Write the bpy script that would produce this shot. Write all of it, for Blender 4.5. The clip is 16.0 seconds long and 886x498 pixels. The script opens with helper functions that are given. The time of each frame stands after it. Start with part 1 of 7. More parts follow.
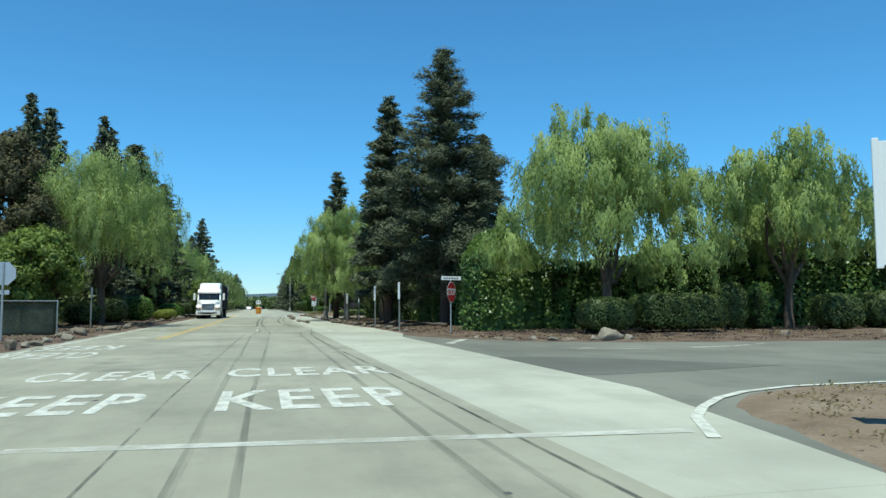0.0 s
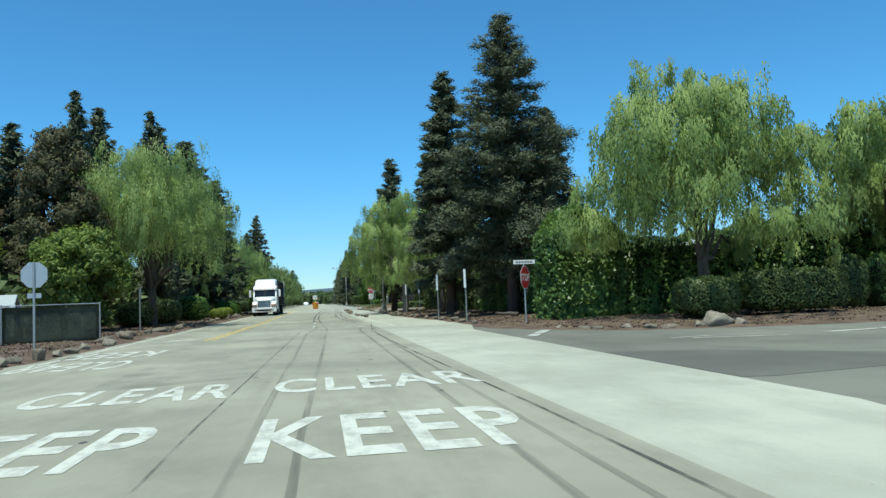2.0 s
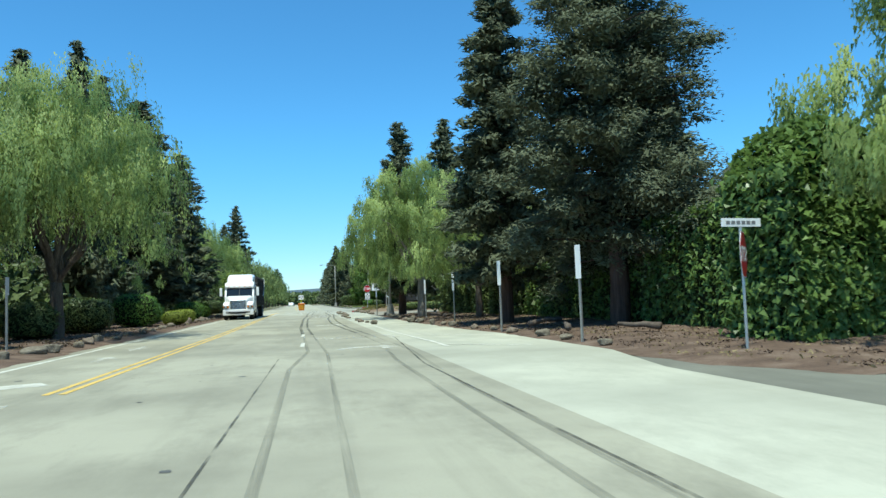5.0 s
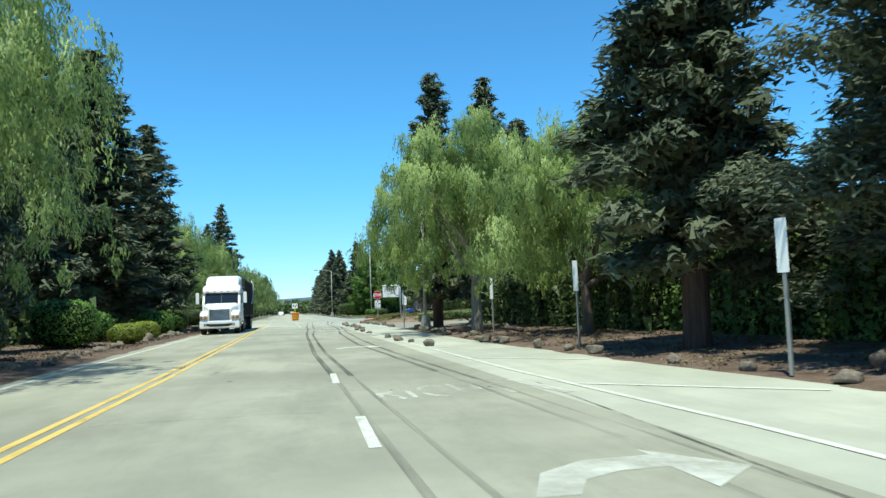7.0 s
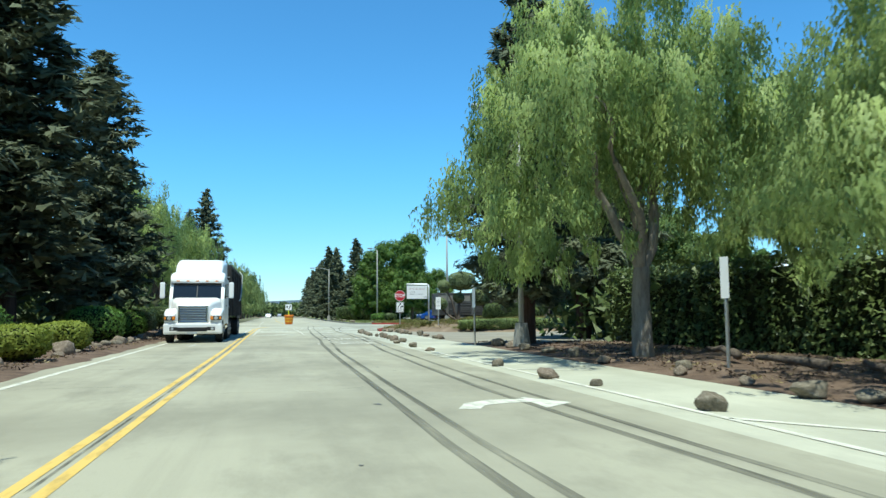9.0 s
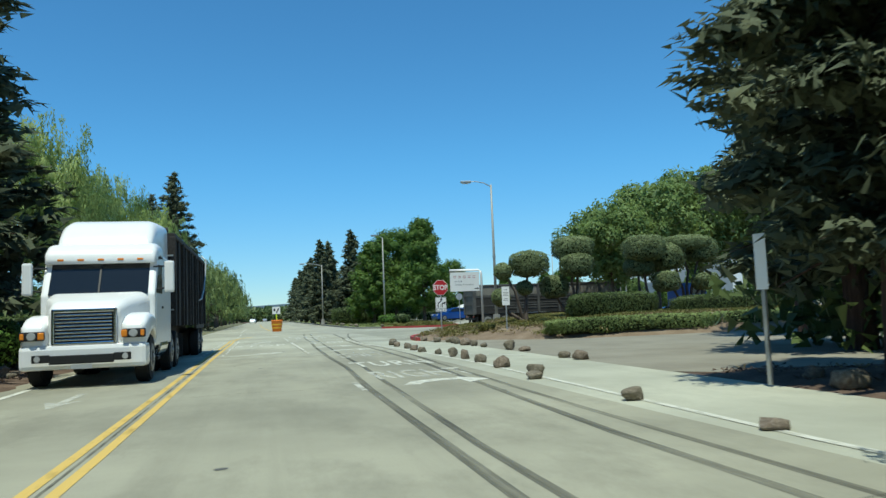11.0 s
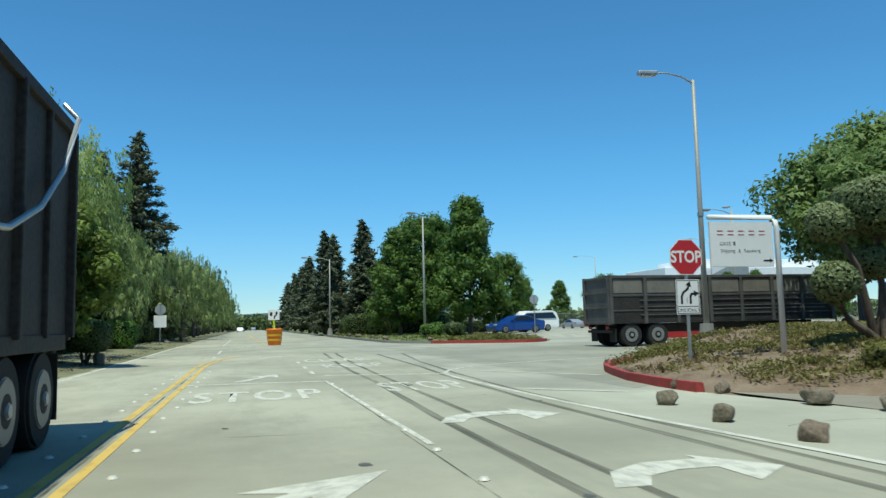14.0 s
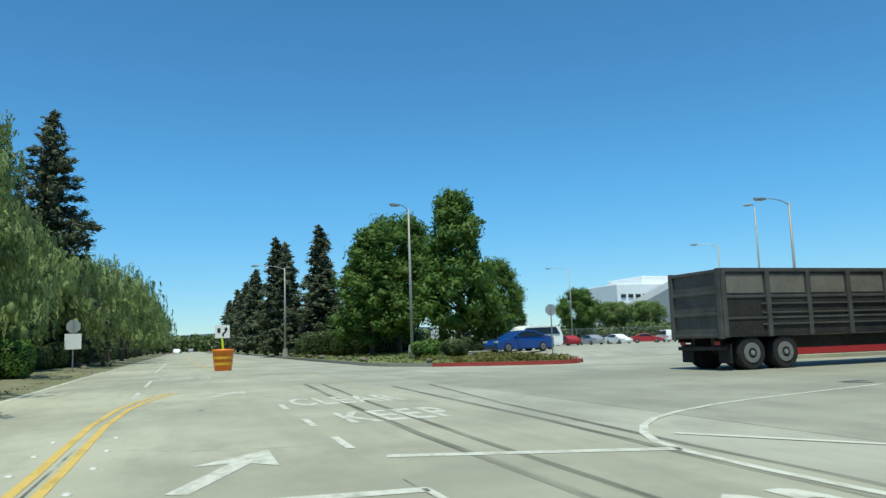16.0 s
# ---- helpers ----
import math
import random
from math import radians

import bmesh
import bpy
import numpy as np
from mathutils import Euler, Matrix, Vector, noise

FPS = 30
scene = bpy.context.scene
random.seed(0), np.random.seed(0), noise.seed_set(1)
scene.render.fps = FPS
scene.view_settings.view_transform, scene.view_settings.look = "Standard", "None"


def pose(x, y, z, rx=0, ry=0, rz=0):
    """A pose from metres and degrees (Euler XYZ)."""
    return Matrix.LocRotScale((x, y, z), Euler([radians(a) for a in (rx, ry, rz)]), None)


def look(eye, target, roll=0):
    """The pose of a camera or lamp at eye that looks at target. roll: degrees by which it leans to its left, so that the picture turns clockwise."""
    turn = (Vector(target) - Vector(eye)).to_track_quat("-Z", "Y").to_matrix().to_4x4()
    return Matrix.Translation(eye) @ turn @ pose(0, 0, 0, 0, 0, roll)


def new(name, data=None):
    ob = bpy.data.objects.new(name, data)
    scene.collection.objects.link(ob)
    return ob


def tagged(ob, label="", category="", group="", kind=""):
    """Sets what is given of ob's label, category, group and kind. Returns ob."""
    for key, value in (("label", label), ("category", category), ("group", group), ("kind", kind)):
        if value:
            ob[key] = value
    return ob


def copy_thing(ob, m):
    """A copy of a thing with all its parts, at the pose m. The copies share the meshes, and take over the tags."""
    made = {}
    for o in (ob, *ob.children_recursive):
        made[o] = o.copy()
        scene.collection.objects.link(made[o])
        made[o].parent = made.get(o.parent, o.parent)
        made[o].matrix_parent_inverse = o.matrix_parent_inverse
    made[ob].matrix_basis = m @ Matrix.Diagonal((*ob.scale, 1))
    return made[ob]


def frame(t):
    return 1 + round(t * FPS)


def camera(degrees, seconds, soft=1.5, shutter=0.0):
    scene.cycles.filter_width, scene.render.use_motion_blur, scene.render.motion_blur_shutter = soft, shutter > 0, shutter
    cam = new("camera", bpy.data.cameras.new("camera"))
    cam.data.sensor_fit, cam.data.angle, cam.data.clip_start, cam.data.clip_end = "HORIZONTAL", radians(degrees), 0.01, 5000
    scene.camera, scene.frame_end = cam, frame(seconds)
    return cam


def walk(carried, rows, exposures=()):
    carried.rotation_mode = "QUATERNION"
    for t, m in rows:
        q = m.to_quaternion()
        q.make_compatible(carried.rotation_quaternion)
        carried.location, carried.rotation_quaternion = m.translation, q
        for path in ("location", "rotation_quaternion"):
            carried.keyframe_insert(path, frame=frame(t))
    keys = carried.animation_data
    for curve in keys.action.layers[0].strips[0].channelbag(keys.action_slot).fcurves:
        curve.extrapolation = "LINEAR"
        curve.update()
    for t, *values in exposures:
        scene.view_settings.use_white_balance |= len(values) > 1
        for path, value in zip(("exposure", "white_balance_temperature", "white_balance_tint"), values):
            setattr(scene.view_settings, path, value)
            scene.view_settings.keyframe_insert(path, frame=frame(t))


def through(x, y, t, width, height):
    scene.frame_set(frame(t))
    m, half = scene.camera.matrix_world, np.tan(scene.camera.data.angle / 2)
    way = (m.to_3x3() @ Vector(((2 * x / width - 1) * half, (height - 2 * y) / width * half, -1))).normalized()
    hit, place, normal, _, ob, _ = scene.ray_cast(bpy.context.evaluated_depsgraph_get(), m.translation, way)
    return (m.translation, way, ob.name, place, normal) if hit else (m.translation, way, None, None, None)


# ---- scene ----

# camera: seconds, place, yaw, pitch, roll
cam = camera(60.2, 16.0, soft=1.42, shutter=0.15)
PATH = [
    (0, 1.638, -0.470, 1.218, -13.29, 4.28, -0.26),
    (0.5, 1.630, -0.127, 1.190, -9.96, 3.65, -0.51),
    (1, 1.634, 0.470, 1.204, -8.80, 3.60, -1.20),
    (1.5, 1.664, 1.528, 1.213, -8.95, 3.75, -2.00),
    (2, 1.704, 2.909, 1.201, -9.32, 3.59, -2.37),
    (2.5, 1.724, 4.729, 1.216, -10.35, 2.85, -3.04),
    (3, 1.699, 6.657, 1.245, -11.39, 2.36, -3.01),
    (3.5, 1.617, 8.938, 1.215, -11.34, 2.35, -2.53),
    (4, 1.594, 11.751, 1.207, -10.11, 2.79, -2.31),
    (6.5, 0.963, 29.671, 1.274, -10.92, 4.22, -1.77),
    (7, 0.685, 33.247, 1.263, -11.23, 4.26, -2.21),
    (7.5, 0.481, 36.858, 1.250, -11.69, 4.16, -2.50),
    (8, 0.225, 40.507, 1.238, -11.96, 4.48, -1.51),
    (8.5, -0.061, 44.694, 1.231, -11.75, 4.62, -1.21),
    (9, -0.290, 48.943, 1.220, -12.16, 4.79, -0.45),
    (9.5, -0.461, 53.415, 1.197, -12.64, 4.94, -0.45),
    (12, -0.215, 75.035, 1.302, -13.48, 4.65, -2.89),
    (12.5, -0.346, 78.740, 1.299, -13.63, 4.99, -2.48),
    (13, -0.413, 82.536, 1.289, -13.87, 5.08, -2.33),
    (13.5, -0.512, 86.471, 1.262, -14.08, 5.24, -1.91),
    (14, -0.569, 90.069, 1.223, -14.15, 5.55, -1.35),
    (14.5, -0.650, 93.434, 1.192, -14.93, 6.35, -1.21),
    (15, -0.692, 96.348, 1.167, -16.25, 6.52, -1.65),
    (15.5, -0.727, 99.092, 1.167, -17.42, 6.58, -1.70),
    (16, -0.794, 101.382, 1.183, -18.53, 6.87, -1.86),
]
EXPOSURES = [(0.0, 0.25, 6220, -6.5), (1.5, 0.24, 6220, -6.5), (3.0, 0.32, 6200, -6.5), (4.0, 0.42, 6200, -6.5), (6.5, 0.58, 6220, -6.5), (9.5, 0.6, 6220, -6.5), (11.8, -0.08, 6360, -6), (13.0, -0.06, 6360, -6), (13.6, 0.07, 6400, -6), (14.5, 0.14, 6450, -6), (16.0, 0.12, 6450, -6)]


def eye_pose(x, y, z, yaw, pitch, roll):
    a, b = radians(yaw), radians(pitch)
    way = Vector((-math.sin(a) * math.cos(b), math.cos(a) * math.cos(b), math.sin(b)))
    e = Vector((x, y, z))
    return look(e, e + way, roll)


walk(cam, [(t, eye_pose(*p)) for t, *p in PATH], EXPOSURES)

# ---- sky and sun ----
SUN_TO = Vector((-0.14, -0.31, 1.0)).normalized()
world = bpy.data.worlds.new("sky")
scene.world = world
world.use_nodes = True
wn, wl = world.node_tree.nodes, world.node_tree.links
sky = wn.new("ShaderNodeTexSky")
sky.sky_type = "NISHITA"
sky.sun_disc = False
sky.sun_elevation = math.asin(SUN_TO.z)
sky.sun_rotation = math.atan2(SUN_TO.x, SUN_TO.y)
sky.air_density, sky.dust_density, sky.ozone_density = 0.84, 0.0, 3.2
tint = wn.new("ShaderNodeMix")
tint.data_type, tint.blend_type = "RGBA", "MULTIPLY"
tint.inputs[0].default_value = 1.0
heading, height, haze = wn.new("ShaderNodeTexCoord"), wn.new("ShaderNodeSeparateXYZ"), wn.new("ShaderNodeMapRange")
haze.interpolation_type = "SMOOTHSTEP"
haze.inputs["From Min"].default_value, haze.inputs["From Max"].default_value = -0.03, 0.22
air = wn.new("ShaderNodeMix")
air.data_type = "RGBA"
air.inputs[6].default_value, air.inputs[7].default_value = (0.54, 0.64, 0.78, 1), (0.46, 0.83, 1.03, 1)
wl.new(heading.outputs["Generated"], height.inputs[0])
wl.new(height.outputs["Z"], haze.inputs["Value"])
wl.new(haze.outputs[0], air.inputs[0])
wl.new(air.outputs[2], tint.inputs[7])
wl.new(sky.outputs["Color"], tint.inputs[6])
wl.new(tint.outputs[2], wn["Background"].inputs["Color"])
wn["Background"].inputs["Strength"].default_value = 0.143
sun = new("sun", bpy.data.lights.new("sun", "SUN"))
sun.data.energy, sun.data.angle, sun.data.color = 4.05, radians(0.55), (1.0, 0.95, 0.87)
sun.matrix_world = look(SUN_TO * 50, (0, 0, 0))

# ---- materials ----
def shader(name, rough=0.8, metal=0.0, spec=0.3):
    m = bpy.data.materials.new(name)
    m.use_nodes = True
    b = m.node_tree.nodes["Principled BSDF"]
    b.inputs["Roughness"].default_value = rough
    b.inputs["Metallic"].default_value = metal
    b.inputs["Specular IOR Level"].default_value = spec
    return m, m.node_tree.nodes, m.node_tree.links, b


def plain(name, colour, rough=0.5, metal=0.0, spec=0.4, wear=0.12, scale=3.0, bump=0.0):
    """A paint or metal with soft blotches and fine grain."""
    m, n, l, b = shader(name, rough, metal, spec)
    tex = n.new("ShaderNodeTexCoord")
    big, fine, mix = n.new("ShaderNodeTexNoise"), n.new("ShaderNodeTexNoise"), n.new("ShaderNodeMath")
    big.inputs["Scale"].default_value, fine.inputs["Scale"].default_value = scale, scale * 17
    big.inputs["Detail"].default_value, fine.inputs["Detail"].default_value = 5, 3
    for k in (big, fine):
        l.new(tex.outputs["Object"], k.inputs["Vector"])
    mix.operation = "ADD"
    l.new(big.outputs["Fac"], mix.inputs[0])
    l.new(fine.outputs["Fac"], mix.inputs[1])
    ramp = n.new("ShaderNodeMapRange")
    ramp.inputs["From Min"].default_value, ramp.inputs["From Max"].default_value = 0.6, 1.4
    ramp.inputs["To Min"].default_value, ramp.inputs["To Max"].default_value = 1 - wear, 1 + wear
    l.new(mix.outputs[0], ramp.inputs["Value"])
    tint = n.new("ShaderNodeVectorMath")
    tint.operation = "SCALE"
    tint.inputs[0].default_value = colour[:3]
    l.new(ramp.outputs[0], tint.inputs["Scale"])
    l.new(tint.outputs[0], b.inputs["Base Color"])
    if bump:
        bp = n.new("ShaderNodeBump")
        bp.inputs["Strength"].default_value, bp.inputs["Distance"].default_value = bump, 0.02
        l.new(mix.outputs[0], bp.inputs["Height"])
        l.new(bp.outputs[0], b.inputs["Normal"])
    return m


def mottled(name, stops, scale=0.5, fine=30.0, rough=0.9, bump=0.3, stretch=(1, 1, 1), fine_amount=0.35, dist=0.02):
    """Ground, stone and bark: a colour ramp over noise at two scales, with relief."""
    m, n, l, b = shader(name, rough, 0, 0.2)
    tex, mp = n.new("ShaderNodeTexCoord"), n.new("ShaderNodeMapping")
    mp.inputs["Scale"].default_value = stretch
    l.new(tex.outputs["Object"], mp.inputs["Vector"])
    a, c = n.new("ShaderNodeTexNoise"), n.new("ShaderNodeTexNoise")
    a.inputs["Scale"].default_value, a.inputs["Detail"].default_value, a.inputs["Roughness"].default_value = scale, 9, 0.62
    c.inputs["Scale"].default_value, c.inputs["Detail"].default_value, c.inputs["Roughness"].default_value = fine, 4, 0.7
    for k in (a, c):
        l.new(mp.outputs[0], k.inputs["Vector"])
    mix = n.new("ShaderNodeMix")
    mix.inputs["Factor"].default_value = fine_amount
    l.new(a.outputs["Fac"], mix.inputs["A"])
    l.new(c.outputs["Fac"], mix.inputs["B"])
    ramp = n.new("ShaderNodeValToRGB")
    e = ramp.color_ramp.elements
    while len(e) < len(stops):
        e.new(0.5)
    for k, (p, col) in zip(e, stops):
        k.position, k.color = p, (*col, 1)
    l.new(mix.outputs["Result"], ramp.inputs[0])
    l.new(ramp.outputs[0], b.inputs["Base Color"])
    bp = n.new("ShaderNodeBump")
    bp.inputs["Strength"].default_value, bp.inputs["Distance"].default_value = bump, dist
    l.new(mix.outputs["Result"], bp.inputs["Height"])
    l.new(bp.outputs[0], b.inputs["Normal"])
    return m


def leaf(name, dark, light, through=0.35, rough=0.55, patch=0.6, own=0.45):
    """Foliage: each leaf its own tone, branches of lighter and darker growth, some light let through."""
    m, n, l, b = shader(name, rough, 0, 0.25)
    geo, tex, noise_ = n.new("ShaderNodeNewGeometry"), n.new("ShaderNodeTexCoord"), n.new("ShaderNodeTexNoise")
    noise_.inputs["Scale"].default_value, noise_.inputs["Detail"].default_value = patch, 3
    l.new(tex.outputs["Object"], noise_.inputs["Vector"])
    mix = n.new("ShaderNodeMath")
    mix.operation = "MULTIPLY_ADD"
    mix.inputs[1].default_value = own
    half = n.new("ShaderNodeMapRange")
    half.inputs["From Min"].default_value, half.inputs["From Max"].default_value = 0.3, 0.7
    half.inputs["To Min"].default_value, half.inputs["To Max"].default_value = 0.0, 1.0 - own
    l.new(noise_.outputs["Fac"], half.inputs["Value"])
    l.new(geo.outputs["Random Per Island"], mix.inputs[0])
    l.new(half.outputs[0], mix.inputs[2])
    ramp = n.new("ShaderNodeValToRGB")
    ramp.color_ramp.elements[0].color, ramp.color_ramp.elements[1].color = (*dark, 1), (*light, 1)
    l.new(mix.outputs[0], ramp.inputs[0])
    l.new(ramp.outputs[0], b.inputs["Base Color"])
    tr, ad = n.new("ShaderNodeBsdfTranslucent"), n.new("ShaderNodeMixShader")
    l.new(ramp.outputs[0], tr.inputs["Color"])
    ad.inputs[0].default_value = through
    l.new(b.outputs[0], ad.inputs[1])
    l.new(tr.outputs[0], ad.inputs[2])
    l.new(ad.outputs[0], n["Material Output"].inputs["Surface"])
    return m


def streaked(name, colour, opacity, scale=(6, 0.25, 1), lo=0.42, hi=0.62):
    """Worn paint or a rubber mark: full in places, gone in others."""
    m, n, l, b = shader(name, 0.75, 0, 0.3)
    b.inputs["Base Color"].default_value = (*colour, 1)
    tex, mp, no = n.new("ShaderNodeTexCoord"), n.new("ShaderNodeMapping"), n.new("ShaderNodeTexNoise")
    mp.inputs["Scale"].default_value = scale
    no.inputs["Scale"].default_value, no.inputs["Detail"].default_value, no.inputs["Roughness"].default_value = 1.0, 8, 0.65
    l.new(tex.outputs["Object"], mp.inputs["Vector"])
    l.new(mp.outputs[0], no.inputs["Vector"])
    r = n.new("ShaderNodeMapRange")
    r.inputs["From Min"].default_value, r.inputs["From Max"].default_value = lo, hi
    r.inputs["To Min"].default_value, r.inputs["To Max"].default_value = opacity[0], opacity[1]
    l.new(no.outputs["Fac"], r.inputs["Value"])
    l.new(r.outputs[0], b.inputs["Alpha"])
    return m


def pavement(name, base, dirt):
    """Road concrete: large stains, streaks along the road, speckle, fine relief."""
    m, n, l, b = shader(name, 0.82, 0, 0.3)
    tex = n.new("ShaderNodeTexCoord")

    def noise_at(scale, detail, stretch=(1, 1, 1), rough=0.6):
        mp, no = n.new("ShaderNodeMapping"), n.new("ShaderNodeTexNoise")
        mp.inputs["Scale"].default_value = stretch
        no.inputs["Scale"].default_value, no.inputs["Detail"].default_value, no.inputs["Roughness"].default_value = scale, detail, rough
        l.new(tex.outputs["Object"], mp.inputs["Vector"])
        l.new(mp.outputs[0], no.inputs["Vector"])
        return no.outputs["Fac"]

    def lerp(fac, a, c, lo, hi):
        r, mx = n.new("ShaderNodeMapRange"), n.new("ShaderNodeMix")
        mx.data_type = "RGBA"
        r.inputs["From Min"].default_value, r.inputs["From Max"].default_value = lo, hi
        l.new(fac, r.inputs["Value"])
        l.new(r.outputs[0], mx.inputs["Factor"])
        for sock, v in (("A", a), ("B", c)):
            s = mx.inputs[6] if sock == "A" else mx.inputs[7]
            if isinstance(v, tuple):
                s.default_value = (*v, 1)
            else:
                l.new(v, s)
        return mx.outputs[2]

    big = noise_at(0.16, 6)
    streak = noise_at(1.0, 6, (1.3, 0.05, 1))
    speck = noise_at(45, 3, (1, 1, 1), 0.8)
    c = lerp(big, tuple(1.06 * v for v in base), tuple(0.66 * v for v in base), 0.40, 0.70)
    c = lerp(streak, c, dirt, 0.52, 0.95)
    c = lerp(noise_at(0.7, 9, (1, 0.45, 1), 0.72), c, dirt, 0.47, 0.74)
    c = lerp(noise_at(11, 4, (1, 1, 1), 0.7), c, tuple(0.4 * v for v in base), 0.66, 0.86)
    c = lerp(speck, c, tuple(0.6 * v for v in base), 0.55, 1.0)
    l.new(c, b.inputs["Base Color"])
    bp = n.new("ShaderNodeBump")
    bp.inputs["Strength"].default_value, bp.inputs["Distance"].default_value = 0.25, 0.006
    l.new(speck, bp.inputs["Height"])
    l.new(bp.outputs[0], b.inputs["Normal"])
    return m


ROAD = pavement("road concrete", (0.345, 0.33, 0.245), (0.215, 0.205, 0.152))
ROADNORTH = pavement("pale road concrete", (0.42, 0.405, 0.305), (0.275, 0.265, 0.2))
STRIP = pavement("pale concrete", (0.455, 0.45, 0.35), (0.34, 0.333, 0.255))
ASPHALT = pavement("grey asphalt", (0.20, 0.197, 0.155), (0.13, 0.128, 0.10))
SEAL = pavement("dark asphalt patch", (0.15, 0.147, 0.118), (0.11, 0.108, 0.088))
LOT = pavement("lot concrete", (0.39, 0.38, 0.30), (0.275, 0.268, 0.213))
DRIVE = pavement("driveway asphalt", (0.33, 0.323, 0.25), (0.235, 0.23, 0.182))
SHOULDER = mottled("dusty shoulder", [(0.3, (0.19, 0.17, 0.13)), (0.55, (0.27, 0.25, 0.195)), (0.8, (0.33, 0.31, 0.25))], 0.5, 40, 0.95, 0.2)
MULCH = mottled("bark mulch", [(0.3, (0.05, 0.037, 0.028)), (0.5, (0.135, 0.092, 0.066)), (0.75, (0.27, 0.205, 0.155))], 1.2, 26, 0.95, 0.9, dist=0.05)
DIRT = mottled("dry soil", [(0.3, (0.12, 0.085, 0.055)), (0.5, (0.21, 0.155, 0.105)), (0.75, (0.32, 0.26, 0.19))], 0.9, 22, 0.95, 0.6, dist=0.04)
FIELD = mottled("dry ground", [(0.3, (0.10, 0.10, 0.055)), (0.5, (0.17, 0.155, 0.095)), (0.75, (0.26, 0.23, 0.16))], 0.12, 9, 0.95, 0.5)
TURF = mottled("lawn", [(0.3, (0.075, 0.115, 0.035)), (0.5, (0.16, 0.185, 0.065)), (0.75, (0.25, 0.24, 0.11))], 0.8, 40, 0.95, 0.6)
VERGEGRASS = mottled("dusty grass verge", [(0.3, (0.10, 0.105, 0.05)), (0.5, (0.19, 0.185, 0.105)), (0.75, (0.29, 0.275, 0.19))], 0.7, 34, 0.95, 0.5)
ROCK = mottled("brown fieldstone", [(0.3, (0.075, 0.065, 0.048)), (0.5, (0.175, 0.15, 0.11)), (0.72, (0.37, 0.33, 0.255))], 4.0, 34, 0.9, 0.7)
REDROCK = mottled("reddish fieldstone", [(0.3, (0.085, 0.062, 0.05)), (0.5, (0.185, 0.148, 0.11)), (0.72, (0.35, 0.295, 0.23))], 4.0, 34, 0.9, 0.7)
PALEROCK = mottled("pale boulder", [(0.3, (0.13, 0.11, 0.08)), (0.5, (0.25, 0.215, 0.16)), (0.72, (0.38, 0.34, 0.27))], 3.0, 26, 0.9, 0.6)
BARK = mottled("grey-brown bark", [(0.3, (0.045, 0.035, 0.027)), (0.5, (0.12, 0.095, 0.075)), (0.75, (0.21, 0.175, 0.145))], 3.0, 18, 0.95, 1.0, (3, 3, 0.5), dist=0.04)
PALEBARK = mottled("pale grey bark", [(0.3, (0.10, 0.085, 0.07)), (0.5, (0.25, 0.22, 0.18)), (0.75, (0.38, 0.35, 0.30))], 3.0, 18, 0.95, 1.0, (3, 3, 0.5), dist=0.04)
REDBARK = mottled("redwood bark", [(0.3, (0.03, 0.02, 0.015)), (0.5, (0.085, 0.055, 0.042)), (0.75, (0.15, 0.105, 0.085))], 3.0, 18, 0.95, 1.0, (4, 4, 0.3), dist=0.04)
PEPPER = leaf("pepper leaves", (0.145, 0.22, 0.065), (0.54, 0.645, 0.235), 0.5, patch=1.1, own=0.35)
FARPEPPER = leaf("darker pepper leaves", (0.12, 0.18, 0.065), (0.42, 0.51, 0.2), 0.45, patch=1.1, own=0.3)
REDWOOD = leaf("redwood needles", (0.055, 0.07, 0.04), (0.185, 0.205, 0.118), 0.25, rough=0.8, patch=1.0, own=0.35)
CYPRESS = leaf("dark pine needles", (0.06, 0.06, 0.03), (0.165, 0.15, 0.075), 0.2, rough=0.8, own=0.25)
OLIVE = leaf("olive leaves", (0.075, 0.125, 0.035), (0.29, 0.385, 0.125), 0.4)
TOPIARY = leaf("grey-green clipped leaves", (0.115, 0.15, 0.065), (0.32, 0.375, 0.175), 0.3)
LOWHEDGE = leaf("dusty green hedge leaves", (0.10, 0.15, 0.045), (0.30, 0.37, 0.13), 0.3)
BROAD = leaf("broad leaves", (0.055, 0.115, 0.022), (0.16, 0.245, 0.05), 0.35)
YOUNG = leaf("young green leaves", (0.075, 0.12, 0.025), (0.31, 0.39, 0.09), 0.4, patch=1.0)
LIME = leaf("yellow-green leaves", (0.15, 0.20, 0.03), (0.34, 0.38, 0.07), 0.4)
RUSSET = leaf("russet leaves", (0.06, 0.045, 0.022), (0.15, 0.10, 0.045), 0.3)
HEDGE = leaf("clipped hedge leaves", (0.05, 0.08, 0.025), (0.165, 0.21, 0.07), 0.25, rough=0.45)
BOX = leaf("bright shrub leaves", (0.075, 0.15, 0.03), (0.22, 0.37, 0.07), 0.3)
IVY = leaf("ivy leaves", (0.035, 0.075, 0.02), (0.22, 0.32, 0.085), 0.35, rough=0.34, patch=0.9)
PLANT = leaf("ground cover", (0.085, 0.10, 0.025), (0.27, 0.24, 0.07), 0.3)
STRAW = leaf("dry stems", (0.17, 0.13, 0.06), (0.36, 0.29, 0.15), 0.3)
CHIPS = leaf("bark chips", (0.045, 0.03, 0.022), (0.17, 0.115, 0.08), 0.0)
# near black: the shade among the inner leaves is put into the colour
SHADECORE = plain("inner foliage coloured as shade", (0.022, 0.03, 0.012), 0.95, 0, 0.1, 0.4)
PAINT = streaked("white road paint", (0.62, 0.61, 0.515), (0.55, 0.96), (4.5, 2.2, 1), 0.34, 0.55)
FADED = streaked("worn-off white road paint", (0.62, 0.61, 0.515), (0.04, 0.8), (1.6, 0.9, 1), 0.46, 0.62)
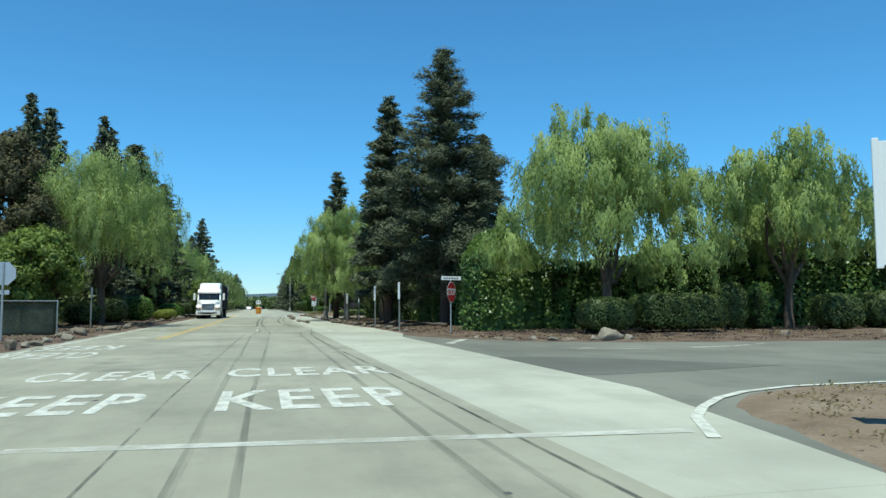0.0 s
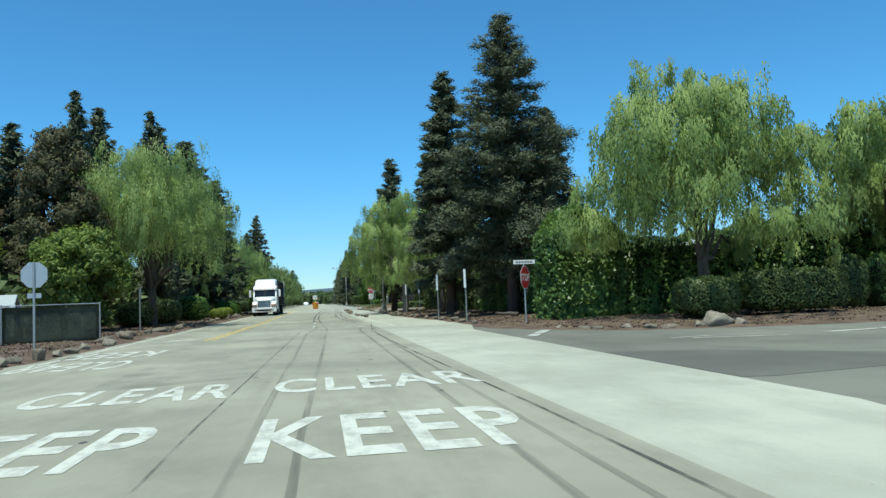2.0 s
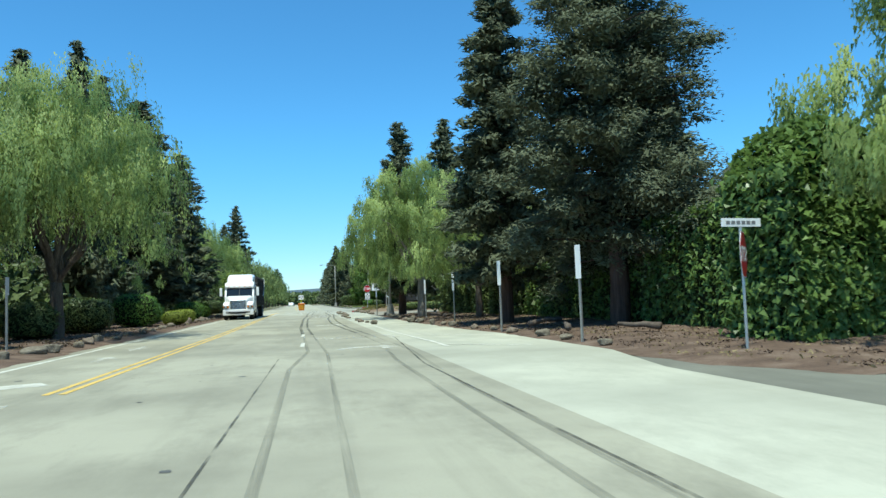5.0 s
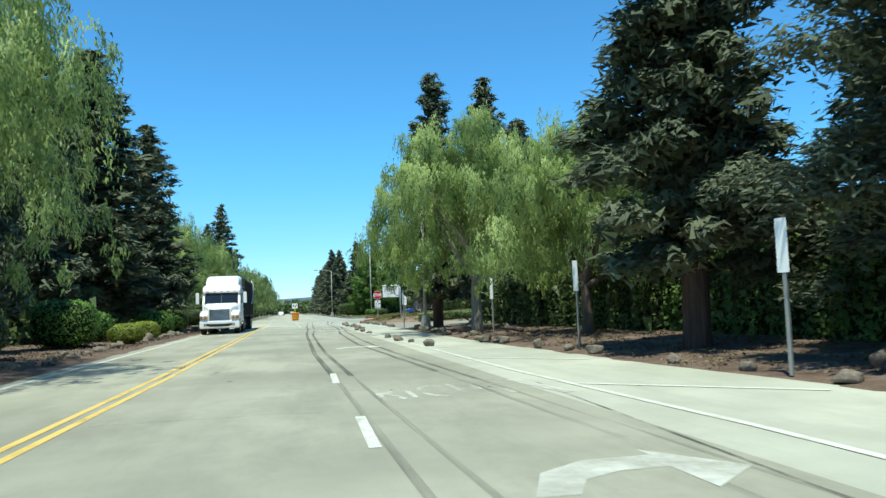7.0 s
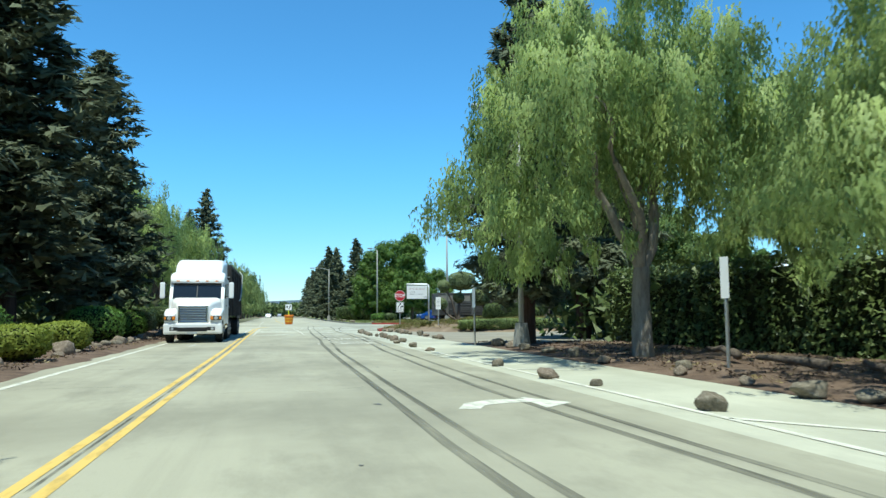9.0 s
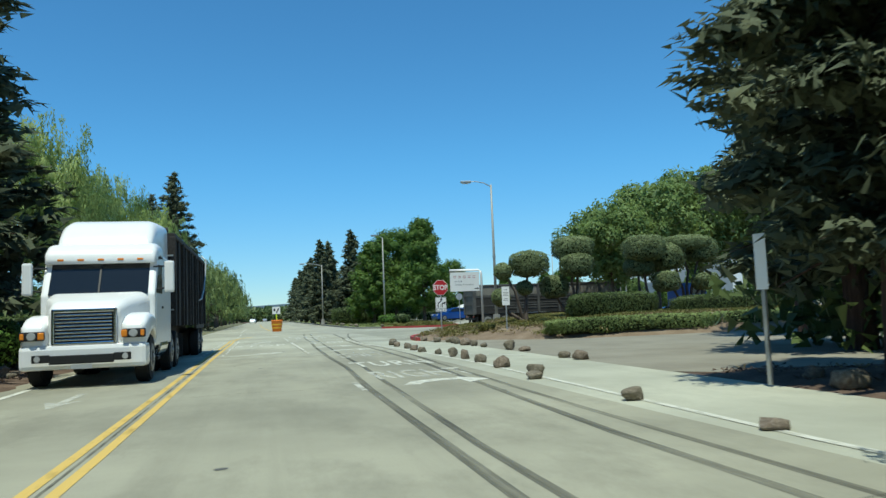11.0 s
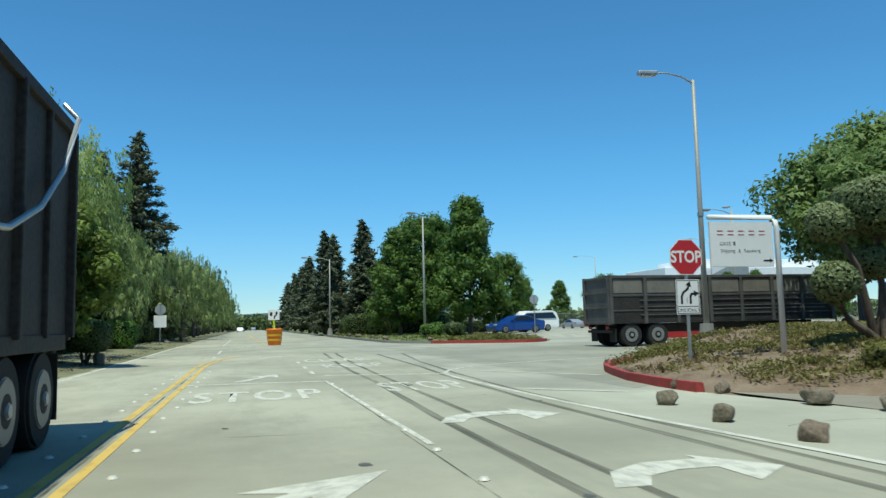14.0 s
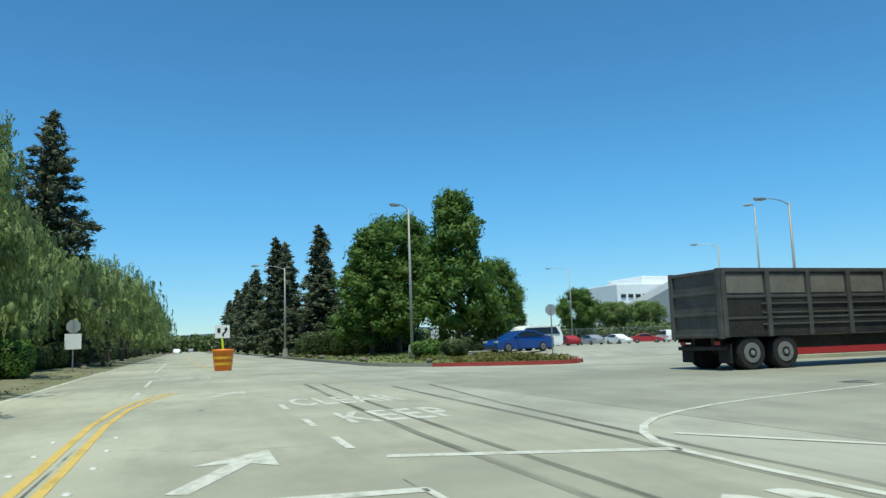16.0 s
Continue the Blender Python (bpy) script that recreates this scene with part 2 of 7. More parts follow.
OLDPAINT = streaked("worn white road paint", (0.62, 0.61, 0.515), (0.2, 0.82), (1.3, 1.3, 1), 0.34, 0.6)
YELLOW = streaked("yellow road paint", (0.62, 0.43, 0.12), (0.6, 1.0), (3, 1, 1), 0.3, 0.5)
RUBBER = streaked("tyre marks", (0.085, 0.083, 0.065), (0.05, 0.62), (7, 0.22, 1), 0.3, 0.66)
FAINTRUBBER = streaked("faint tyre marks", (0.10, 0.10, 0.08), (0.0, 0.42), (7, 0.16, 1), 0.36, 0.7)
CRACK = streaked("joint tar", (0.075, 0.073, 0.06), (0.0, 0.72), (3, 0.8, 1), 0.38, 0.62)
HAIRLINE = streaked("fine crack", (0.09, 0.09, 0.075), (0.1, 0.8), (3, 3, 1), 0.38, 0.6)
SPOT = plain("dark drip", (0.10, 0.10, 0.09), 0.7)
STAIN = streaked("dark stain", (0.10, 0.10, 0.09), (0.0, 0.2), (0.6, 0.6, 1), 0.4, 0.68)
GALV = plain("galvanised steel", (0.44, 0.45, 0.44), 0.45, 0.75, 0.5, 0.15)
CERAMIC = plain("worn ceramic", (0.58, 0.56, 0.49), 0.45, 0, 0.4, 0.2, 9.0)
LAMPPAINT = plain("weathered lamp post", (0.36, 0.35, 0.31), 0.55, 0.2, 0.4, 0.15)
WHITE = plain("white paint", (0.80, 0.80, 0.77), 0.4, 0, 0.5, 0.04)
TRUCKWHITE = plain("white truck paint", (0.82, 0.82, 0.80), 0.25, 0, 0.5, 0.03)
SIGNRED = plain("sign red", (0.46, 0.022, 0.03), 0.4, 0, 0.4, 0.06)
SIGNBACK = plain("sign back aluminium", (0.55, 0.56, 0.57), 0.4, 0.6, 0.5, 0.08)
BLACK = plain("black paint", (0.02, 0.02, 0.02), 0.5, 0, 0.3, 0.2)
GREYINK = plain("grey lettering", (0.18, 0.18, 0.18), 0.6, 0, 0.3, 0.05)
REDINK = plain("red lettering", (0.38, 0.05, 0.06), 0.6, 0, 0.3, 0.05)
KERBRED = plain("red kerb paint", (0.34, 0.055, 0.05), 0.7, 0, 0.3, 0.3, 2.0, 0.2)
KERBGREY = plain("kerb concrete", (0.27, 0.26, 0.23), 0.85, 0, 0.3, 0.2, 2.0, 0.2)
TYRE = plain("tyre rubber", (0.028, 0.028, 0.027), 0.85, 0, 0.25, 0.25, 6.0)
CHROME = plain("chrome", (0.75, 0.76, 0.77), 0.18, 1.0, 0.5, 0.05)
RIM = plain("dusty wheel", (0.27, 0.26, 0.24), 0.5, 0.4, 0.4, 0.2, 8.0)
STEEL = plain("weathered grey steel", (0.105, 0.10, 0.092), 0.6, 0.3, 0.4, 0.5, 1.6, 0.15)
DUSTSTEEL = plain("dusty tan-grey steel", (0.20, 0.185, 0.155), 0.7, 0.2, 0.4, 0.35, 1.6, 0.15)
DARKSTEEL = plain("dark grimy steel", (0.036, 0.033, 0.03), 0.7, 0.0, 0.25, 0.6, 0.9, 0.15)
GLASS = plain("dark tinted glass", (0.012, 0.015, 0.018), 0.06, 0, 0.6, 0.05)
BLUEPAINT = plain("blue car paint", (0.012, 0.065, 0.28), 0.2, 0.2, 0.6, 0.04)
REDPAINT = plain("red paint", (0.38, 0.03, 0.035), 0.45, 0, 0.4, 0.12)
SILVER = plain("silver car paint", (0.45, 0.46, 0.47), 0.3, 0.4, 0.5, 0.05)
DARKPAINT = plain("dark car paint", (0.05, 0.055, 0.06), 0.25, 0.2, 0.5, 0.05)
ORANGE = plain("orange plastic", (0.75, 0.20, 0.02), 0.5, 0, 0.4, 0.1)
YELLOWBAND = plain("yellow reflective band", (0.80, 0.42, 0.03), 0.35, 0, 0.5, 0.08)
LIMEPLASTIC = plain("lime plastic", (0.55, 0.75, 0.03), 0.45, 0, 0.4, 0.05)
AMBER = plain("amber lens", (0.75, 0.25, 0.03), 0.2, 0, 0.5, 0.05)
LENS = plain("clear headlight lens", (0.55, 0.56, 0.56), 0.12, 0.3, 0.6, 0.05)
SCREEN = plain("grey-green fence screen", (0.125, 0.145, 0.105), 0.85, 0, 0.2, 0.6, 1.3)
BUILDING = plain("white building wall", (0.86, 0.86, 0.85), 0.7, 0, 0.3, 0.05, 0.3)
SHINGLE = plain("pale roof shingle", (0.42, 0.44, 0.42), 0.85, 0, 0.2, 0.15, 9.0, 0.4)
GREYWALL = plain("grey building wall", (0.30, 0.32, 0.33), 0.7, 0, 0.3, 0.1, 0.3)
BLUEPLASTIC = plain("blue painted steel", (0.02, 0.10, 0.38), 0.4, 0.1, 0.5, 0.1)
# bluish grey puts the distance haze into the hills' base colour
HAZE = plain("far hill tinted as haze", (0.21, 0.26, 0.31), 0.95, 0, 0.1, 0.1, 0.01)

# ---- mesh helpers ----
def obj(name, verts, faces, mat, parent=None, label="", smooth=False):
    me = bpy.data.meshes.new(name)
    me.from_pydata([tuple(v) for v in verts], [], faces)
    me.materials.append(mat)
    if smooth:
        me.polygons.foreach_set("use_smooth", [True] * len(me.polygons))
    ob = new(name, me)
    if parent:
        ob.parent = parent
    if label:
        ob["label"] = label
    return ob


def part(name, bm, mat, parent=None, label="", smooth=False):
    me = bpy.data.meshes.new(name)
    bm.to_mesh(me)
    bm.free()
    me.materials.append(mat)
    if smooth:
        me.polygons.foreach_set("use_smooth", [True] * len(me.polygons))
    ob = new(name, me)
    if parent:
        ob.parent = parent
    if label:
        ob["label"] = label
    return ob


def thing(name, m, label, category, group=""):
    ob = new(name)
    ob.empty_display_size = 0.3
    ob.matrix_world = m
    return tagged(ob, label, category, group)


def box(bm, lo, hi, bevel=0.0, taper=None):
    """A bevelled block; taper(v) may move its corners."""
    r = bmesh.ops.create_cube(bm, size=1)
    for v in r["verts"]:
        v.co = Vector([lo[i] + (v.co[i] + 0.5) * (hi[i] - lo[i]) for i in range(3)])
        if taper:
            v.co = Vector(taper(v.co))
    if bevel:
        es = {e for v in r["verts"] for e in v.link_edges}
        bmesh.ops.bevel(bm, geom=list(es), offset=bevel, segments=2, affect="EDGES", profile=0.6)
    return bm


def blocks(*rows, bevel=0.0):
    bm = bmesh.new()
    for lo, hi in rows:
        box(bm, lo, hi, bevel)
    return bm


def tube(bm, pts, radii, sides=8, cap=True):
    """A round bar along points."""
    rings, n = [], len(pts)
    for i, p in enumerate(pts):
        p = Vector(p)
        d = (Vector(pts[min(i + 1, n - 1)]) - Vector(pts[max(i - 1, 0)])).normalized()
        u = d.orthogonal().normalized() if abs(d.z) < 0.95 else Vector((1, 0, 0))
        u = (u - d * u.dot(d)).normalized()
        w = d.cross(u)
        r = radii[i] if hasattr(radii, "__len__") else radii
        rings.append([bm.verts.new(p + (u * math.cos(a) + w * math.sin(a)) * r) for a in [2 * math.pi * k / sides for k in range(sides)]])
    for a, c in zip(rings, rings[1:]):
        for k in range(sides):
            bm.faces.new((a[k], a[(k + 1) % sides], c[(k + 1) % sides], c[k]))
    if cap:
        bm.faces.new(rings[0][::-1])
        bm.faces.new(rings[-1])
    return bm


def disc(bm, centre, axis, radius, depth, sides=28, bevel=0.0):
    """A wheel-like drum round an axis ('x' or 'y')."""
    m = Matrix.Translation(centre) @ (Matrix.Rotation(radians(90), 4, "Y") if axis == "x" else Matrix.Rotation(radians(90), 4, "X") if axis == "y" else Matrix())
    r = bmesh.ops.create_cone(bm, cap_ends=True, segments=sides, radius1=radius, radius2=radius, depth=depth, matrix=m)
    if bevel:
        es = {e for v in r["verts"] for e in v.link_edges if len(e.link_faces) == 2 and any(len(f.verts) > 4 for f in e.link_faces)}
        bmesh.ops.bevel(bm, geom=list(es), offset=bevel, segments=2, affect="EDGES")
    return bm


def profile(bm, outline, x0, x1, bevel=0.0):
    """A side outline of (y, z) points, drawn out from x0 to x1."""
    a = [bm.verts.new((x0, y, z)) for y, z in outline]
    c = [bm.verts.new((x1, y, z)) for y, z in outline]
    fs = [bm.faces.new(a), bm.faces.new(c[::-1])]
    k = len(outline)
    fs += [bm.faces.new((a[i], c[i], c[(i + 1) % k], a[(i + 1) % k])) for i in range(k)]
    bmesh.ops.recalc_face_normals(bm, faces=fs)
    if bevel:
        bmesh.ops.bevel(bm, geom=list({e for f in fs for e in f.edges}), offset=bevel, segments=2, affect="EDGES", profile=0.6)
    return bm


def writing(name, text, size, mat, m, parent=None, stretch=1.0, bold=0.0, depth=0.001, spacing=1.0):
    """Words in the built-in font as a flat mesh, centred, baseline at the origin."""
    cu = bpy.data.curves.new(name, "FONT")
    cu.body, cu.size, cu.align_x, cu.offset, cu.extrude, cu.space_character = text, size, "CENTER", bold, depth, spacing
    cu.resolution_u = 3
    tmp = new("writing", cu)
    dg = bpy.context.evaluated_depsgraph_get()
    me = bpy.data.meshes.new_from_object(tmp.evaluated_get(dg))
    bpy.data.objects.remove(tmp)
    bpy.data.curves.remove(cu)
    me.transform(Matrix.Diagonal((1, stretch, 1, 1)))
    me.materials.clear()
    me.materials.append(mat)
    ob = new(name, me)
    if parent:
        ob.parent = parent
        ob.matrix_basis = m
    else:
        ob.matrix_world = m
    return ob


def strip(name, pts, width, mat, z, label, category="road marking", thick=0.004):
    """A flat painted line along (x, y) points."""
    v, f = [], []
    n = len(pts)
    for i, p in enumerate(pts):
        d = (Vector((*pts[min(i + 1, n - 1)], 0)) - Vector((*pts[max(i - 1, 0)], 0))).normalized()
        w = Vector((-d.y, d.x, 0)) * width / 2
        q = Vector((*p, z))
        v += [q + w, q - w]
    f = [(2 * i, 2 * i + 1, 2 * i + 3, 2 * i + 2) for i in range(n - 1)]
    return tagged(obj(name, v, f, mat), label, category, "", "structure")


def sheet(name, outline, z, mat, label, category, thick=0.0):
    """A level patch of ground with that outline."""
    bm = bmesh.new()
    vs = [bm.verts.new((x, y, z)) for x, y in outline]
    f = bm.faces.new(vs)
    f.normal_update()
    bmesh.ops.triangulate(bm, faces=[f])
    bmesh.ops.recalc_face_normals(bm, faces=bm.faces)
    if bm.faces[:] and bm.faces[:][0].normal.z < 0:
        bmesh.ops.reverse_faces(bm, faces=bm.faces)
    return tagged(part(name, bm, mat), label, category, "", "structure")


def mound(name, outline, mat, label, category, rise, inner=1.5, z0=0.0, step=0.7, rough=0.05, height=None):
    """Soft raised ground inside an outline: height(x, y, d) by distance d from its edge."""
    xs, ys = [p[0] for p in outline], [p[1] for p in outline]
    nx, ny = int((max(xs) - min(xs)) / step) + 2, int((max(ys) - min(ys)) / step) + 2
    gx = min(xs) + np.arange(nx) * step
    gy = min(ys) + np.arange(ny) * step
    X, Y = np.meshgrid(gx, gy)
    P = np.array(outline)
    Q = np.roll(P, -1, 0)
    D = np.full(X.shape, 1e9)
    inside = np.zeros(X.shape, bool)
    for (ax, ay), (bx, by) in zip(P, Q):
        ex, ey = bx - ax, by - ay
        t = np.clip(((X - ax) * ex + (Y - ay) * ey) / (ex * ex + ey * ey + 1e-9), 0, 1)
        px, py = ax + t * ex, ay + t * ey
        d = np.hypot(X - px, Y - py)
        D = np.minimum(D, d)
        cross = ((ay > Y) != (by > Y)) & (X < (bx - ax) * (Y - ay) / (by - ay + 1e-12) + ax)
        inside ^= cross
    keep = inside | (D < step * 1.5)
    XX, YY = X, Y
    Dd = np.where(inside, D, 0)
    Z = z0 + (np.minimum(Dd / inner, 1) ** 0.8) * rise
    Z = np.where(inside, Z, z0 - (np.minimum(D / inner, 1) ** 0.8) * rise)
    if height:
        Z = Z + height(XX, YY) * np.minimum(Dd / inner, 1)
    for i in range(ny):
        for j in range(nx):
            if inside[i, j]:
                Z[i, j] += rough * (noise.noise((XX[i, j] * 0.9, YY[i, j] * 0.9, 3.1)) + 0.6 * noise.noise((XX[i, j] * 2.7, YY[i, j] * 2.7, 7.7))) * min(1, Dd[i, j] / 0.5)
    idx = -np.ones(X.shape, int)
    idx[keep] = np.arange(keep.sum())
    v = np.stack([XX[keep], YY[keep], Z[keep]], 1)
    f = []
    for i in range(ny - 1):
        for j in range(nx - 1):
            q = (idx[i, j], idx[i, j + 1], idx[i + 1, j + 1], idx[i + 1, j])
            if min(q) >= 0 and (inside[i, j] or inside[i, j + 1] or inside[i + 1, j] or inside[i + 1, j + 1]):
                f.append(q)
    bm = bmesh.new()
    vs = [bm.verts.new(p) for p in v.tolist()]
    for q in f:
        bm.faces.new([vs[k] for k in q])
    bm.normal_update()
    ob = part(name, bm, mat, smooth=True)
    return tagged(ob, label, category, "", "structure"), (gx, gy, Z, inside)


def kerb(name, pts, mat, width=0.16, height=0.16, label="painted concrete kerb", z0=0.0):
    bm = bmesh.new()
    prev = None
    n = len(pts)
    for i, p in enumerate(pts):
        d = (Vector((*pts[min(i + 1, n - 1)], 0)) - Vector((*pts[max(i - 1, 0)], 0))).normalized()
        w = Vector((-d.y, d.x, 0))
        ring = [bm.verts.new(Vector((*p, z0)) + w * a + Vector((0, 0, h))) for a, h in ((-width / 2, -0.02), (-width / 2 + 0.02, height - 0.03), (-width / 2 + 0.05, height), (width / 2, height), (width / 2, -0.02))]
        if prev:
            for a in range(4):
                bm.faces.new((prev[a], prev[a + 1], ring[a + 1], ring[a]))
        else:
            bm.faces.new(ring)
        prev = ring
    bm.faces.new(prev[::-1])
    bmesh.ops.recalc_face_normals(bm, faces=bm.faces)
    return tagged(part(name, bm, mat), label, "kerb", "", "structure")


# ---- ground, road, pavements ----
tagged(obj("ground", [(-3000, -3000, -0.06), (3000, -3000, -0.06), (3000, 3000, -0.06), (-3000, 3000, -0.06)], [(0, 1, 2, 3)], FIELD), "dry flat ground reaching to the horizon", "ground", "", "structure")
sheet("road", [(-5.9, -60), (4.2, -60), (4.2, 92.4), (-5.9, 92.9)], 0.0, ROAD, "worn light grey concrete two-way road", "road")
sheet("road_north", [(-5.9, 92.9), (4.2, 92.4), (4.2, 900), (-5.9, 900)], 0.0, ROADNORTH, "paler newer concrete of the two-way road", "road")
sheet("pavement", [(4.2, 4.0), (6.0, 4.0), (7.1, 10), (7.15, 30), (7.9, 34), (7.9, 42), (7.5, 47), (7.0, 60), (7.0, 70), (7.2, 85), (7.25, 98), (6.6, 101.6), (4.2, 104)], -0.004, STRIP, "pale concrete strip along the road edge", "pavement")
sheet("pavement_corner", [(4.2, -60), (12, -60), (12, -4), (6.0, 4.0), (4.2, 4.0)], -0.005, STRIP, "pale concrete strip along the road edge", "pavement")
sheet("side_street", [(6.0, 4.2), (9, 8.5), (60, 8.5), (60, 21.5), (22, 21.9), (15, 23), (11, 24.6), (9, 27.8), (7.9, 31), (7.15, 34), (7.1, 10)], -0.010, ASPHALT, "grey asphalt side street joining the road", "road")
sheet("asphalt_patch", [(7.15, 12.3), (7.6, 12.2), (9.7, 12.6), (12, 13.2), (9.0, 16.6), (7.2, 17.3)], -0.006, SEAL, "dark smooth asphalt repair patch", "road patch")
sheet("gate_driveway", [(4.2, 104), (6.6, 101.6), (9, 105), (14, 109), (20, 111), (60, 112), (120, 116), (120, 260), (30, 260), (24, 150), (17, 134), (12, 134.5), (8.3, 142), (8.0, 160), (8.0, 300), (4.2, 300)], -0.004, LOT, "wide concrete driveway at the gate", "driveway")
sheet("driveway_asphalt", [(6.05, 102.6), (9, 105), (14, 109), (20, 111), (60, 112), (60, 124.5), (27.5, 126.7), (15.7, 126.7), (10.7, 128.4), (6.1, 130)], -0.001, DRIVE, "darker asphalt apron of the gate driveway", "driveway")
sheet("storm_drain", [(12.8, 114.72), (13.2, 114.3), (13.32, 114.42), (12.92, 114.84)], 0.001, BLACK, "dark storm drain slot in the driveway", "drain")
sheet("shoulder", [(7.1, 80), (7.25, 98), (7.0, 101.3), (9.5, 102.5), (13, 100), (40, 96), (40, 76), (9, 78)], -0.003, SHOULDER, "dusty tan shoulder beside the planting", "shoulder")

CORNER = [(7.95, 34.2), (8.05, 30.2), (9.1, 27.6), (11, 24.5), (15, 22.9), (22, 21.8), (60, 21.3), (60, 45), (16, 78), (8.8, 79.5), (7.3, 80), (7.1, 70), (7.0, 58), (7.5, 48), (7.9, 42)]
mulch_right, GR = mound("mulch_bed", CORNER, MULCH, "reddish brown bark mulch bed with leaf litter", "mulch bed", 0.16, 4.5)
SOUTH = [(6.0, 3.6), (7.4, 7.9), (8.4, 9.0), (9.6, 9.45), (60, 9.6), (60, -30), (8, -30)]
south_bed, GS = mound("corner_soil", SOUTH, DIRT, "bare dry soil at the street corner", "soil", 0.08, 1.0)
LEFT = [(-5.3, -30), (-5.2, 30), (-5.25, 50), (-5.4, 66), (-5.6, 100), (-5.7, 130), (-6.2, 200), (-6.3, 420), (-40, 420), (-40, -30)]
left_bed, GL = mound("mulch_bed_west", LEFT, MULCH, "brown mulch and leaf litter under roadside trees", "mulch bed", 0.16, 2.0, step=1.1)
VERGE = [(-5.66, 112), (-5.7, 130), (-6.2, 200), (-6.25, 330), (-16, 330), (-16, 112)]
mound("verge_west", VERGE, VERGEGRASS, "dry patchy grass verge beside the road", "verge", 0.16, 2.0, z0=0.025, step=1.1)
ISLAND = [(6.65, 101.7), (6.68, 102.6), (6.85, 104.2), (7.6, 106.7), (8.6, 108.6), (9.8, 109.9), (12.1, 112.2), (14, 113.6), (16.3, 115.0), (19.7, 116.4), (40, 117.6), (60, 117.6), (60, 90), (40, 91.5), (20, 95.3), (12.5, 96.2), (10.7, 97.0), (9.0, 99.2), (7.4, 100.8)]
island, GI = mound("gate_island", ISLAND, DIRT, "dry planted mound beside the gate driveway", "planting bed", 0.25, 1.2, height=lambda X, Y: 0.55 * np.clip((X - 8) / 8, 0, 1))
FAR = [(8.3, 142.5), (8.7, 139.2), (10, 136.6), (12, 134.6), (15, 132.6), (16.6, 133.2), (17.1, 136), (17.3, 143), (18.9, 158), (24, 175), (30, 330), (8.6, 330), (8.3, 170)]
far_island, GF = mound("lawn_island", FAR, TURF, "dry lawn island with shrubs behind a kerb", "lawn", 0.22, 2.5, step=1.0)
kerb("kerb_gate", [(6.6, 101.4), (6.62, 102.6), (6.8, 104.2), (7.2, 105.6), (7.55, 106.7), (8.05, 107.8), (8.6, 108.7), (9.8, 110.0), (12.1, 112.3), (14, 113.7), (16.3, 115.1), (19.7, 116.5), (40, 117.7)], KERBRED, label="weathered red painted kerb")
kerb("kerb_lawn", [(17.2, 143), (17.05, 135.6), (16.7, 133.7), (15.9, 132.7), (15, 132.4), (12, 134.4), (10.2, 136.2)], KERBRED, label="weathered red painted kerb", height=0.17)
kerb("kerb_lawn_far", [(10.2, 136.2), (8.75, 139), (8.3, 142.5), (8.25, 170), (8.5, 330)], KERBGREY, label="grey concrete kerb", height=0.17)


# ---- road markings ----
Z = 0.005
for k, x in enumerate((-2.12, -1.88)):
    strip("yellow_line", [(x - 0.2, 30.8), (x + 0.02, 50), (x + 0.02, 75), (x - 0.1, 95), (x - 0.1, 110), (x - 0.16, 115), (x - 0.06, 118.4), (x + 0.25, 121.2), (x + 0.8, 123.8)], 0.11, YELLOW, Z, "worn yellow centre line")
strip("centre_crack", [(-1.99, 50), (-1.98, 75), (-2.1, 95), (-2.1, 112)], 0.035, CRACK, Z - 0.001, "dark joint between the yellow lines", "road joint")
strip("edge_line_west", [(-4.8, 22), (-4.82, 50), (-4.85, 64), (-5.0, 85), (-5.2, 105), (-5.28, 125), (-5.7, 160), (-6.2, 420)], 0.15, PAINT, Z, "white edge line")
strip("edge_line_east", [(5.02, 37.6), (5.03, 40), (4.95, 42), (4.76, 47.5), (4.72, 57), (4.66, 64), (4.52, 73), (4.7, 80), (4.8, 85), (4.7, 91), (4.42, 96), (4.18, 98.6), (4.02, 101), (3.95, 104), (3.92, 106.9), (3.98, 108.0), (4.15, 108.9), (4.45, 109.6), (4.9, 110.3), (5.5, 110.95), (6.3, 111.55), (7.4, 112.15), (8.5, 112.6), (13, 113.9)], 0.11, PAINT, Z, "white edge line curving into the gate driveway")
for a in (40.3, 46.7):
    strip("lane_dash", [(1.39, a), (1.43, a + 2.1)], 0.12, PAINT, Z, "white lane dash")
strip("lane_line", [(1.35, 79.9), (1.34, 81.5)], 0.10, OLDPAINT, Z, "white lane line")
strip("lane_line", [(1.21, 97.8), (1.13, 102.5), (1.04, 107.5)], 0.075, PAINT, Z, "white lane line")
strip("lane_joint", [(0.42, -20), (0.45, 11), (0.75, 28), (0.9, 36)], 0.03, CRACK, Z - 0.001, "tarred joint between lanes", "road joint")
strip("lane_joint", [(1.12, 95), (1.08, 102), (0.99, 108)], 0.018, CRACK, Z - 0.0012, "tarred joint between lanes", "road joint")
strip("edge_joint", [(4.0, -20), (3.97, 11), (3.75, 22), (3.7, 33), (4.45, 45)], 0.045, CRACK, Z - 0.001, "tarred joint at the pale strip", "road joint")
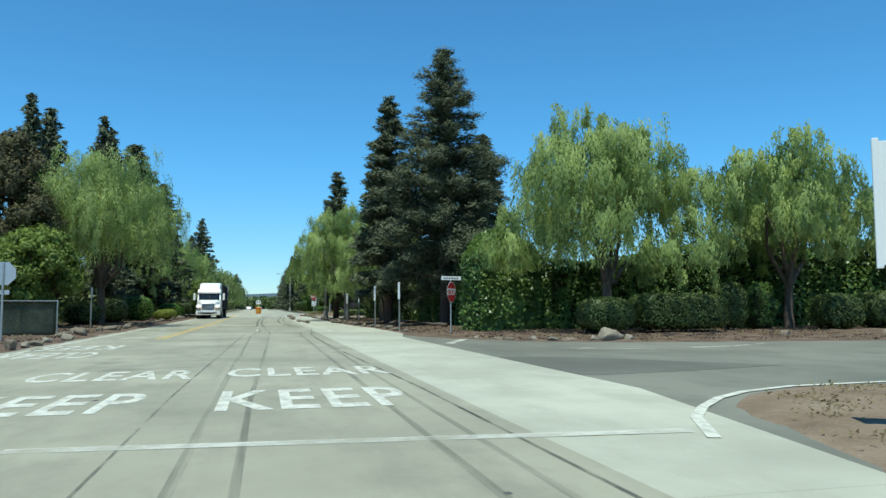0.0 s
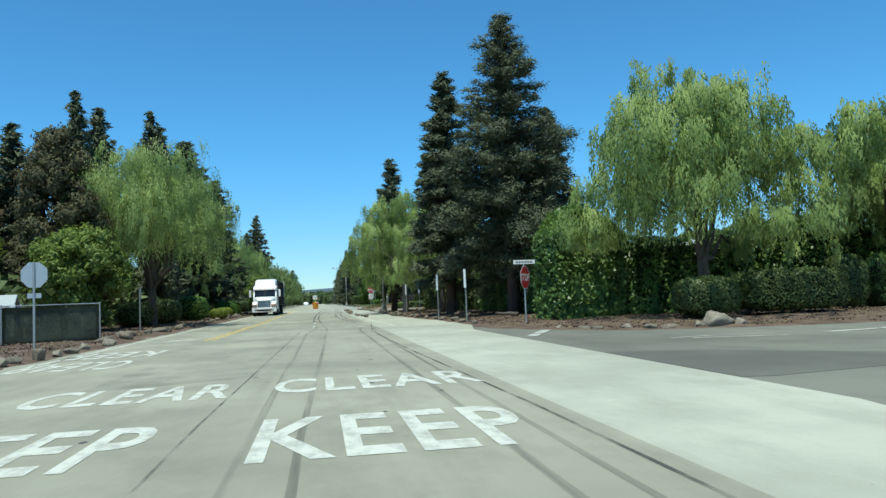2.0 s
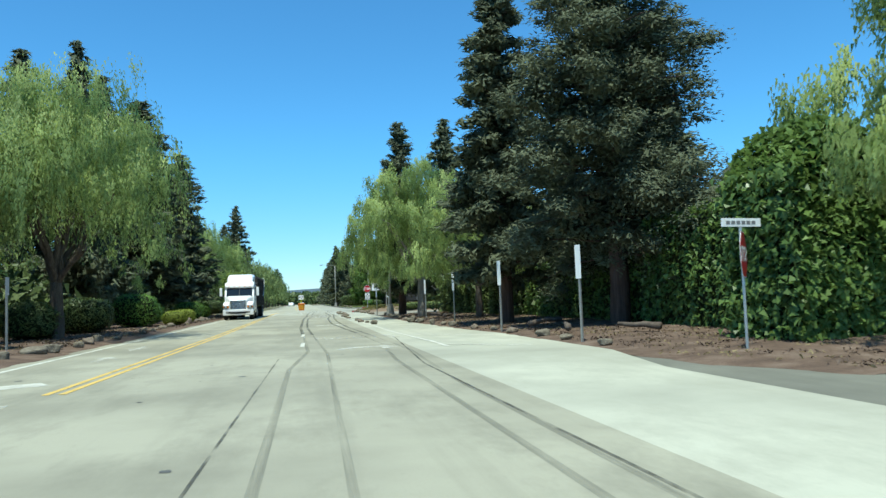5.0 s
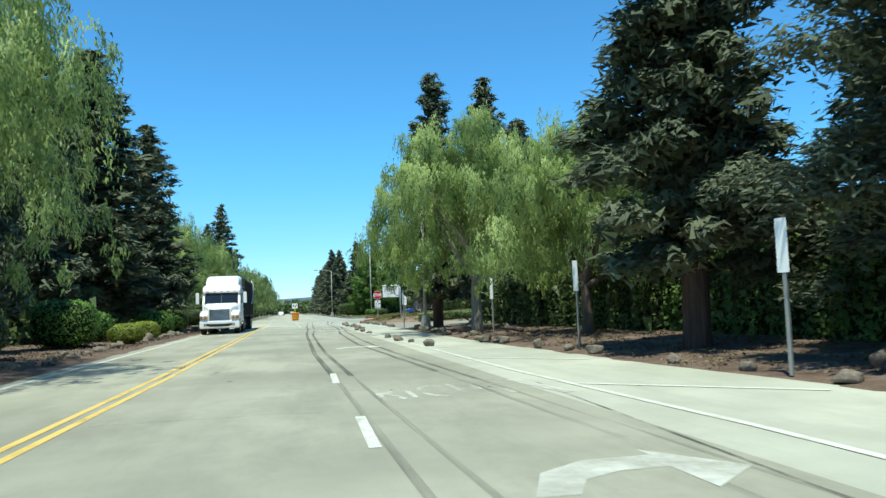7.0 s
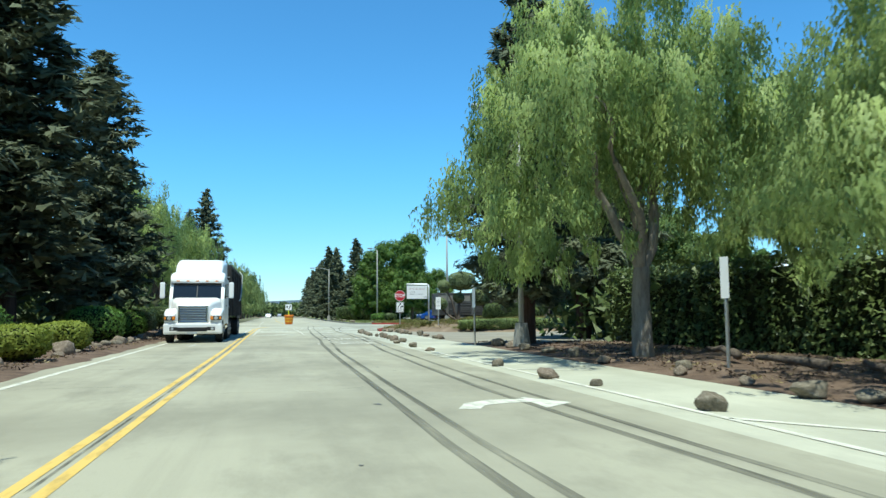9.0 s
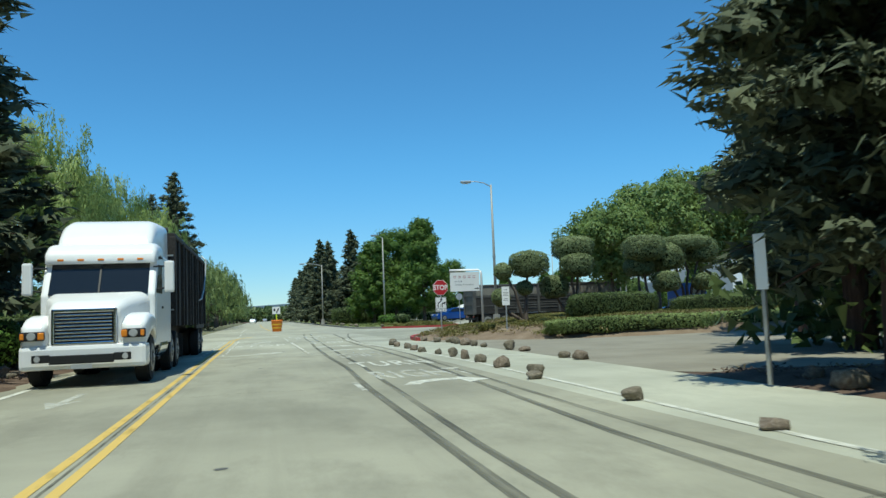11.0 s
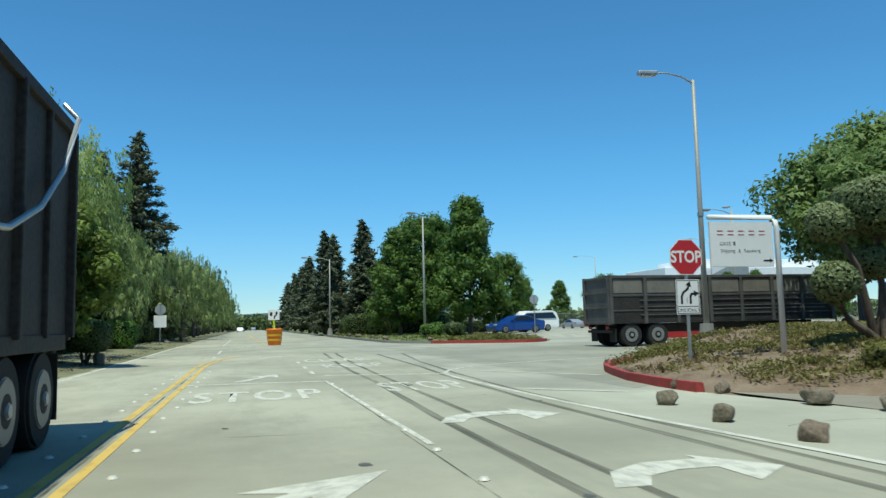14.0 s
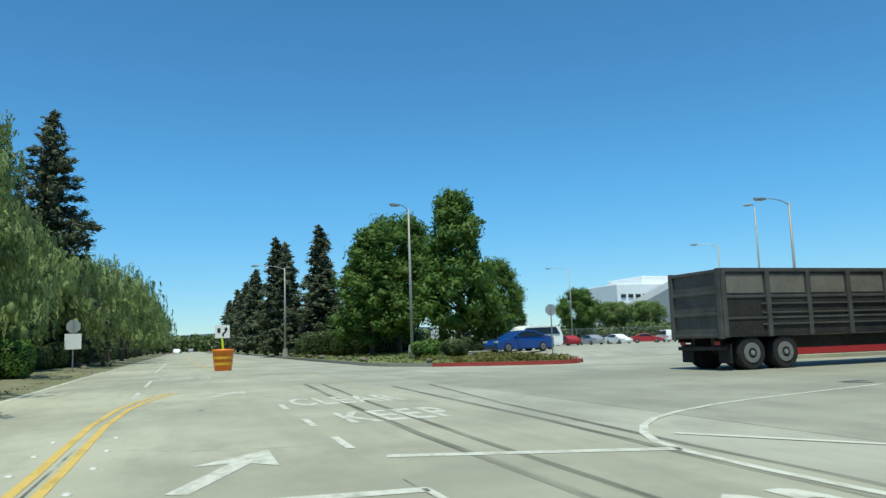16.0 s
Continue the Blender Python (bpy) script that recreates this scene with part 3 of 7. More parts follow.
for pts, w in (([(1.02, -10), (1.05, 10), (1.18, 33), (1.55, 38), (1.42, 48), (1.27, 56), (1.31, 62), (1.33, 70), (1.45, 80), (1.67, 86), (1.67, 92), (1.8, 100), (2.05, 107), (2.05, 111), (2.24, 117), (2.65, 125.5)], 0.12),
               ([(1.4, -10), (1.5, 10), (1.75, 22), (2.0, 37), (1.75, 48), (1.6, 56), (1.6, 62), (1.67, 74), (1.9, 81), (2.1, 86.5), (2.17, 93), (2.35, 102), (2.5, 110), (2.75, 118), (3.1, 125)], 0.10),
               ([(3.1, -10), (3.2, 13), (3.3, 34), (3.6, 40), (3.4, 48), (3.15, 55), (2.95, 61), (3.1, 74), (3.4, 80), (3.65, 86), (3.72, 93), (3.68, 102), (3.85, 107.5), (4.14, 111.5), (4.54, 122)], 0.12),
               ([(3.55, -10), (3.62, 13), (3.7, 30), (4.0, 37), (3.75, 46), (3.46, 55), (3.4, 65), (3.6, 76), (3.9, 84.5), (4.15, 90.5), (4.1, 98), (4.05, 103), (4.3, 108.5), (4.8, 115), (5.6, 122)], 0.10)):
    k = next(i for i, p in enumerate(pts) if p[1] >= 46)
    for piece, wide, rub in ((pts[: k + 1], 0.75 * w, FAINTRUBBER), (pts[k:], 1.1 * w, RUBBER)):
        strip("tyre_track", piece, wide, rub, Z - 0.002, "dark tyre track worn into the concrete", "tyre track")
sheet("road_stain", [(-2.0, 92.6), (1.4, 92.3), (3.9, 91.8), (3.9, 94.2), (-2.0, 95.1)], 0.0015, STAIN, "dark damp stain across the lane", "road stain")
sheet("road_stain", [(-1.9, 15), (0.6, 16), (0.7, 18.6), (-1.8, 20)], 0.0015, STAIN, "dark damp stain across the lane", "road stain")
strip("limit_line", [(-0.5, 6.8), (3.5, 6.5), (5.7, 6.33)], 0.22, OLDPAINT, Z, "faded white limit line")
strip("side_edge_line", [(5.7, 5.9), (6.25, 7.1), (6.8, 7.85), (7.5, 8.6), (8.25, 9.15), (9.4, 9.62), (11.2, 9.78), (30, 9.8)], 0.13, PAINT, Z, "white edge line round the street corner")
for pts, w in (([(10.0, 20.3), (11.2, 20.45)], 0.16), ([(10.4, 19.95), (12.5, 19.3)], 0.14), ([(11.6, 20.4), (12.6, 20.1)], 0.12), ([(13.7, 19.65), (15.4, 19.9)], 0.3), ([(15.2, 19.8), (17.2, 21.0)], 0.14)):
    strip("side_street_mark", pts, w, OLDPAINT, -0.003, "worn white paint on the side street")
strip("side_limit_line", [(7.5, 23.7), (8.95, 27.0)], 0.32, OLDPAINT, Z, "white limit line of the side street")
strip("limit_line", [(-1.93, 107.75), (1.05, 107.45)], 0.2, PAINT, Z, "white stop line")
strip("limit_line", [(1.2, 109.4), (4.05, 108.3)], 0.2, PAINT, Z, "white stop line")
for x0, y0, x1, y1 in ((5.17, 38.3, 6.9, 36.6), (4.85, 51.4, 6.9, 48.9), (4.95, 44.5, 7.4, 42.0), (4.75, 56.9, 6.6, 54.4), (4.7, 64.9, 6.2, 64.2), (4.75, 90.6, 7.0, 86.4), (4.3, 103.4, 5.6, 102.0), (4.75, 109.4, 6.95, 105.9)):
    strip("hatch_line", [(x0, y0), (x1, y1)], 0.13, PAINT, Z, "white hatch line on the pale strip")
strip("hatch_line", [(4.2, 45.6), (4.45, 43.5)], 0.2, OLDPAINT, Z, "worn white mark beside the edge line")
strip("lane_dash", [(-2.1, 122), (-2.1, 125)], 0.11, PAINT, Z, "white lane dash")
strip("lane_dash", [(-2.12, 128.5), (-2.15, 134)], 0.11, PAINT, Z, "white lane dash")
strip("lane_dash", [(-2.45, 145), (-2.6, 175)], 0.11, PAINT, Z, "white lane dash")
for a in (110.2, 112.9, 116.3):
    strip("lane_dash", [(0.98, a), (1.0, a + 1.2)], 0.11, PAINT, Z, "white lane dash")
strip("yellow_line", [(0.4, 148), (-0.5, 185), (-1.2, 260)], 0.12, YELLOW, Z, "worn yellow centre line")


def word(text, x, y, height, width, mat=PAINT, turned=False, label=""):
    ob = writing("road_word", text, 1.0, mat, Matrix(), stretch=1.0, bold=0.018, depth=0.0, spacing=1.12)
    xs, ys = [v.co.x for v in ob.data.vertices], [v.co.y for v in ob.data.vertices]
    sx, sy = width / (max(xs) - min(xs)), height / (max(ys) - min(ys))
    ob.data.transform(Matrix.Diagonal((sx, sy, 1, 1)) @ Matrix.Translation((-(max(xs) + min(xs)) / 2, -min(ys), 0)))
    ob.matrix_world = Matrix.Translation((x, y, Z)) @ Matrix.Rotation(radians(180 if turned else 0), 4, "Z")
    return tagged(ob, label or "white painted word on the road", "road word", "", "structure")


word("KEEP", 2.35, 8.95, 2.2, 2.5)
word("CLEAR", 2.5, 13.45, 1.85, 2.95)
word("KEEP", -1.1, 9.1, 2.1, 2.45)
word("CLEAR", -0.9, 13.3, 1.9, 2.75)
word("KEEP", -3.75, 26.0, 2.5, 2.3, PAINT, True)
word("CLEAR", -3.75, 22.2, 2.5, 2.4, PAINT, True)
strip("limit_line", [(-4.75, 29.2), (-2.4, 29.55)], 0.35, OLDPAINT, Z, "worn white limit line")
strip("worn_mark", [(-4.75, 31.7), (-2.9, 32.7)], 0.7, OLDPAINT, Z, "worn white mark on the road")
word("RIGHT", 2.9, 43.8, 1.7, 2.1, FADED, label="almost worn-off white word on the road")
word("RIGHT", 2.93, 81.95, 2.05, 2.05, OLDPAINT)
word("TURN", 2.88, 85.75, 1.95, 1.98, PAINT)
word("ONLY", 2.72, 90.35, 2.3, 1.5, OLDPAINT)
word("STOP", -0.45, 103.4, 2.1, 2.3)
word("STOP", 2.75, 104.1, 2.15, 1.65)
word("KEEP", 2.5, 113.0, 1.9, 1.85)
word("CLEAR", 2.4, 116.9, 2.1, 2.3)
word("KEEP", -1.05, 136.0, 2.4, 2.3, OLDPAINT, True)
word("CLEAR", -1.05, 141.5, 2.4, 2.6, OLDPAINT, True)


def arrow_mark(x, y, length, turn=0, mat=PAINT, scale=1.0, mirror=1):
    """A painted lane arrow: 0 straight on, 1 a bent turn arrow."""
    if turn:
        v = [(0, 0), (0.30, -0.02), (0.48, 0.3), (0.82, 0.45), (1.2, 0.45), (1.2, -0.12), (1.75, 0.3), (1.25, 1.02), (1.24, 0.82), (0.68, 0.82), (0.24, 0.55)]
    else:
        v = [(-0.08, 0), (0.08, 0), (0.08, 0.62), (0.34, 0.55), (0, 1), (-0.34, 0.55), (-0.08, 0.62)]
    bm = bmesh.new()
    f = bm.faces.new([bm.verts.new((mirror * a * scale, c * length, 0)) for a, c in v])
    f.normal_update()
    bmesh.ops.triangulate(bm, faces=[f])
    bmesh.ops.recalc_face_normals(bm, faces=bm.faces)
    ob = part("road_arrow", bm, mat)
    ob.matrix_world = Matrix.Translation((x, y, Z))
    return tagged(ob, "white painted lane arrow on the road", "road arrow", "", "structure")


arrow_mark(2.2, 38.1, 1.2, 1, OLDPAINT, 1.02)
arrow_mark(1.95, 58.5, 1.1, 1, PAINT, 0.95)
arrow_mark(2.1, 80.4, 1.1, 1, PAINT, 0.98)
arrow_mark(2.0, 95.3, 1.0, 1, PAINT, 0.95)
arrow_mark(1.68, 99.35, 1.1, 1, PAINT, 1.0)
for x, y, length, lean in ((-1.47, 94.7, 2.75, -47), (-0.88, 108.2, 2.6, -22), (-0.3, 121.2, 2.2, -26)):
    ob = arrow_mark(x, y, length, 0, PAINT, 1.35)
    ob.matrix_world = Matrix.Translation((x, y, Z)) @ Matrix.Rotation(radians(lean), 4, "Z")
arrow_mark(-3.5, 38.1, 1.7, 0, OLDPAINT, 0.9)
for y in (43.5, 81.0, 85.2):
    ob = arrow_mark(-3.6, y, 2.6, 0, OLDPAINT, 0.9)
    ob.matrix_world = Matrix.Translation((-3.6, y + 1.5, Z)) @ Matrix.Rotation(radians(180), 4, "Z")


# ---- cracks and spots in the concrete ----
wear = np.random.default_rng(77)


def hairline(x, y, length, heading, width):
    """An uneven thin crack that wanders."""
    pts = [(x, y)]
    a = heading
    for _ in range(int(length / 0.25)):
        a += wear.normal() * 0.28
        a += 0.25 * (heading - a)
        x, y = x + 0.25 * math.cos(a), y + 0.25 * math.sin(a)
        pts.append((x, y))
    strip("road_crack", pts, width, HAIRLINE, Z - 0.0025, "fine dark crack in the concrete", "road crack")


for x, y, L, a in ((-1.9, 3.2, 2.4, 0.1), (2.0, 2.6, 2.0, 0.0), (-4.8, 12.2, 2.6, 0.05), (0.9, 20.5, 2.6, 0.02), (-1.6, 33.0, 3.0, 0.0), (1.6, 52.5, 2.0, 0.02), (-1.2, 61.5, 2.6, 0.0), (-4.9, 63.0, 2.4, 0.0), (1.7, 70.5, 2.0, 0.03), (-1.6, 80.5, 2.2, 0.0), (-0.9, 99.2, 1.2, 0.1), (-4.8, 101.5, 2.6, 0.0), (-1.7, 111.5, 2.6, 0.0), (2.0, 102.0, 1.5, 0.4), (5.2, 97.5, 1.6, 0.2), (6.5, 108.0, 5.0, 0.75), (9.5, 118.0, 6.0, 0.2), (-4.9, 84.0, 2.4, 0.02), (-1.7, 43.0, 2.8, 0.0)):
    hairline(x, y, L, a, 0.016)
for k in range(70):
    x, y, r = wear.uniform(-5, 4), wear.uniform(3, 125), wear.uniform(0.015, 0.06)
    sheet("road_spot", [(x + r * math.cos(b) * wear.uniform(0.7, 1.6), y + r * 1.3 * math.sin(b) * wear.uniform(0.7, 1.4)) for b in np.linspace(0, 6.28, 9)[:-1]], Z - 0.0015 + 0.00002 * k, SPOT, "small dark spot on the concrete", "road spot")

# ---- foliage ----
def leaf_mesh(name, C, U, V, mat, out=None, soft=0.7, cores=()):
    """Many small pointed leaves: centres C, half lengths U, half widths V; rounded towards out where a clump is shaded as one.
    cores: (centre, half sizes) of the close inner growth of each clump."""
    P = np.empty((len(C), 3, 3), np.float32)
    P[:, 0], P[:, 1], P[:, 2] = C - U + V, C + U, C - U - V
    if out is not None:
        g = unit(np.cross(P[:, 1] - P[:, 0], P[:, 2] - P[:, 0]))
        back = (g * out).sum(1) < 0
        P[back] = P[back][:, ::-1]
        g[back] *= -1
        N = np.repeat(unit(soft * unit(out) + (1 - soft) * g), 3, 0).astype(np.float32)
    if len(cores):
        ball = bmesh.new()
        bmesh.ops.create_icosphere(ball, subdivisions=1, radius=1)
        B = np.array([[v.co[:] for v in f.verts] for f in ball.faces], np.float32)
        ball.free()
        K = np.concatenate([B * np.array(r) + np.array(c) for c, r in cores]).astype(np.float32)
        KN = np.concatenate([unit(B / np.array(r)) for c, r in cores]).astype(np.float32)
        P, N = np.concatenate([P, K]), np.concatenate([N, KN.reshape(-1, 3)])
    n = len(P)
    me = bpy.data.meshes.new(name)
    me.vertices.add(3 * n)
    me.vertices.foreach_set("co", P.ravel())
    me.loops.add(3 * n)
    me.loops.foreach_set("vertex_index", np.arange(3 * n, dtype=np.int32))
    me.polygons.add(n)
    me.polygons.foreach_set("loop_start", np.arange(0, 3 * n, 3, dtype=np.int32))
    me.polygons.foreach_set("loop_total", np.full(n, 3, np.int32))
    me.update(calc_edges=True)
    if out is not None:
        me.attributes.new("custom_normal", "FLOAT_VECTOR", "POINT").data.foreach_set("vector", N.ravel())
        me.update()
    me.materials.append(mat)
    return me


def unit(a):
    return a / (np.linalg.norm(a, axis=-1, keepdims=True) + 1e-9)


def scatter_leaves(rng, C, out, length, width, droop=0.0, wild=0.7):
    """Leaves at C that face more or less along out."""
    n = len(C)
    d = unit(out + wild * rng.normal(size=(n, 3)))
    t = unit(np.cross(d, rng.normal(size=(n, 3))))
    t[:, 2] -= droop
    t = unit(t)
    w = unit(np.cross(d, t))
    s = rng.uniform(0.7, 1.3, (n, 1))
    return t * length * s / 2, w * width * s / 2


def branch_mesh(rng, bm, p0, p1, r0, r1, wob=0.15, n=6, sides=6, cap=False):
    p0, p1 = np.array(p0, float), np.array(p1, float)
    L = np.linalg.norm(p1 - p0)
    off = np.cumsum(rng.normal(size=(n, 3)) * wob * L / n, 0)
    pts = [tuple(p0 + (p1 - p0) * k / (n - 1) + (off[k] * math.sin(math.pi * k / (n - 1)))) for k in range(n)]
    tube(bm, pts, [r0 + (r1 - r0) * k / (n - 1) for k in range(n)], sides, cap=cap)
    return pts


def pepper_tree(rng, H, R, leaves=26000, mat=PEPPER, lean=(0, 0), hang=0.12, nl=26, full=1.0, core=0.0, drop=0.46):
    """A weeping pepper tree: leaning trunk, spreading limbs, lumpy curtains of hanging sprays with gaps between them."""
    bm = bmesh.new()
    fork = np.array([lean[0] * 0.4, lean[1] * 0.4, H * 0.2])
    branch_mesh(rng, bm, (0, 0, -0.1), fork, 0.27 * H / 10, 0.2 * H / 10, 0.1, 7, 12)
    bmesh.ops.create_icosphere(bm, subdivisions=2, radius=0.21 * H / 10, matrix=Matrix.Translation(fork) @ Matrix.Diagonal((1, 1, 1.5, 1)))
    lobes = []
    ph = rng.uniform(0, 6.28)
    for k in range(nl):
        a = 2.39996 * k + rng.uniform(-0.5, 0.5)
        f = (k + 0.3) / nl
        wave = math.sin(2 * a + ph) + 0.6 * math.sin(3 * a - ph)
        rr = R * math.sqrt(f) * rng.uniform(0.62, 0.95) * (1 + 0.13 * wave)
        z = H * (0.93 - drop * f ** 1.3 + rng.uniform(-0.13, 0.05) + 0.045 * wave * math.sqrt(f))
        if k % 4 == 3:
            z -= H * rng.uniform(0.08, 0.2)
        rr, z = min(rr, 0.98 * R), max(z, H * (hang + 0.03))
        c = np.array([lean[0] + rr * math.cos(a), lean[1] + rr * math.sin(a), z - R * 0.08])
        size = R * max(0.15, rng.uniform(0.13, 0.31)) * full
        lobes.append((c, size))
        mid = fork + (c - fork) * 0.5 + np.array([0, 0, H * 0.06])
        if k % 4 == 0:
            branch_mesh(rng, bm, fork, mid, 0.13 * H / 10, 0.07 * H / 10, 0.2, 7, 7)
            branch_mesh(rng, bm, mid, c, 0.07 * H / 10, 0.02, 0.2)
    for k in range(7):
        a = 2.39996 * k + ph
        rr = R * rng.uniform(0.12, 0.5)
        lobes.append((np.array([lean[0] + rr * math.cos(a), lean[1] + rr * math.sin(a), H * rng.uniform(0.44, 0.66)]), R * rng.uniform(0.16, 0.24) * full))
    nl = len(lobes)
    C, D, O = [], [], []
    per = 16
    ns = leaves // per
    weight = np.array([s ** 1.7 for _, s in lobes])
    pick = rng.choice(nl, ns, p=weight / weight.sum())
    for i in range(nl):
        c, s = lobes[i]
        m = int((pick == i).sum())
        # sprays gather into tassels that hang by their own lengths
        nt = max(5, int(19 * s))
        tv = unit(rng.normal(size=(nt, 3)) + np.array([0, 0, 0.35]))
        tr = c + tv * s * rng.uniform(0.45, 1.15, (nt, 1)) * np.array([1.2, 1.2, 0.9])
        tl = rng.uniform(0.3, 1.0, nt) * (0.235 * H) * rng.uniform(0.5, 1.25)
        which = rng.integers(0, nt, m)
        v = tv[which]
        root = tr[which] + rng.normal(size=(m, 3)) * np.array([0.11, 0.11, 0.16]) * (H / 10)
        reach = tl[which] * rng.uniform(0.5, 1.05, m)
        reach = np.minimum(reach, np.maximum(0.3, root[:, 2] - H * hang))
        outw = unit(v * np.array([1, 1, 0]) + 1e-6)
        sway = rng.normal(size=(m, 3)) * np.array([0.06, 0.06, 0])
        for k in range(per):
            f = k / (per - 1)
            p = root + outw * (0.12 * np.sqrt(f) * reach[:, None]) + sway * f * reach[:, None]
            p[:, 2] += 0.12 * np.sin(f * 3.0) - f * reach
            C.append(p + rng.normal(size=p.shape) * 0.06)
            side = unit(rng.normal(size=(m, 3)))
            D.append(unit(np.array([0, 0, -1.0]) + 0.5 * side + 0.15 * outw))
            O.append(unit(unit(p - c) + 0.45 * outw + np.array([0, 0, 0.35])))
    C, D = np.concatenate(C), np.concatenate(D)
    n = len(C)
    s = rng.uniform(0.6, 1.35, (n, 1)) * math.sqrt(90000 / leaves) ** 0.72
    W = unit(np.cross(D, rng.normal(size=(n, 3))))
    return bm, leaf_mesh("crown", C, D * 0.08 * s, W * 0.028 * s, mat, np.concatenate(O), 0.82, [(c - np.array([0, 0, 0.5 * r]), np.array([0.9, 0.9, 1.3]) * core * r) for c, r in lobes] if core else ())


def redwood_tree(rng, H, R, leaves=24000, mat=REDWOOD, low=0.07, top=0.68, core=0.0):
    """A coast redwood: straight tapered trunk, uneven boughs that carry shingled domes of flat sprays, a ragged spire."""
    bm = bmesh.new()
    tube(bm, [(0.03 * rng.normal(), 0.03 * rng.normal(), z) for z in np.linspace(-0.1, H * 0.97, 12)], list(np.linspace(0.022 * H, 0.02, 12)), 10, cap=False)
    nb = int(46 + 5.6 * H)
    ph = rng.uniform(0, 6.28, 3)
    clumps = []
    for k in range(nb):
        f = (k + rng.uniform(0, 1)) / nb
        z = H * (low + (0.985 - low) * f ** 0.92)
        h = z / H
        a = 2.39996 * k + rng.uniform(-0.6, 0.6)
        mass = math.sin(2 * a + ph[0] + 10 * h) + math.sin(3 * a + ph[1] - 15 * h) + 0.6 * math.sin(a + ph[2] + 26 * h)
        r = R * (1.03 - h) ** top * (0.86 + 0.115 * mass) * rng.uniform(0.82, 1.1) * (1 if h > low + 0.06 else 0.8) + 0.14
        if h > 0.8:
            r *= 1 - 0.4 * ((h - 0.8) / 0.2) ** 1.5
        up = 0.55 * h - 0.2 + rng.uniform(-0.22, 0.22)
        z0 = np.array([0, 0, z])
        tip = np.array([r * math.cos(a), r * math.sin(a), z + r * up])
        if k % 2 == 0 or r > 1.2:
            tube(bm, [(0, 0, z), tuple(z0 * 0.4 + tip * 0.6 + np.array([0, 0, 0.05 * r])), tuple(tip)], [0.05 * (1.1 - h) + 0.012, 0.03, 0.01], 4, cap=False)
        nc = 2 + int(2.3 * r)
        for q in range(nc):
            t = (q + rng.uniform(0.45, 1.0)) / nc
            c = z0 + (tip - z0) * min(1.0, t) + np.array([-math.sin(a), math.cos(a), 0]) * rng.normal() * 0.2 * r * t
            c[2] += 0.10 * r * math.sin(math.pi * t) - 0.07 * r * t + (0.05 + 0.05 * r) * rng.normal()
            clumps.append((c, (0.18 + 0.1 * r) * rng.uniform(0.6, 1.35), a))
    w = np.array([s ** 1.8 for _, s, _ in clumps])
    count = np.maximum(8, (w / w.sum() * leaves).astype(int))
    C, U, W, O = [], [], [], []
    flat = np.array([1.15, 0.95, 0.84])
    size = math.sqrt(100000 / leaves) * (H / 15) ** 0.6
    for (c, s, a), m in zip(clumps, count):
        ax, ay = np.array([math.cos(a), math.sin(a), 0.0]), np.array([-math.sin(a), math.cos(a), 0.0])
        turn = np.stack([ax, ay, np.array([0, 0, 1.0])])
        v = unit(rng.normal(size=(m, 3)))
        v[:, 2] = np.where(rng.random(m) < 0.75, np.abs(v[:, 2]), v[:, 2] * 0.6)
        v = unit(v)
        ragged = np.where(rng.random((m, 1)) < 0.3, rng.uniform(1.0, 1.5, (m, 1)), rng.uniform(0.35, 1.05, (m, 1)))
        q = v * s * ragged * flat
        q[:, 2] += 0.14 * q[:, 0] - 0.10 * s * ragged[:, 0] ** 2
        nrm = unit((v / flat + np.array([0, 0, 0.5]) + rng.normal(size=(m, 3)) * 0.45)) @ turn
        d = (v * np.array([0.8, 1.0, 0.2]) + np.array([0.7, 0, 0.16]) + rng.normal(size=(m, 3)) * 0.4) @ turn
        d = unit(d - 0.85 * nrm * (d * nrm).sum(1)[:, None])
        k = rng.uniform(0.6, 1.4, (m, 1)) * size * np.where(ragged > 1.06, 0.8, 1.0)
        C.append(c + q @ turn), O.append(unit((v / flat + np.array([0.25, 0, 0.5])) @ turn))
        U.append(d * 0.105 * k), W.append(unit(np.cross(nrm, d)) * 0.042 * k)
    return bm, leaf_mesh("crown", np.concatenate(C), np.concatenate(U), np.concatenate(W), mat, np.concatenate(O), 0.8, [(c, np.array([1.2, 1.2, 1.0]) * core * s) for c, s, _ in clumps if s > 0.3] if core else ())


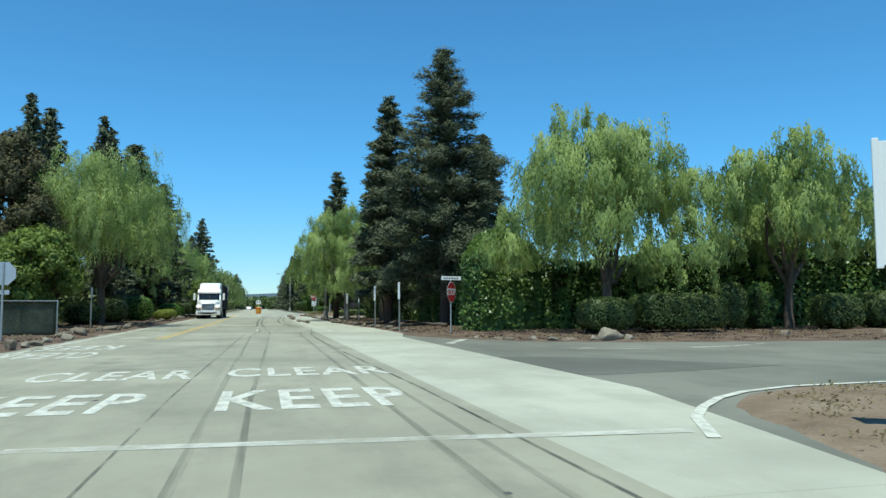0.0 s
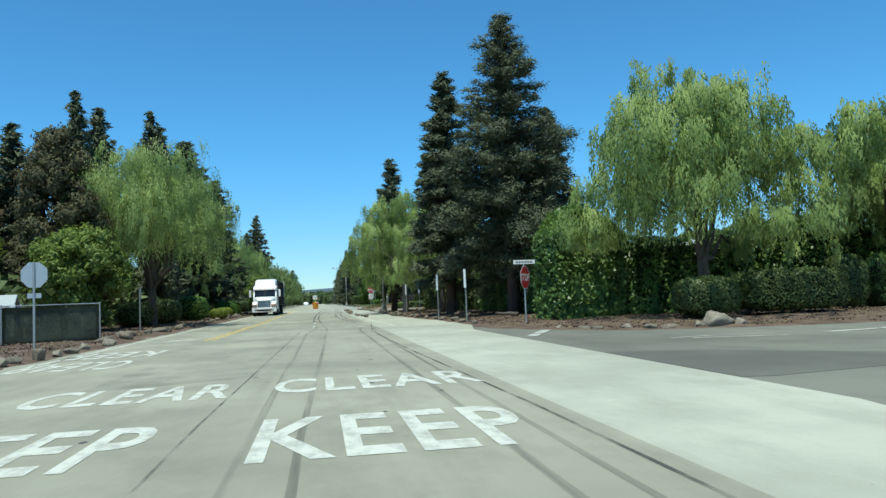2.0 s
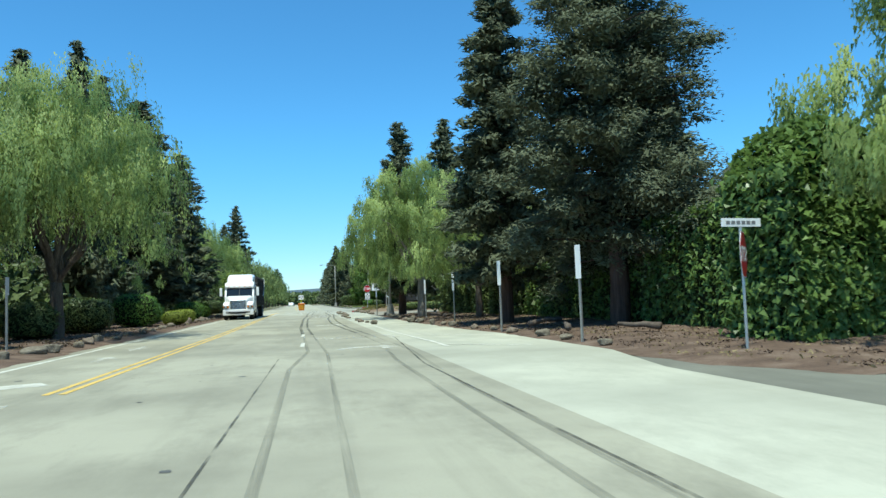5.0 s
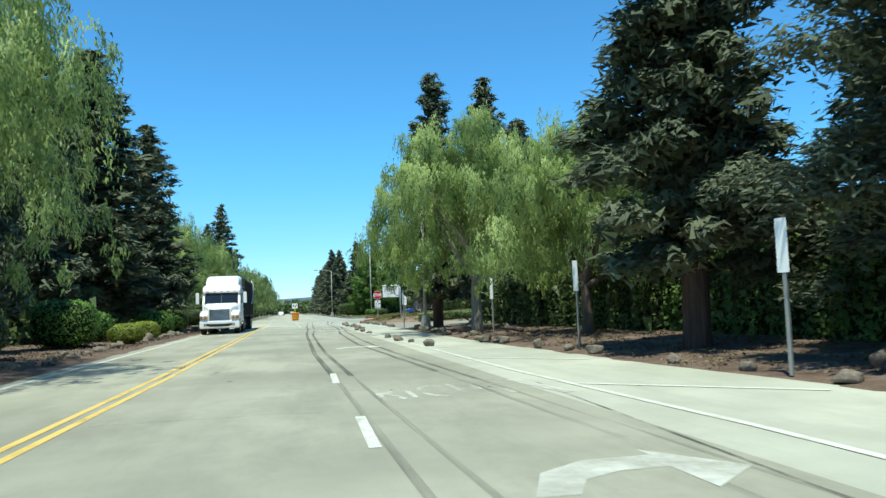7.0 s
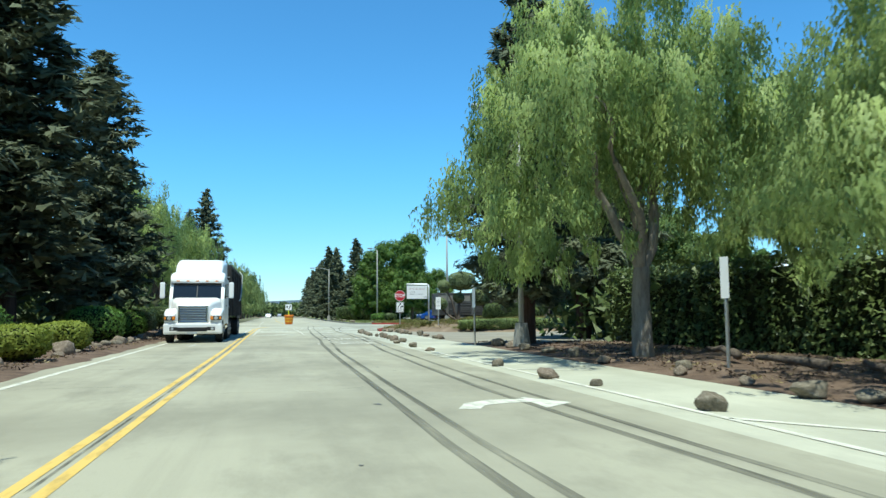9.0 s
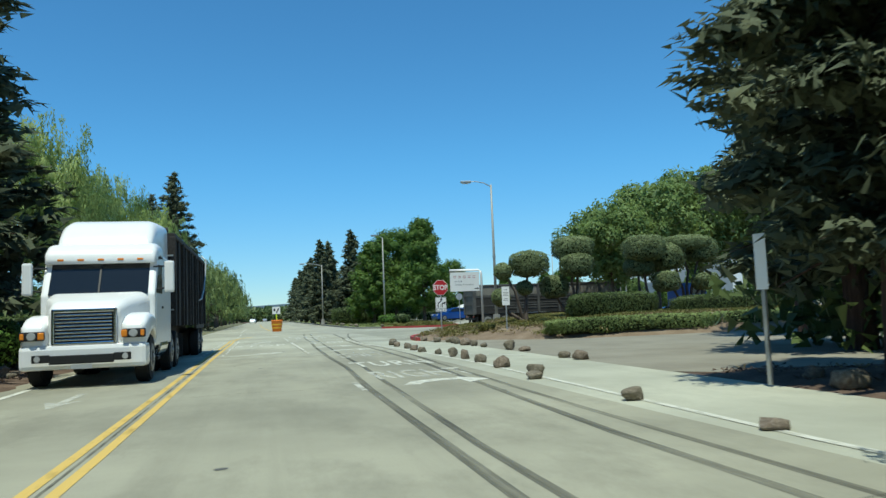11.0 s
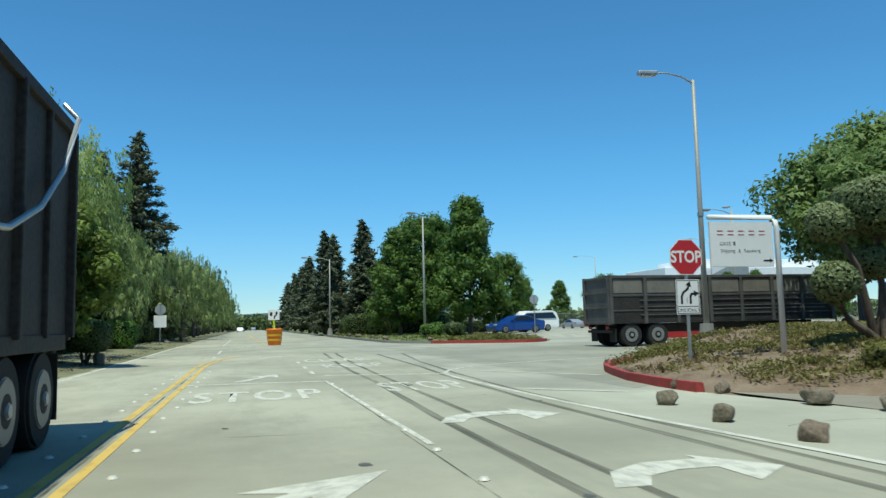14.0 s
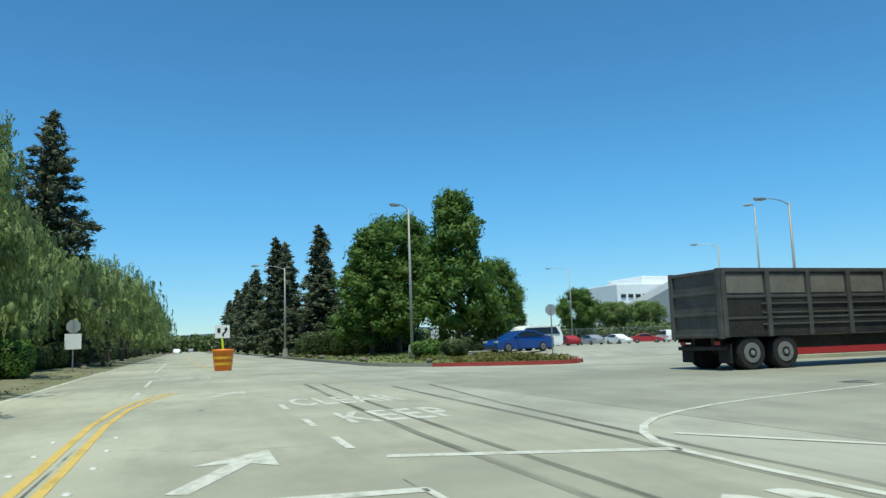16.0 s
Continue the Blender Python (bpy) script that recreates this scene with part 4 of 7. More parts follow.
def broad_tree(rng, H, R, leaves=20000, mat=BROAD, low=0.22, pointed=False, airy=False):
    """A broadleaf tree of dense leaf clumps with an uneven outline, on a forked trunk."""
    bm = bmesh.new()
    fork = (0, 0, H * low)
    branch_mesh(rng, bm, (0, 0, -0.1), fork, 0.020 * H, 0.016 * H, 0.06, 5, 9)
    C, O, cores = [], [], []
    nc = 96
    for k in range(nc):
        f = (k + 0.5) / nc
        h = low + 0.03 + (0.96 - low) * f
        prof = math.sin(math.pi * min(1, (1 - f) * 0.86 + 0.10)) ** 0.75
        if pointed:
            prof = min(1, 0.62 + 2.2 * f) * (1.03 - f) ** 0.62
        a = 2.39996 * k + rng.uniform(-0.5, 0.5)
        rr = R * prof * rng.uniform(0.35, 0.95)
        c = np.array([rr * math.cos(a), rr * math.sin(a), h * H + 0.03 * H * rng.normal() * (1 - f)])
        if k % 3 == 0:
            branch_mesh(rng, bm, (0, 0, H * (low + 0.6 * (h - low) * 0.8)), c, 0.007 * H, 0.02, 0.15, 5, 5)
        s = R * rng.uniform(0.12, 0.25) * (0.6 + 0.4 * prof)
        m = int(leaves / nc * (s / (0.17 * R)) ** 1.4)
        v = unit(rng.normal(size=(m, 3)) + np.array([0, 0, 0.25]))
        ragged = np.where(rng.random((m, 1)) < 0.25, rng.uniform(1.05, 1.5, (m, 1)), rng.uniform(0.75, 1.08, (m, 1)))
        C.append(c + v * s * ragged * np.array([1.1, 1.1, 0.95]))
        O.append(v)
        cores.append((c, np.array([0.76, 0.76, 0.66]) * s))
    C, O = np.concatenate(C), np.concatenate(O)
    k = math.sqrt(20000 / leaves) * min(1, H / 9) ** 0.6
    U, V = scatter_leaves(rng, C, O + np.array([0, 0, 0.5]), 0.27 * k, 0.17 * k, 0.2, 0.6)
    tube(bm, [(0, 0, H * low), (0.05, 0.03, H * 0.8)], [0.015 * H, 0.02], 7, cap=False)
    return bm, leaf_mesh("crown", C, U, V, mat, O + np.array([0, 0, 0.25]), 0.62, () if airy else cores)


def plant_tree(kind, x, y, z, H, R, seed, label, group="", name="tree", turn=0.0, bark=BARK, **more):
    rng = np.random.default_rng(seed)
    bm, crown = kind(rng, H, R, **more)
    t = thing(name, Matrix.Translation((x, y, z)) @ Matrix.Rotation(turn, 4, "Z"), label, "tree", group)
    part("trunk", bm, bark, t, smooth=True)
    c = new("crown", crown)
    c.parent = t
    return t


def again(tree, x, y, z, turn, s=1.0, sz=None):
    """The same kind of tree elsewhere, turned and scaled."""
    t = copy_thing(tree, pose(x, y, z, 0, 0, turn))
    t.scale = (s, s, sz or s)
    return t


PEP = "weeping pepper tree with hanging light green foliage"
RED = "tall dark green redwood with layered boughs"
# east side of the road
plant_tree(redwood_tree, 12.0, 43.0, 0.1, 16.6, 5.0, 11, "tall dark redwood beside the side street corner", "roadside redwoods", "redwood_tree", bark=REDBARK, leaves=155000, low=0.13)
redwood_b = plant_tree(redwood_tree, 9.7, 49.3, 0.1, 15.1, 2.85, 12, "slender dark redwood beside the road", "roadside redwoods", "redwood_tree", bark=REDBARK, leaves=52000, low=0.11)
pepper_a = plant_tree(pepper_tree, 15.6, 29.0, 0.1, 9.7, 5.3, 21, "broad weeping pepper tree at the street corner", "pepper trees", "pepper_tree", leaves=95000, hang=0.27)
pepper_b = plant_tree(pepper_tree, 24.8, 29.6, 0.1, 9.1, 4.9, 22, PEP, "pepper trees", "pepper_tree", leaves=52000, hang=0.42, drop=0.36)
plant_tree(pepper_tree, 8.9, 67.2, 0.1, 10.6, 5.3, 23, "tall weeping pepper tree with a pale thick trunk", "pepper trees", "pepper_tree", leaves=110000, hang=0.3, bark=PALEBARK)
again(pepper_a, 10.6, 58.2, 0.1, 250, 0.84)
again(pepper_b, 34.5, 31, 0.1, 50, 1.0)
again(pepper_b, 14.5, 68, 0.1, 200, 0.9)
again(redwood_b, 8.8, 76.2, 0.1, 40, 0.95, 0.97)
redwood_e = plant_tree(redwood_tree, 13.6, 82.5, 0.1, 16.6, 3.4, 17, RED, "roadside redwoods", "redwood_tree", bark=REDBARK, leaves=24000, low=0.1)
again(redwood_e, 15.4, 58.0, 0.1, 100, 0.81, 0.73)
again(redwood_e, 16.0, 48.5, 0.1, 190, 0.94, 0.77)
plant_tree(redwood_tree, 18.3, 90.4, 0.2, 15.5, 4.0, 13, "tall dark redwood with a bare lower trunk", "roadside redwoods", "redwood_tree", bark=REDBARK, low=0.3, leaves=30000)
# west side
again(redwood_e, -17.5, 75, 0.1, 20, 1.10, 1.18)
again(redwood_e, -14.6, 58.6, 0.1, 200, 0.68, 1.00)
again(redwood_e, -10.6, 63.2, 0.1, 250, 0.72, 0.98)
again(redwood_e, -12.2, 75, 0.1, 60, 0.94, 1.07)
again(redwood_e, -11.5, 83.8, 0.1, 110, 1.55, 1.1)
again(redwood_e, -9.6, 92.0, 0.1, 160, 1.10, 0.93)
plant_tree(broad_tree, -12.2, 47.0, 0.1, 10.9, 3.7, 14, "dense dark brownish-green pine beside the fence", "roadside pines", "pine_tree", bark=REDBARK, mat=CYPRESS, leaves=42000, low=0.05, pointed=True)
plant_tree(pepper_tree, -8.3, 51.5, 0.1, 11.2, 5.5, 24, "large weeping pepper tree over the road edge", "pepper trees", "pepper_tree", leaves=118000, nl=50, full=1.25, hang=0.28, drop=0.36)
lime_a = plant_tree(broad_tree, -17.5, 44, 0.1, 6.5, 3.0, 31, "yellow-green leafy tree behind the fence", "", "broadleaf_tree", mat=LIME, leaves=12000, low=0.12)
plant_tree(broad_tree, -21.5, 54, 0.1, 11.5, 3.6, 32, "reddish brown leafy tree behind the fence", "", "broadleaf_tree", mat=RUSSET, leaves=9000, low=0.12)
plant_tree(broad_tree, -10.0, 43.0, 0.1, 5.0, 2.4, 33, "small bushy tree with light green leaves", "", "broadleaf_tree", mat=YOUNG, leaves=22000, low=0.1)
again(lime_a, -25, 40, 0.1, 70, 1.2)
again(redwood_e, -20, 62, 0.1, 70, 1.02, 0.91)
again(redwood_e, -15.5, 97, 0.1, 30, 1.10, 1.00)

pepper_far = plant_tree(pepper_tree, -11.2, 121.8, 0.1, 11.6, 4.7, 25, PEP, "pepper trees", "pepper_tree", leaves=66000, hang=0.4, nl=44, full=1.25, core=0.25, drop=0.4)
pepper_row = plant_tree(pepper_tree, -8.0, 180, 0.1, 9.8, 4.8, 26, PEP, "pepper trees", "pepper_tree", leaves=23000, hang=0.22, nl=40, full=1.25, core=0.25, mat=FARPEPPER)
redwood_far = plant_tree(redwood_tree, -10.7, 164.5, 0.1, 19.7, 5.2, 15, RED, "far conifers", "redwood_tree", bark=REDBARK, leaves=34000, top=0.76, core=0.4)
again(pepper_far, -11.4, 105, 0.1, 100, 0.95)
plant_tree(broad_tree, -6.9, 117.9, 0.1, 5.0, 2.1, 37, "yellow-green leafy tree beside the clipped hedges", "", "broadleaf_tree", mat=YOUNG, leaves=24000, low=0.2)
again(pepper_row, -10.7, 138.5, 0.1, 200, 1.0, 1.06)
again(redwood_far, -11.6, 152, 0.1, 80, 0.6, 0.76)
again(redwood_far, -14.5, 130, 0.1, 160, 0.7, 0.72)
for k, (x, y, s) in enumerate(((-12.2, 149, 1.0), (-10.6, 160, 0.95), (-9.6, 169, 0.9), (-7.7, 193, 0.97), (-8.2, 208, 1.0), (-8.4, 226, 1.02), (-8.8, 250, 1.0), (-9.0, 275, 1.0), (-9.0, 305, 1.05))):
    again(pepper_row, x, y, 0.1, 67 * k, s)
again(redwood_far, -9.5, 345, 0.1, 60, 0.9, 0.8)
again(redwood_far, -13, 220, 0.1, 60, 0.7, 0.7)
# beyond the gate
spire = plant_tree(redwood_tree, 13.6, 189.5, 0.2, 14.8, 3.6, 16, RED, "far conifers", "redwood_tree", bark=REDBARK, leaves=8000, top=0.84, core=0.45)
for k, (x, y, s, sz) in enumerate(((8.6, 189, 0.85, 0.9), (10.6, 197, 0.9, 0.93), (9.4, 226, 1.0, 0.9), (12.5, 215, 1.0, 0.85), (9.6, 250, 1.1, 0.9), (9.8, 280, 1.1, 0.95), (10, 320, 1.2, 0.95), (17, 205, 1.2, 0.85), (11.8, 178, 0.9, 0.55))):
    again(spire, x, y, 0.1, 83 * k, s, sz)
broad_a = plant_tree(broad_tree, 18.0, 154.5, 0.2, 11.9, 4.2, 34, "tall pointed green broadleaf tree on the lawn", "lawn trees", "broadleaf_tree", leaves=15000, low=0.12, pointed=True)
broad_b = plant_tree(broad_tree, 16.9, 167, 0.2, 11.8, 4.8, 35, "rounded dense green broadleaf tree on the lawn", "lawn trees", "broadleaf_tree", leaves=16000, low=0.14)
again(broad_a, 13.0, 161, 0.2, 120, 0.95, 0.84)
again(broad_b, 22.2, 157.5, 0.2, 70, 0.5, 0.6)
again(broad_b, 21, 182, 0.2, 170, 0.85)
again(broad_b, 59.5, 213, 0.0, 20, 0.82, 0.74)
# on the gate mound and beyond
broad_c = plant_tree(broad_tree, 23.4, 116.0, 0.1, 7.6, 3.9, 36, "spreading olive-green tree behind the topiaries", "mound trees", "broadleaf_tree", mat=OLIVE, leaves=20000, low=0.4, airy=True)
again(broad_c, 71.5, 222, 0.0, 40, 1.0, 0.9)
again(broad_c, 79.5, 224, 0.0, 140, 1.05, 0.92)
again(broad_c, 28.0, 118, 0.1, 100, 1.2, 1.25)
again(broad_c, 32.5, 119.5, 0.1, 210, 1.25, 1.42)
again(broad_c, 37.0, 120.5, 0.1, 310, 1.25, 1.48)
again(broad_c, 41.5, 117, 0.1, 60, 1.2, 1.1)
for k, (x, y, s) in enumerate(((62, 260, 0.9), (75, 200, 0.7), (84, 205, 0.75), (92, 196, 0.7), (70, 150, 0.85), (80, 148, 0.8), (100, 330, 1.2), (130, 340, 1.2))):
    again(broad_a, x, y, 0.0, 45 * k, s)


# ---- shrubs and hedges ----
def shell_points(rng, n, shape, size):
    """Points and outward directions on a rounded box or an ellipsoid."""
    sx, sy, sz = size
    if shape == "ball":
        v = unit(rng.normal(size=(n, 3)))
        return v * np.array([sx, sy, sz]), unit(v / np.array([sx, sy, sz]))
    e = 5.0 if shape == "box" else 3.0
    v = unit(rng.normal(size=(n, 3)))
    k = (np.abs(v) ** e).sum(1) ** (-1 / e)
    p = v * k[:, None]
    d = np.sign(v) * np.abs(p) ** (e - 1)
    return p * np.array([sx, sy, sz]), unit(d / np.array([sx, sy, sz]))


def shrub(name, x, y, z, size, mat, label, category="shrub", shape="soft", leaves=3000, leaf_size=0.11, seed=1, turn=0, group="", wild=0.6, lump=0.08, stems=None):
    """A clipped shrub: an inner mass coloured near black as shade and a skin of small leaves, its outline uneven."""
    rng = np.random.default_rng(seed)
    sx, sy, sz = size[0] / 2, size[1] / 2, size[2] / 2
    base = stems or 0.0
    t = thing(name, pose(x, y, z, 0, 0, turn), label, category, group)
    P, D = shell_points(rng, leaves, shape, (sx, sy, sz))
    lum = np.array([noise.noise(Vector(p * 1.6) + Vector((seed, 0, 0))) for p in P])
    P = P * (1 + lump * lum[:, None] * 1.6) * rng.uniform(0.90, 1.03, (leaves, 1))
    P[:, 2] += sz + base
    keep = P[:, 2] > base * 0.9
    P, D = P[keep], D[keep]
    U, V = scatter_leaves(rng, P, D, leaf_size, leaf_size * 0.55, 0.1, wild)
    c = new("foliage", leaf_mesh("foliage", P, U, V, mat, D, 0.5))
    c.parent = t
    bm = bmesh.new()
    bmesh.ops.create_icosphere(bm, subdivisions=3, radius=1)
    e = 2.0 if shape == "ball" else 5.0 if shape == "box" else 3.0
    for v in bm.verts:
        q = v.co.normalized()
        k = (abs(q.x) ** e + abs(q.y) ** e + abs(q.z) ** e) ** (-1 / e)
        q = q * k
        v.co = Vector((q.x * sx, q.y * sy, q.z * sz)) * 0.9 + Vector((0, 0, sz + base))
    part("shade_core", bm, SHADECORE, t, smooth=True)
    if stems:
        b2 = bmesh.new()
        for k in range(3):
            branch_mesh(rng, b2, (rng.normal() * 0.08, rng.normal() * 0.08, -0.05), (rng.normal() * sx * 0.4, rng.normal() * sy * 0.4, base + sz * 0.5), 0.06, 0.04, 0.2)
        part("stem", b2, BARK, t, smooth=True)
    return t


# corner shrubs below the pepper trees
shrub("clipped_shrub", 14.55, 27.0, 0.06, (2.05, 1.7, 1.3), HEDGE, "rounded block-shaped clipped shrub in the mulch", shape="soft", seed=41, group="corner shrubs", leaves=6500, leaf_size=0.10, lump=0.06, stems=0.16)
shrub("long_hedge", 17.85, 27.4, 0.06, (3.7, 1.9, 1.4), HEDGE, "long flat-topped clipped hedge on bare stems", "hedge", "box", seed=42, group="corner shrubs", leaves=10000, leaf_size=0.10, lump=0.05, stems=0.22)
shrub("tall_shrub", 20.9, 28.4, 0.06, (1.35, 1.3, 1.95), HEDGE, "upright clipped shrub in the mulch", seed=43, group="corner shrubs", leaves=4200, leaf_size=0.11, stems=0.15)
shrub("tall_shrub", 22.8, 29.0, 0.06, (1.3, 1.2, 1.9), IVY, "loose upright leafy shrub in the mulch", seed=47, group="corner shrubs", leaves=2600, leaf_size=0.14, lump=0.3, wild=0.9)
shrub("round_shrub", 25.9, 28.0, 0.06, (2.0, 1.7, 1.5), HEDGE, "dark rounded shrub in the mulch", seed=44, group="corner shrubs", leaves=4000, leaf_size=0.12, stems=0.1)
shrub("round_shrub", 29.4, 28.8, 0.06, (3.0, 2.0, 1.75), HEDGE, "dark rounded shrub in the mulch", seed=45, group="corner shrubs", leaves=4000, leaf_size=0.14)


def ivy(name, x0, y0, x1, y1, tops, thick, mat, label, seed, leaves, size):
    """Ivy over a fence: a rounded bank whose height follows tops, its face broken into hanging cascades; the hollows
    show a core painted dark as shade.
    """
    rng = np.random.default_rng(seed)
    L = math.hypot(x1 - x0, y1 - y0)
    t = thing(name, pose(x0, y0, 0.1, 0, 0, math.degrees(math.atan2(y1 - y0, x1 - x0))), label, "ivy")
    u = rng.random(leaves) * L
    top = np.interp(u / L, [k / (len(tops) - 1) for k in range(len(tops))], tops)
    top = top + 0.22 * np.array([noise.noise((a * 0.9, seed, 0)) + 0.6 * noise.noise((a * 2.3, seed, 3)) for a in u])
    # round the cross-section: up one face, over, down the other
    g = rng.random(leaves)
    e = np.interp(g, [0, 0.42, 0.58, 1], [-0.5 * math.pi * 1.0, -0.35, 0.35, 0.5 * math.pi])
    z = np.where(np.abs(e) < 0.36, 1.0, 1 - ((np.abs(e) - 0.35) / 1.2208)) * top
    half = thick / 2 * np.where(np.abs(e) < 0.36, np.abs(e) / 0.42, 1.0) * (0.9 + 0.1 * np.sin(z))
    w = np.sign(e) * half
    fall = np.array([noise.noise((a * 1.5, b * 0.22, seed + (7 if c > 0 else 0))) + 0.5 * noise.noise((a * 3.4, b * 0.7, seed)) for a, b, c in zip(u, z, e)])
    P = np.stack([u, w + np.sign(e) * 0.30 * fall, z + np.where(np.abs(e) < 0.5, 0.14 * fall, 0) - 0.05 * rng.random(leaves)], 1)
    P += rng.normal(size=P.shape) * np.array([0.05, 0.06, 0.05])
    ends = rng.random(leaves) < min(0.25, 1.6 * thick / L / 2.5)
    m, far = int(ends.sum()), rng.random(int(ends.sum())) < 0.5
    P[ends, 0] = np.where(far, L, 0.0) + rng.normal(size=m) * 0.08 + np.where(far, 1, -1) * 0.25 * fall[ends]
    P[ends, 1] = rng.uniform(-0.5, 0.5, m) * thick
    P[ends, 2] = rng.random(m) * np.where(far, tops[-1], tops[0])
    P_all = P
    keep = (fall > -0.38) | (rng.random(leaves) < 0.4)
    P, e = np.maximum(P[keep], np.array([-9, -9, 0.02])), e[keep]
    tip = np.where(ends, np.sign(P_all[:, 0] - L / 2), 0.0)[keep]
    D = np.stack([0.25 * rng.normal(size=len(P)) + 1.5 * tip, np.sin(e) * (tip == 0), np.cos(e) + 0.25], 1)
    U, V = scatter_leaves(rng, P, unit(D), size, size * 0.8, 0.7, 0.45)
    c = new("foliage", leaf_mesh("foliage", P, U, V, mat, unit(D), 0.35))
    c.parent = t
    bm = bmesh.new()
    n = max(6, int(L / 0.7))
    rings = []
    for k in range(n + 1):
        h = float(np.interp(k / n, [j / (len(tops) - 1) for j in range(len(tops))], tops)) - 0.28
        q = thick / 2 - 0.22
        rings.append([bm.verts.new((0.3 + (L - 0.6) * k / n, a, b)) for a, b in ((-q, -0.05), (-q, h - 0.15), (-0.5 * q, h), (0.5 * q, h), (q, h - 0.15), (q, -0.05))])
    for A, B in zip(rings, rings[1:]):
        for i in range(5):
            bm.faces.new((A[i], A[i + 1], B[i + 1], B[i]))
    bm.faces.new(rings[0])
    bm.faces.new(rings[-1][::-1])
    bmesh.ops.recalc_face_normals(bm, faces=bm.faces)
    part("shade_core", bm, SHADECORE, t, "near-black core painted as the shade inside the ivy")
    return t


# ivy-covered fence behind
ivy("ivy_fence", 10.9, 33.0, 13.6, 33.3, (3.5, 4.45, 4.5, 4.1, 3.5), 2.4, IVY, "tall mass of ivy over a fence corner", 51, 17000, 0.16)
ivy("ivy_fence", 13.4, 33.4, 20.2, 33.2, (3.6, 3.2, 3.1, 3.3, 3.7), 1.7, IVY, "long green fence overgrown with ivy", 52, 17000, 0.16)
ivy("ivy_fence", 20.1, 33.2, 46.0, 32.6, (3.8, 3.95, 3.8, 4.0, 3.9, 4.0), 1.8, IVY, "long green fence overgrown with ivy", 53, 30000, 0.2)
ivy("ivy_fence", 13.0, 34.0, 13.6, 58.0, (3.7, 3.3, 3.4, 3.2, 3.2), 1.6, IVY, "long dark ivy-covered fence under the trees", 54, 26000, 0.15)
ivy("ivy_fence", 13.2, 57.0, 12.4, 75.0, (3.0, 2.6, 2.5, 2.6), 1.6, HEDGE, "long dark ivy-covered fence under the trees", 55, 20000, 0.14)
# west side shrubs
for k, (x, y, w, h, mat, lab) in enumerate(((-8.35, 66.4, 2.5, 1.95, BOX, "large rounded bright green shrub"), (-6.75, 70.2, 1.5, 0.85, LIME, "low yellow-green rounded shrub"), (-9.4, 73.5, 2.6, 1.5, BOX, "rounded green shrub"), (-7.7, 82.9, 2.2, 1.45, BOX, "rounded bright green shrub"), (-8.2, 90.5, 2.6, 1.4, BOX, "rounded bright green shrub"), (-7.0, 75.6, 1.6, 0.9, LIME, "low yellow-green rounded shrub"), (-9.2, 51.5, 2.2, 1.5, HEDGE, "dark rounded shrub"), (-9.0, 58, 2.6, 1.7, HEDGE, "dark rounded shrub"), (-9.0, 98, 2.6, 1.6, HEDGE, "dark rounded shrub"), (-9.4, 134, 3, 1.8, BOX, "rounded green shrub"), (-8.0, 138.4, 1.9, 1.75, BOX, "clipped bright green shrub"), (-9.3, 159, 1.6, 1.8, HEDGE, "dark clipped shrub"))):
    shrub("round_shrub", x, y, 0.14, (w, w * 0.95, h), mat, lab + " in the roadside mulch", seed=60 + k, group="roadside shrubs", leaves=3200, leaf_size=0.12)
for k, (x, y, w, h) in enumerate(((-7.9, 118.4, 1.5, 1.2), (-6.3, 119.9, 1.6, 1.15), (-9.2, 112, 2.4, 1.4), (-9.6, 130, 2.0, 1.3))):
    shrub("clipped_shrub", x, y, 0.12, (w, w, h), HEDGE, "dark clipped boxy shrub on short bare stems", seed=120 + k, shape="soft", group="clipped roadside shrubs", leaves=5200, leaf_size=0.09, lump=0.05, stems=0.36)
for k, (y, L) in enumerate(((106, 12), (129, 14), (146, 16), (164, 18), (186, 22), (212, 26), (245, 34))):
    shrub("clipped_hedge", -10.2, y, 0.12, (2.0, L, 1.6), HEDGE, "long dark clipped hedge along the road", "hedge", "box", 7000, 0.16, 80 + k, 0, "roadside hedges")
shrub("clipped_hedge", 14.5, 170, 0.2, (12, 2.2, 2.2), HEDGE, "dark hedge behind the lawn", "hedge", "box", 6000, 0.18, 90, 12)
shrub("clipped_hedge", 27.5, 174, 0.1, (14, 2.0, 1.4), HEDGE, "low hedge beside the parking lot", "hedge", "box", 5000, 0.18, 91, 20)


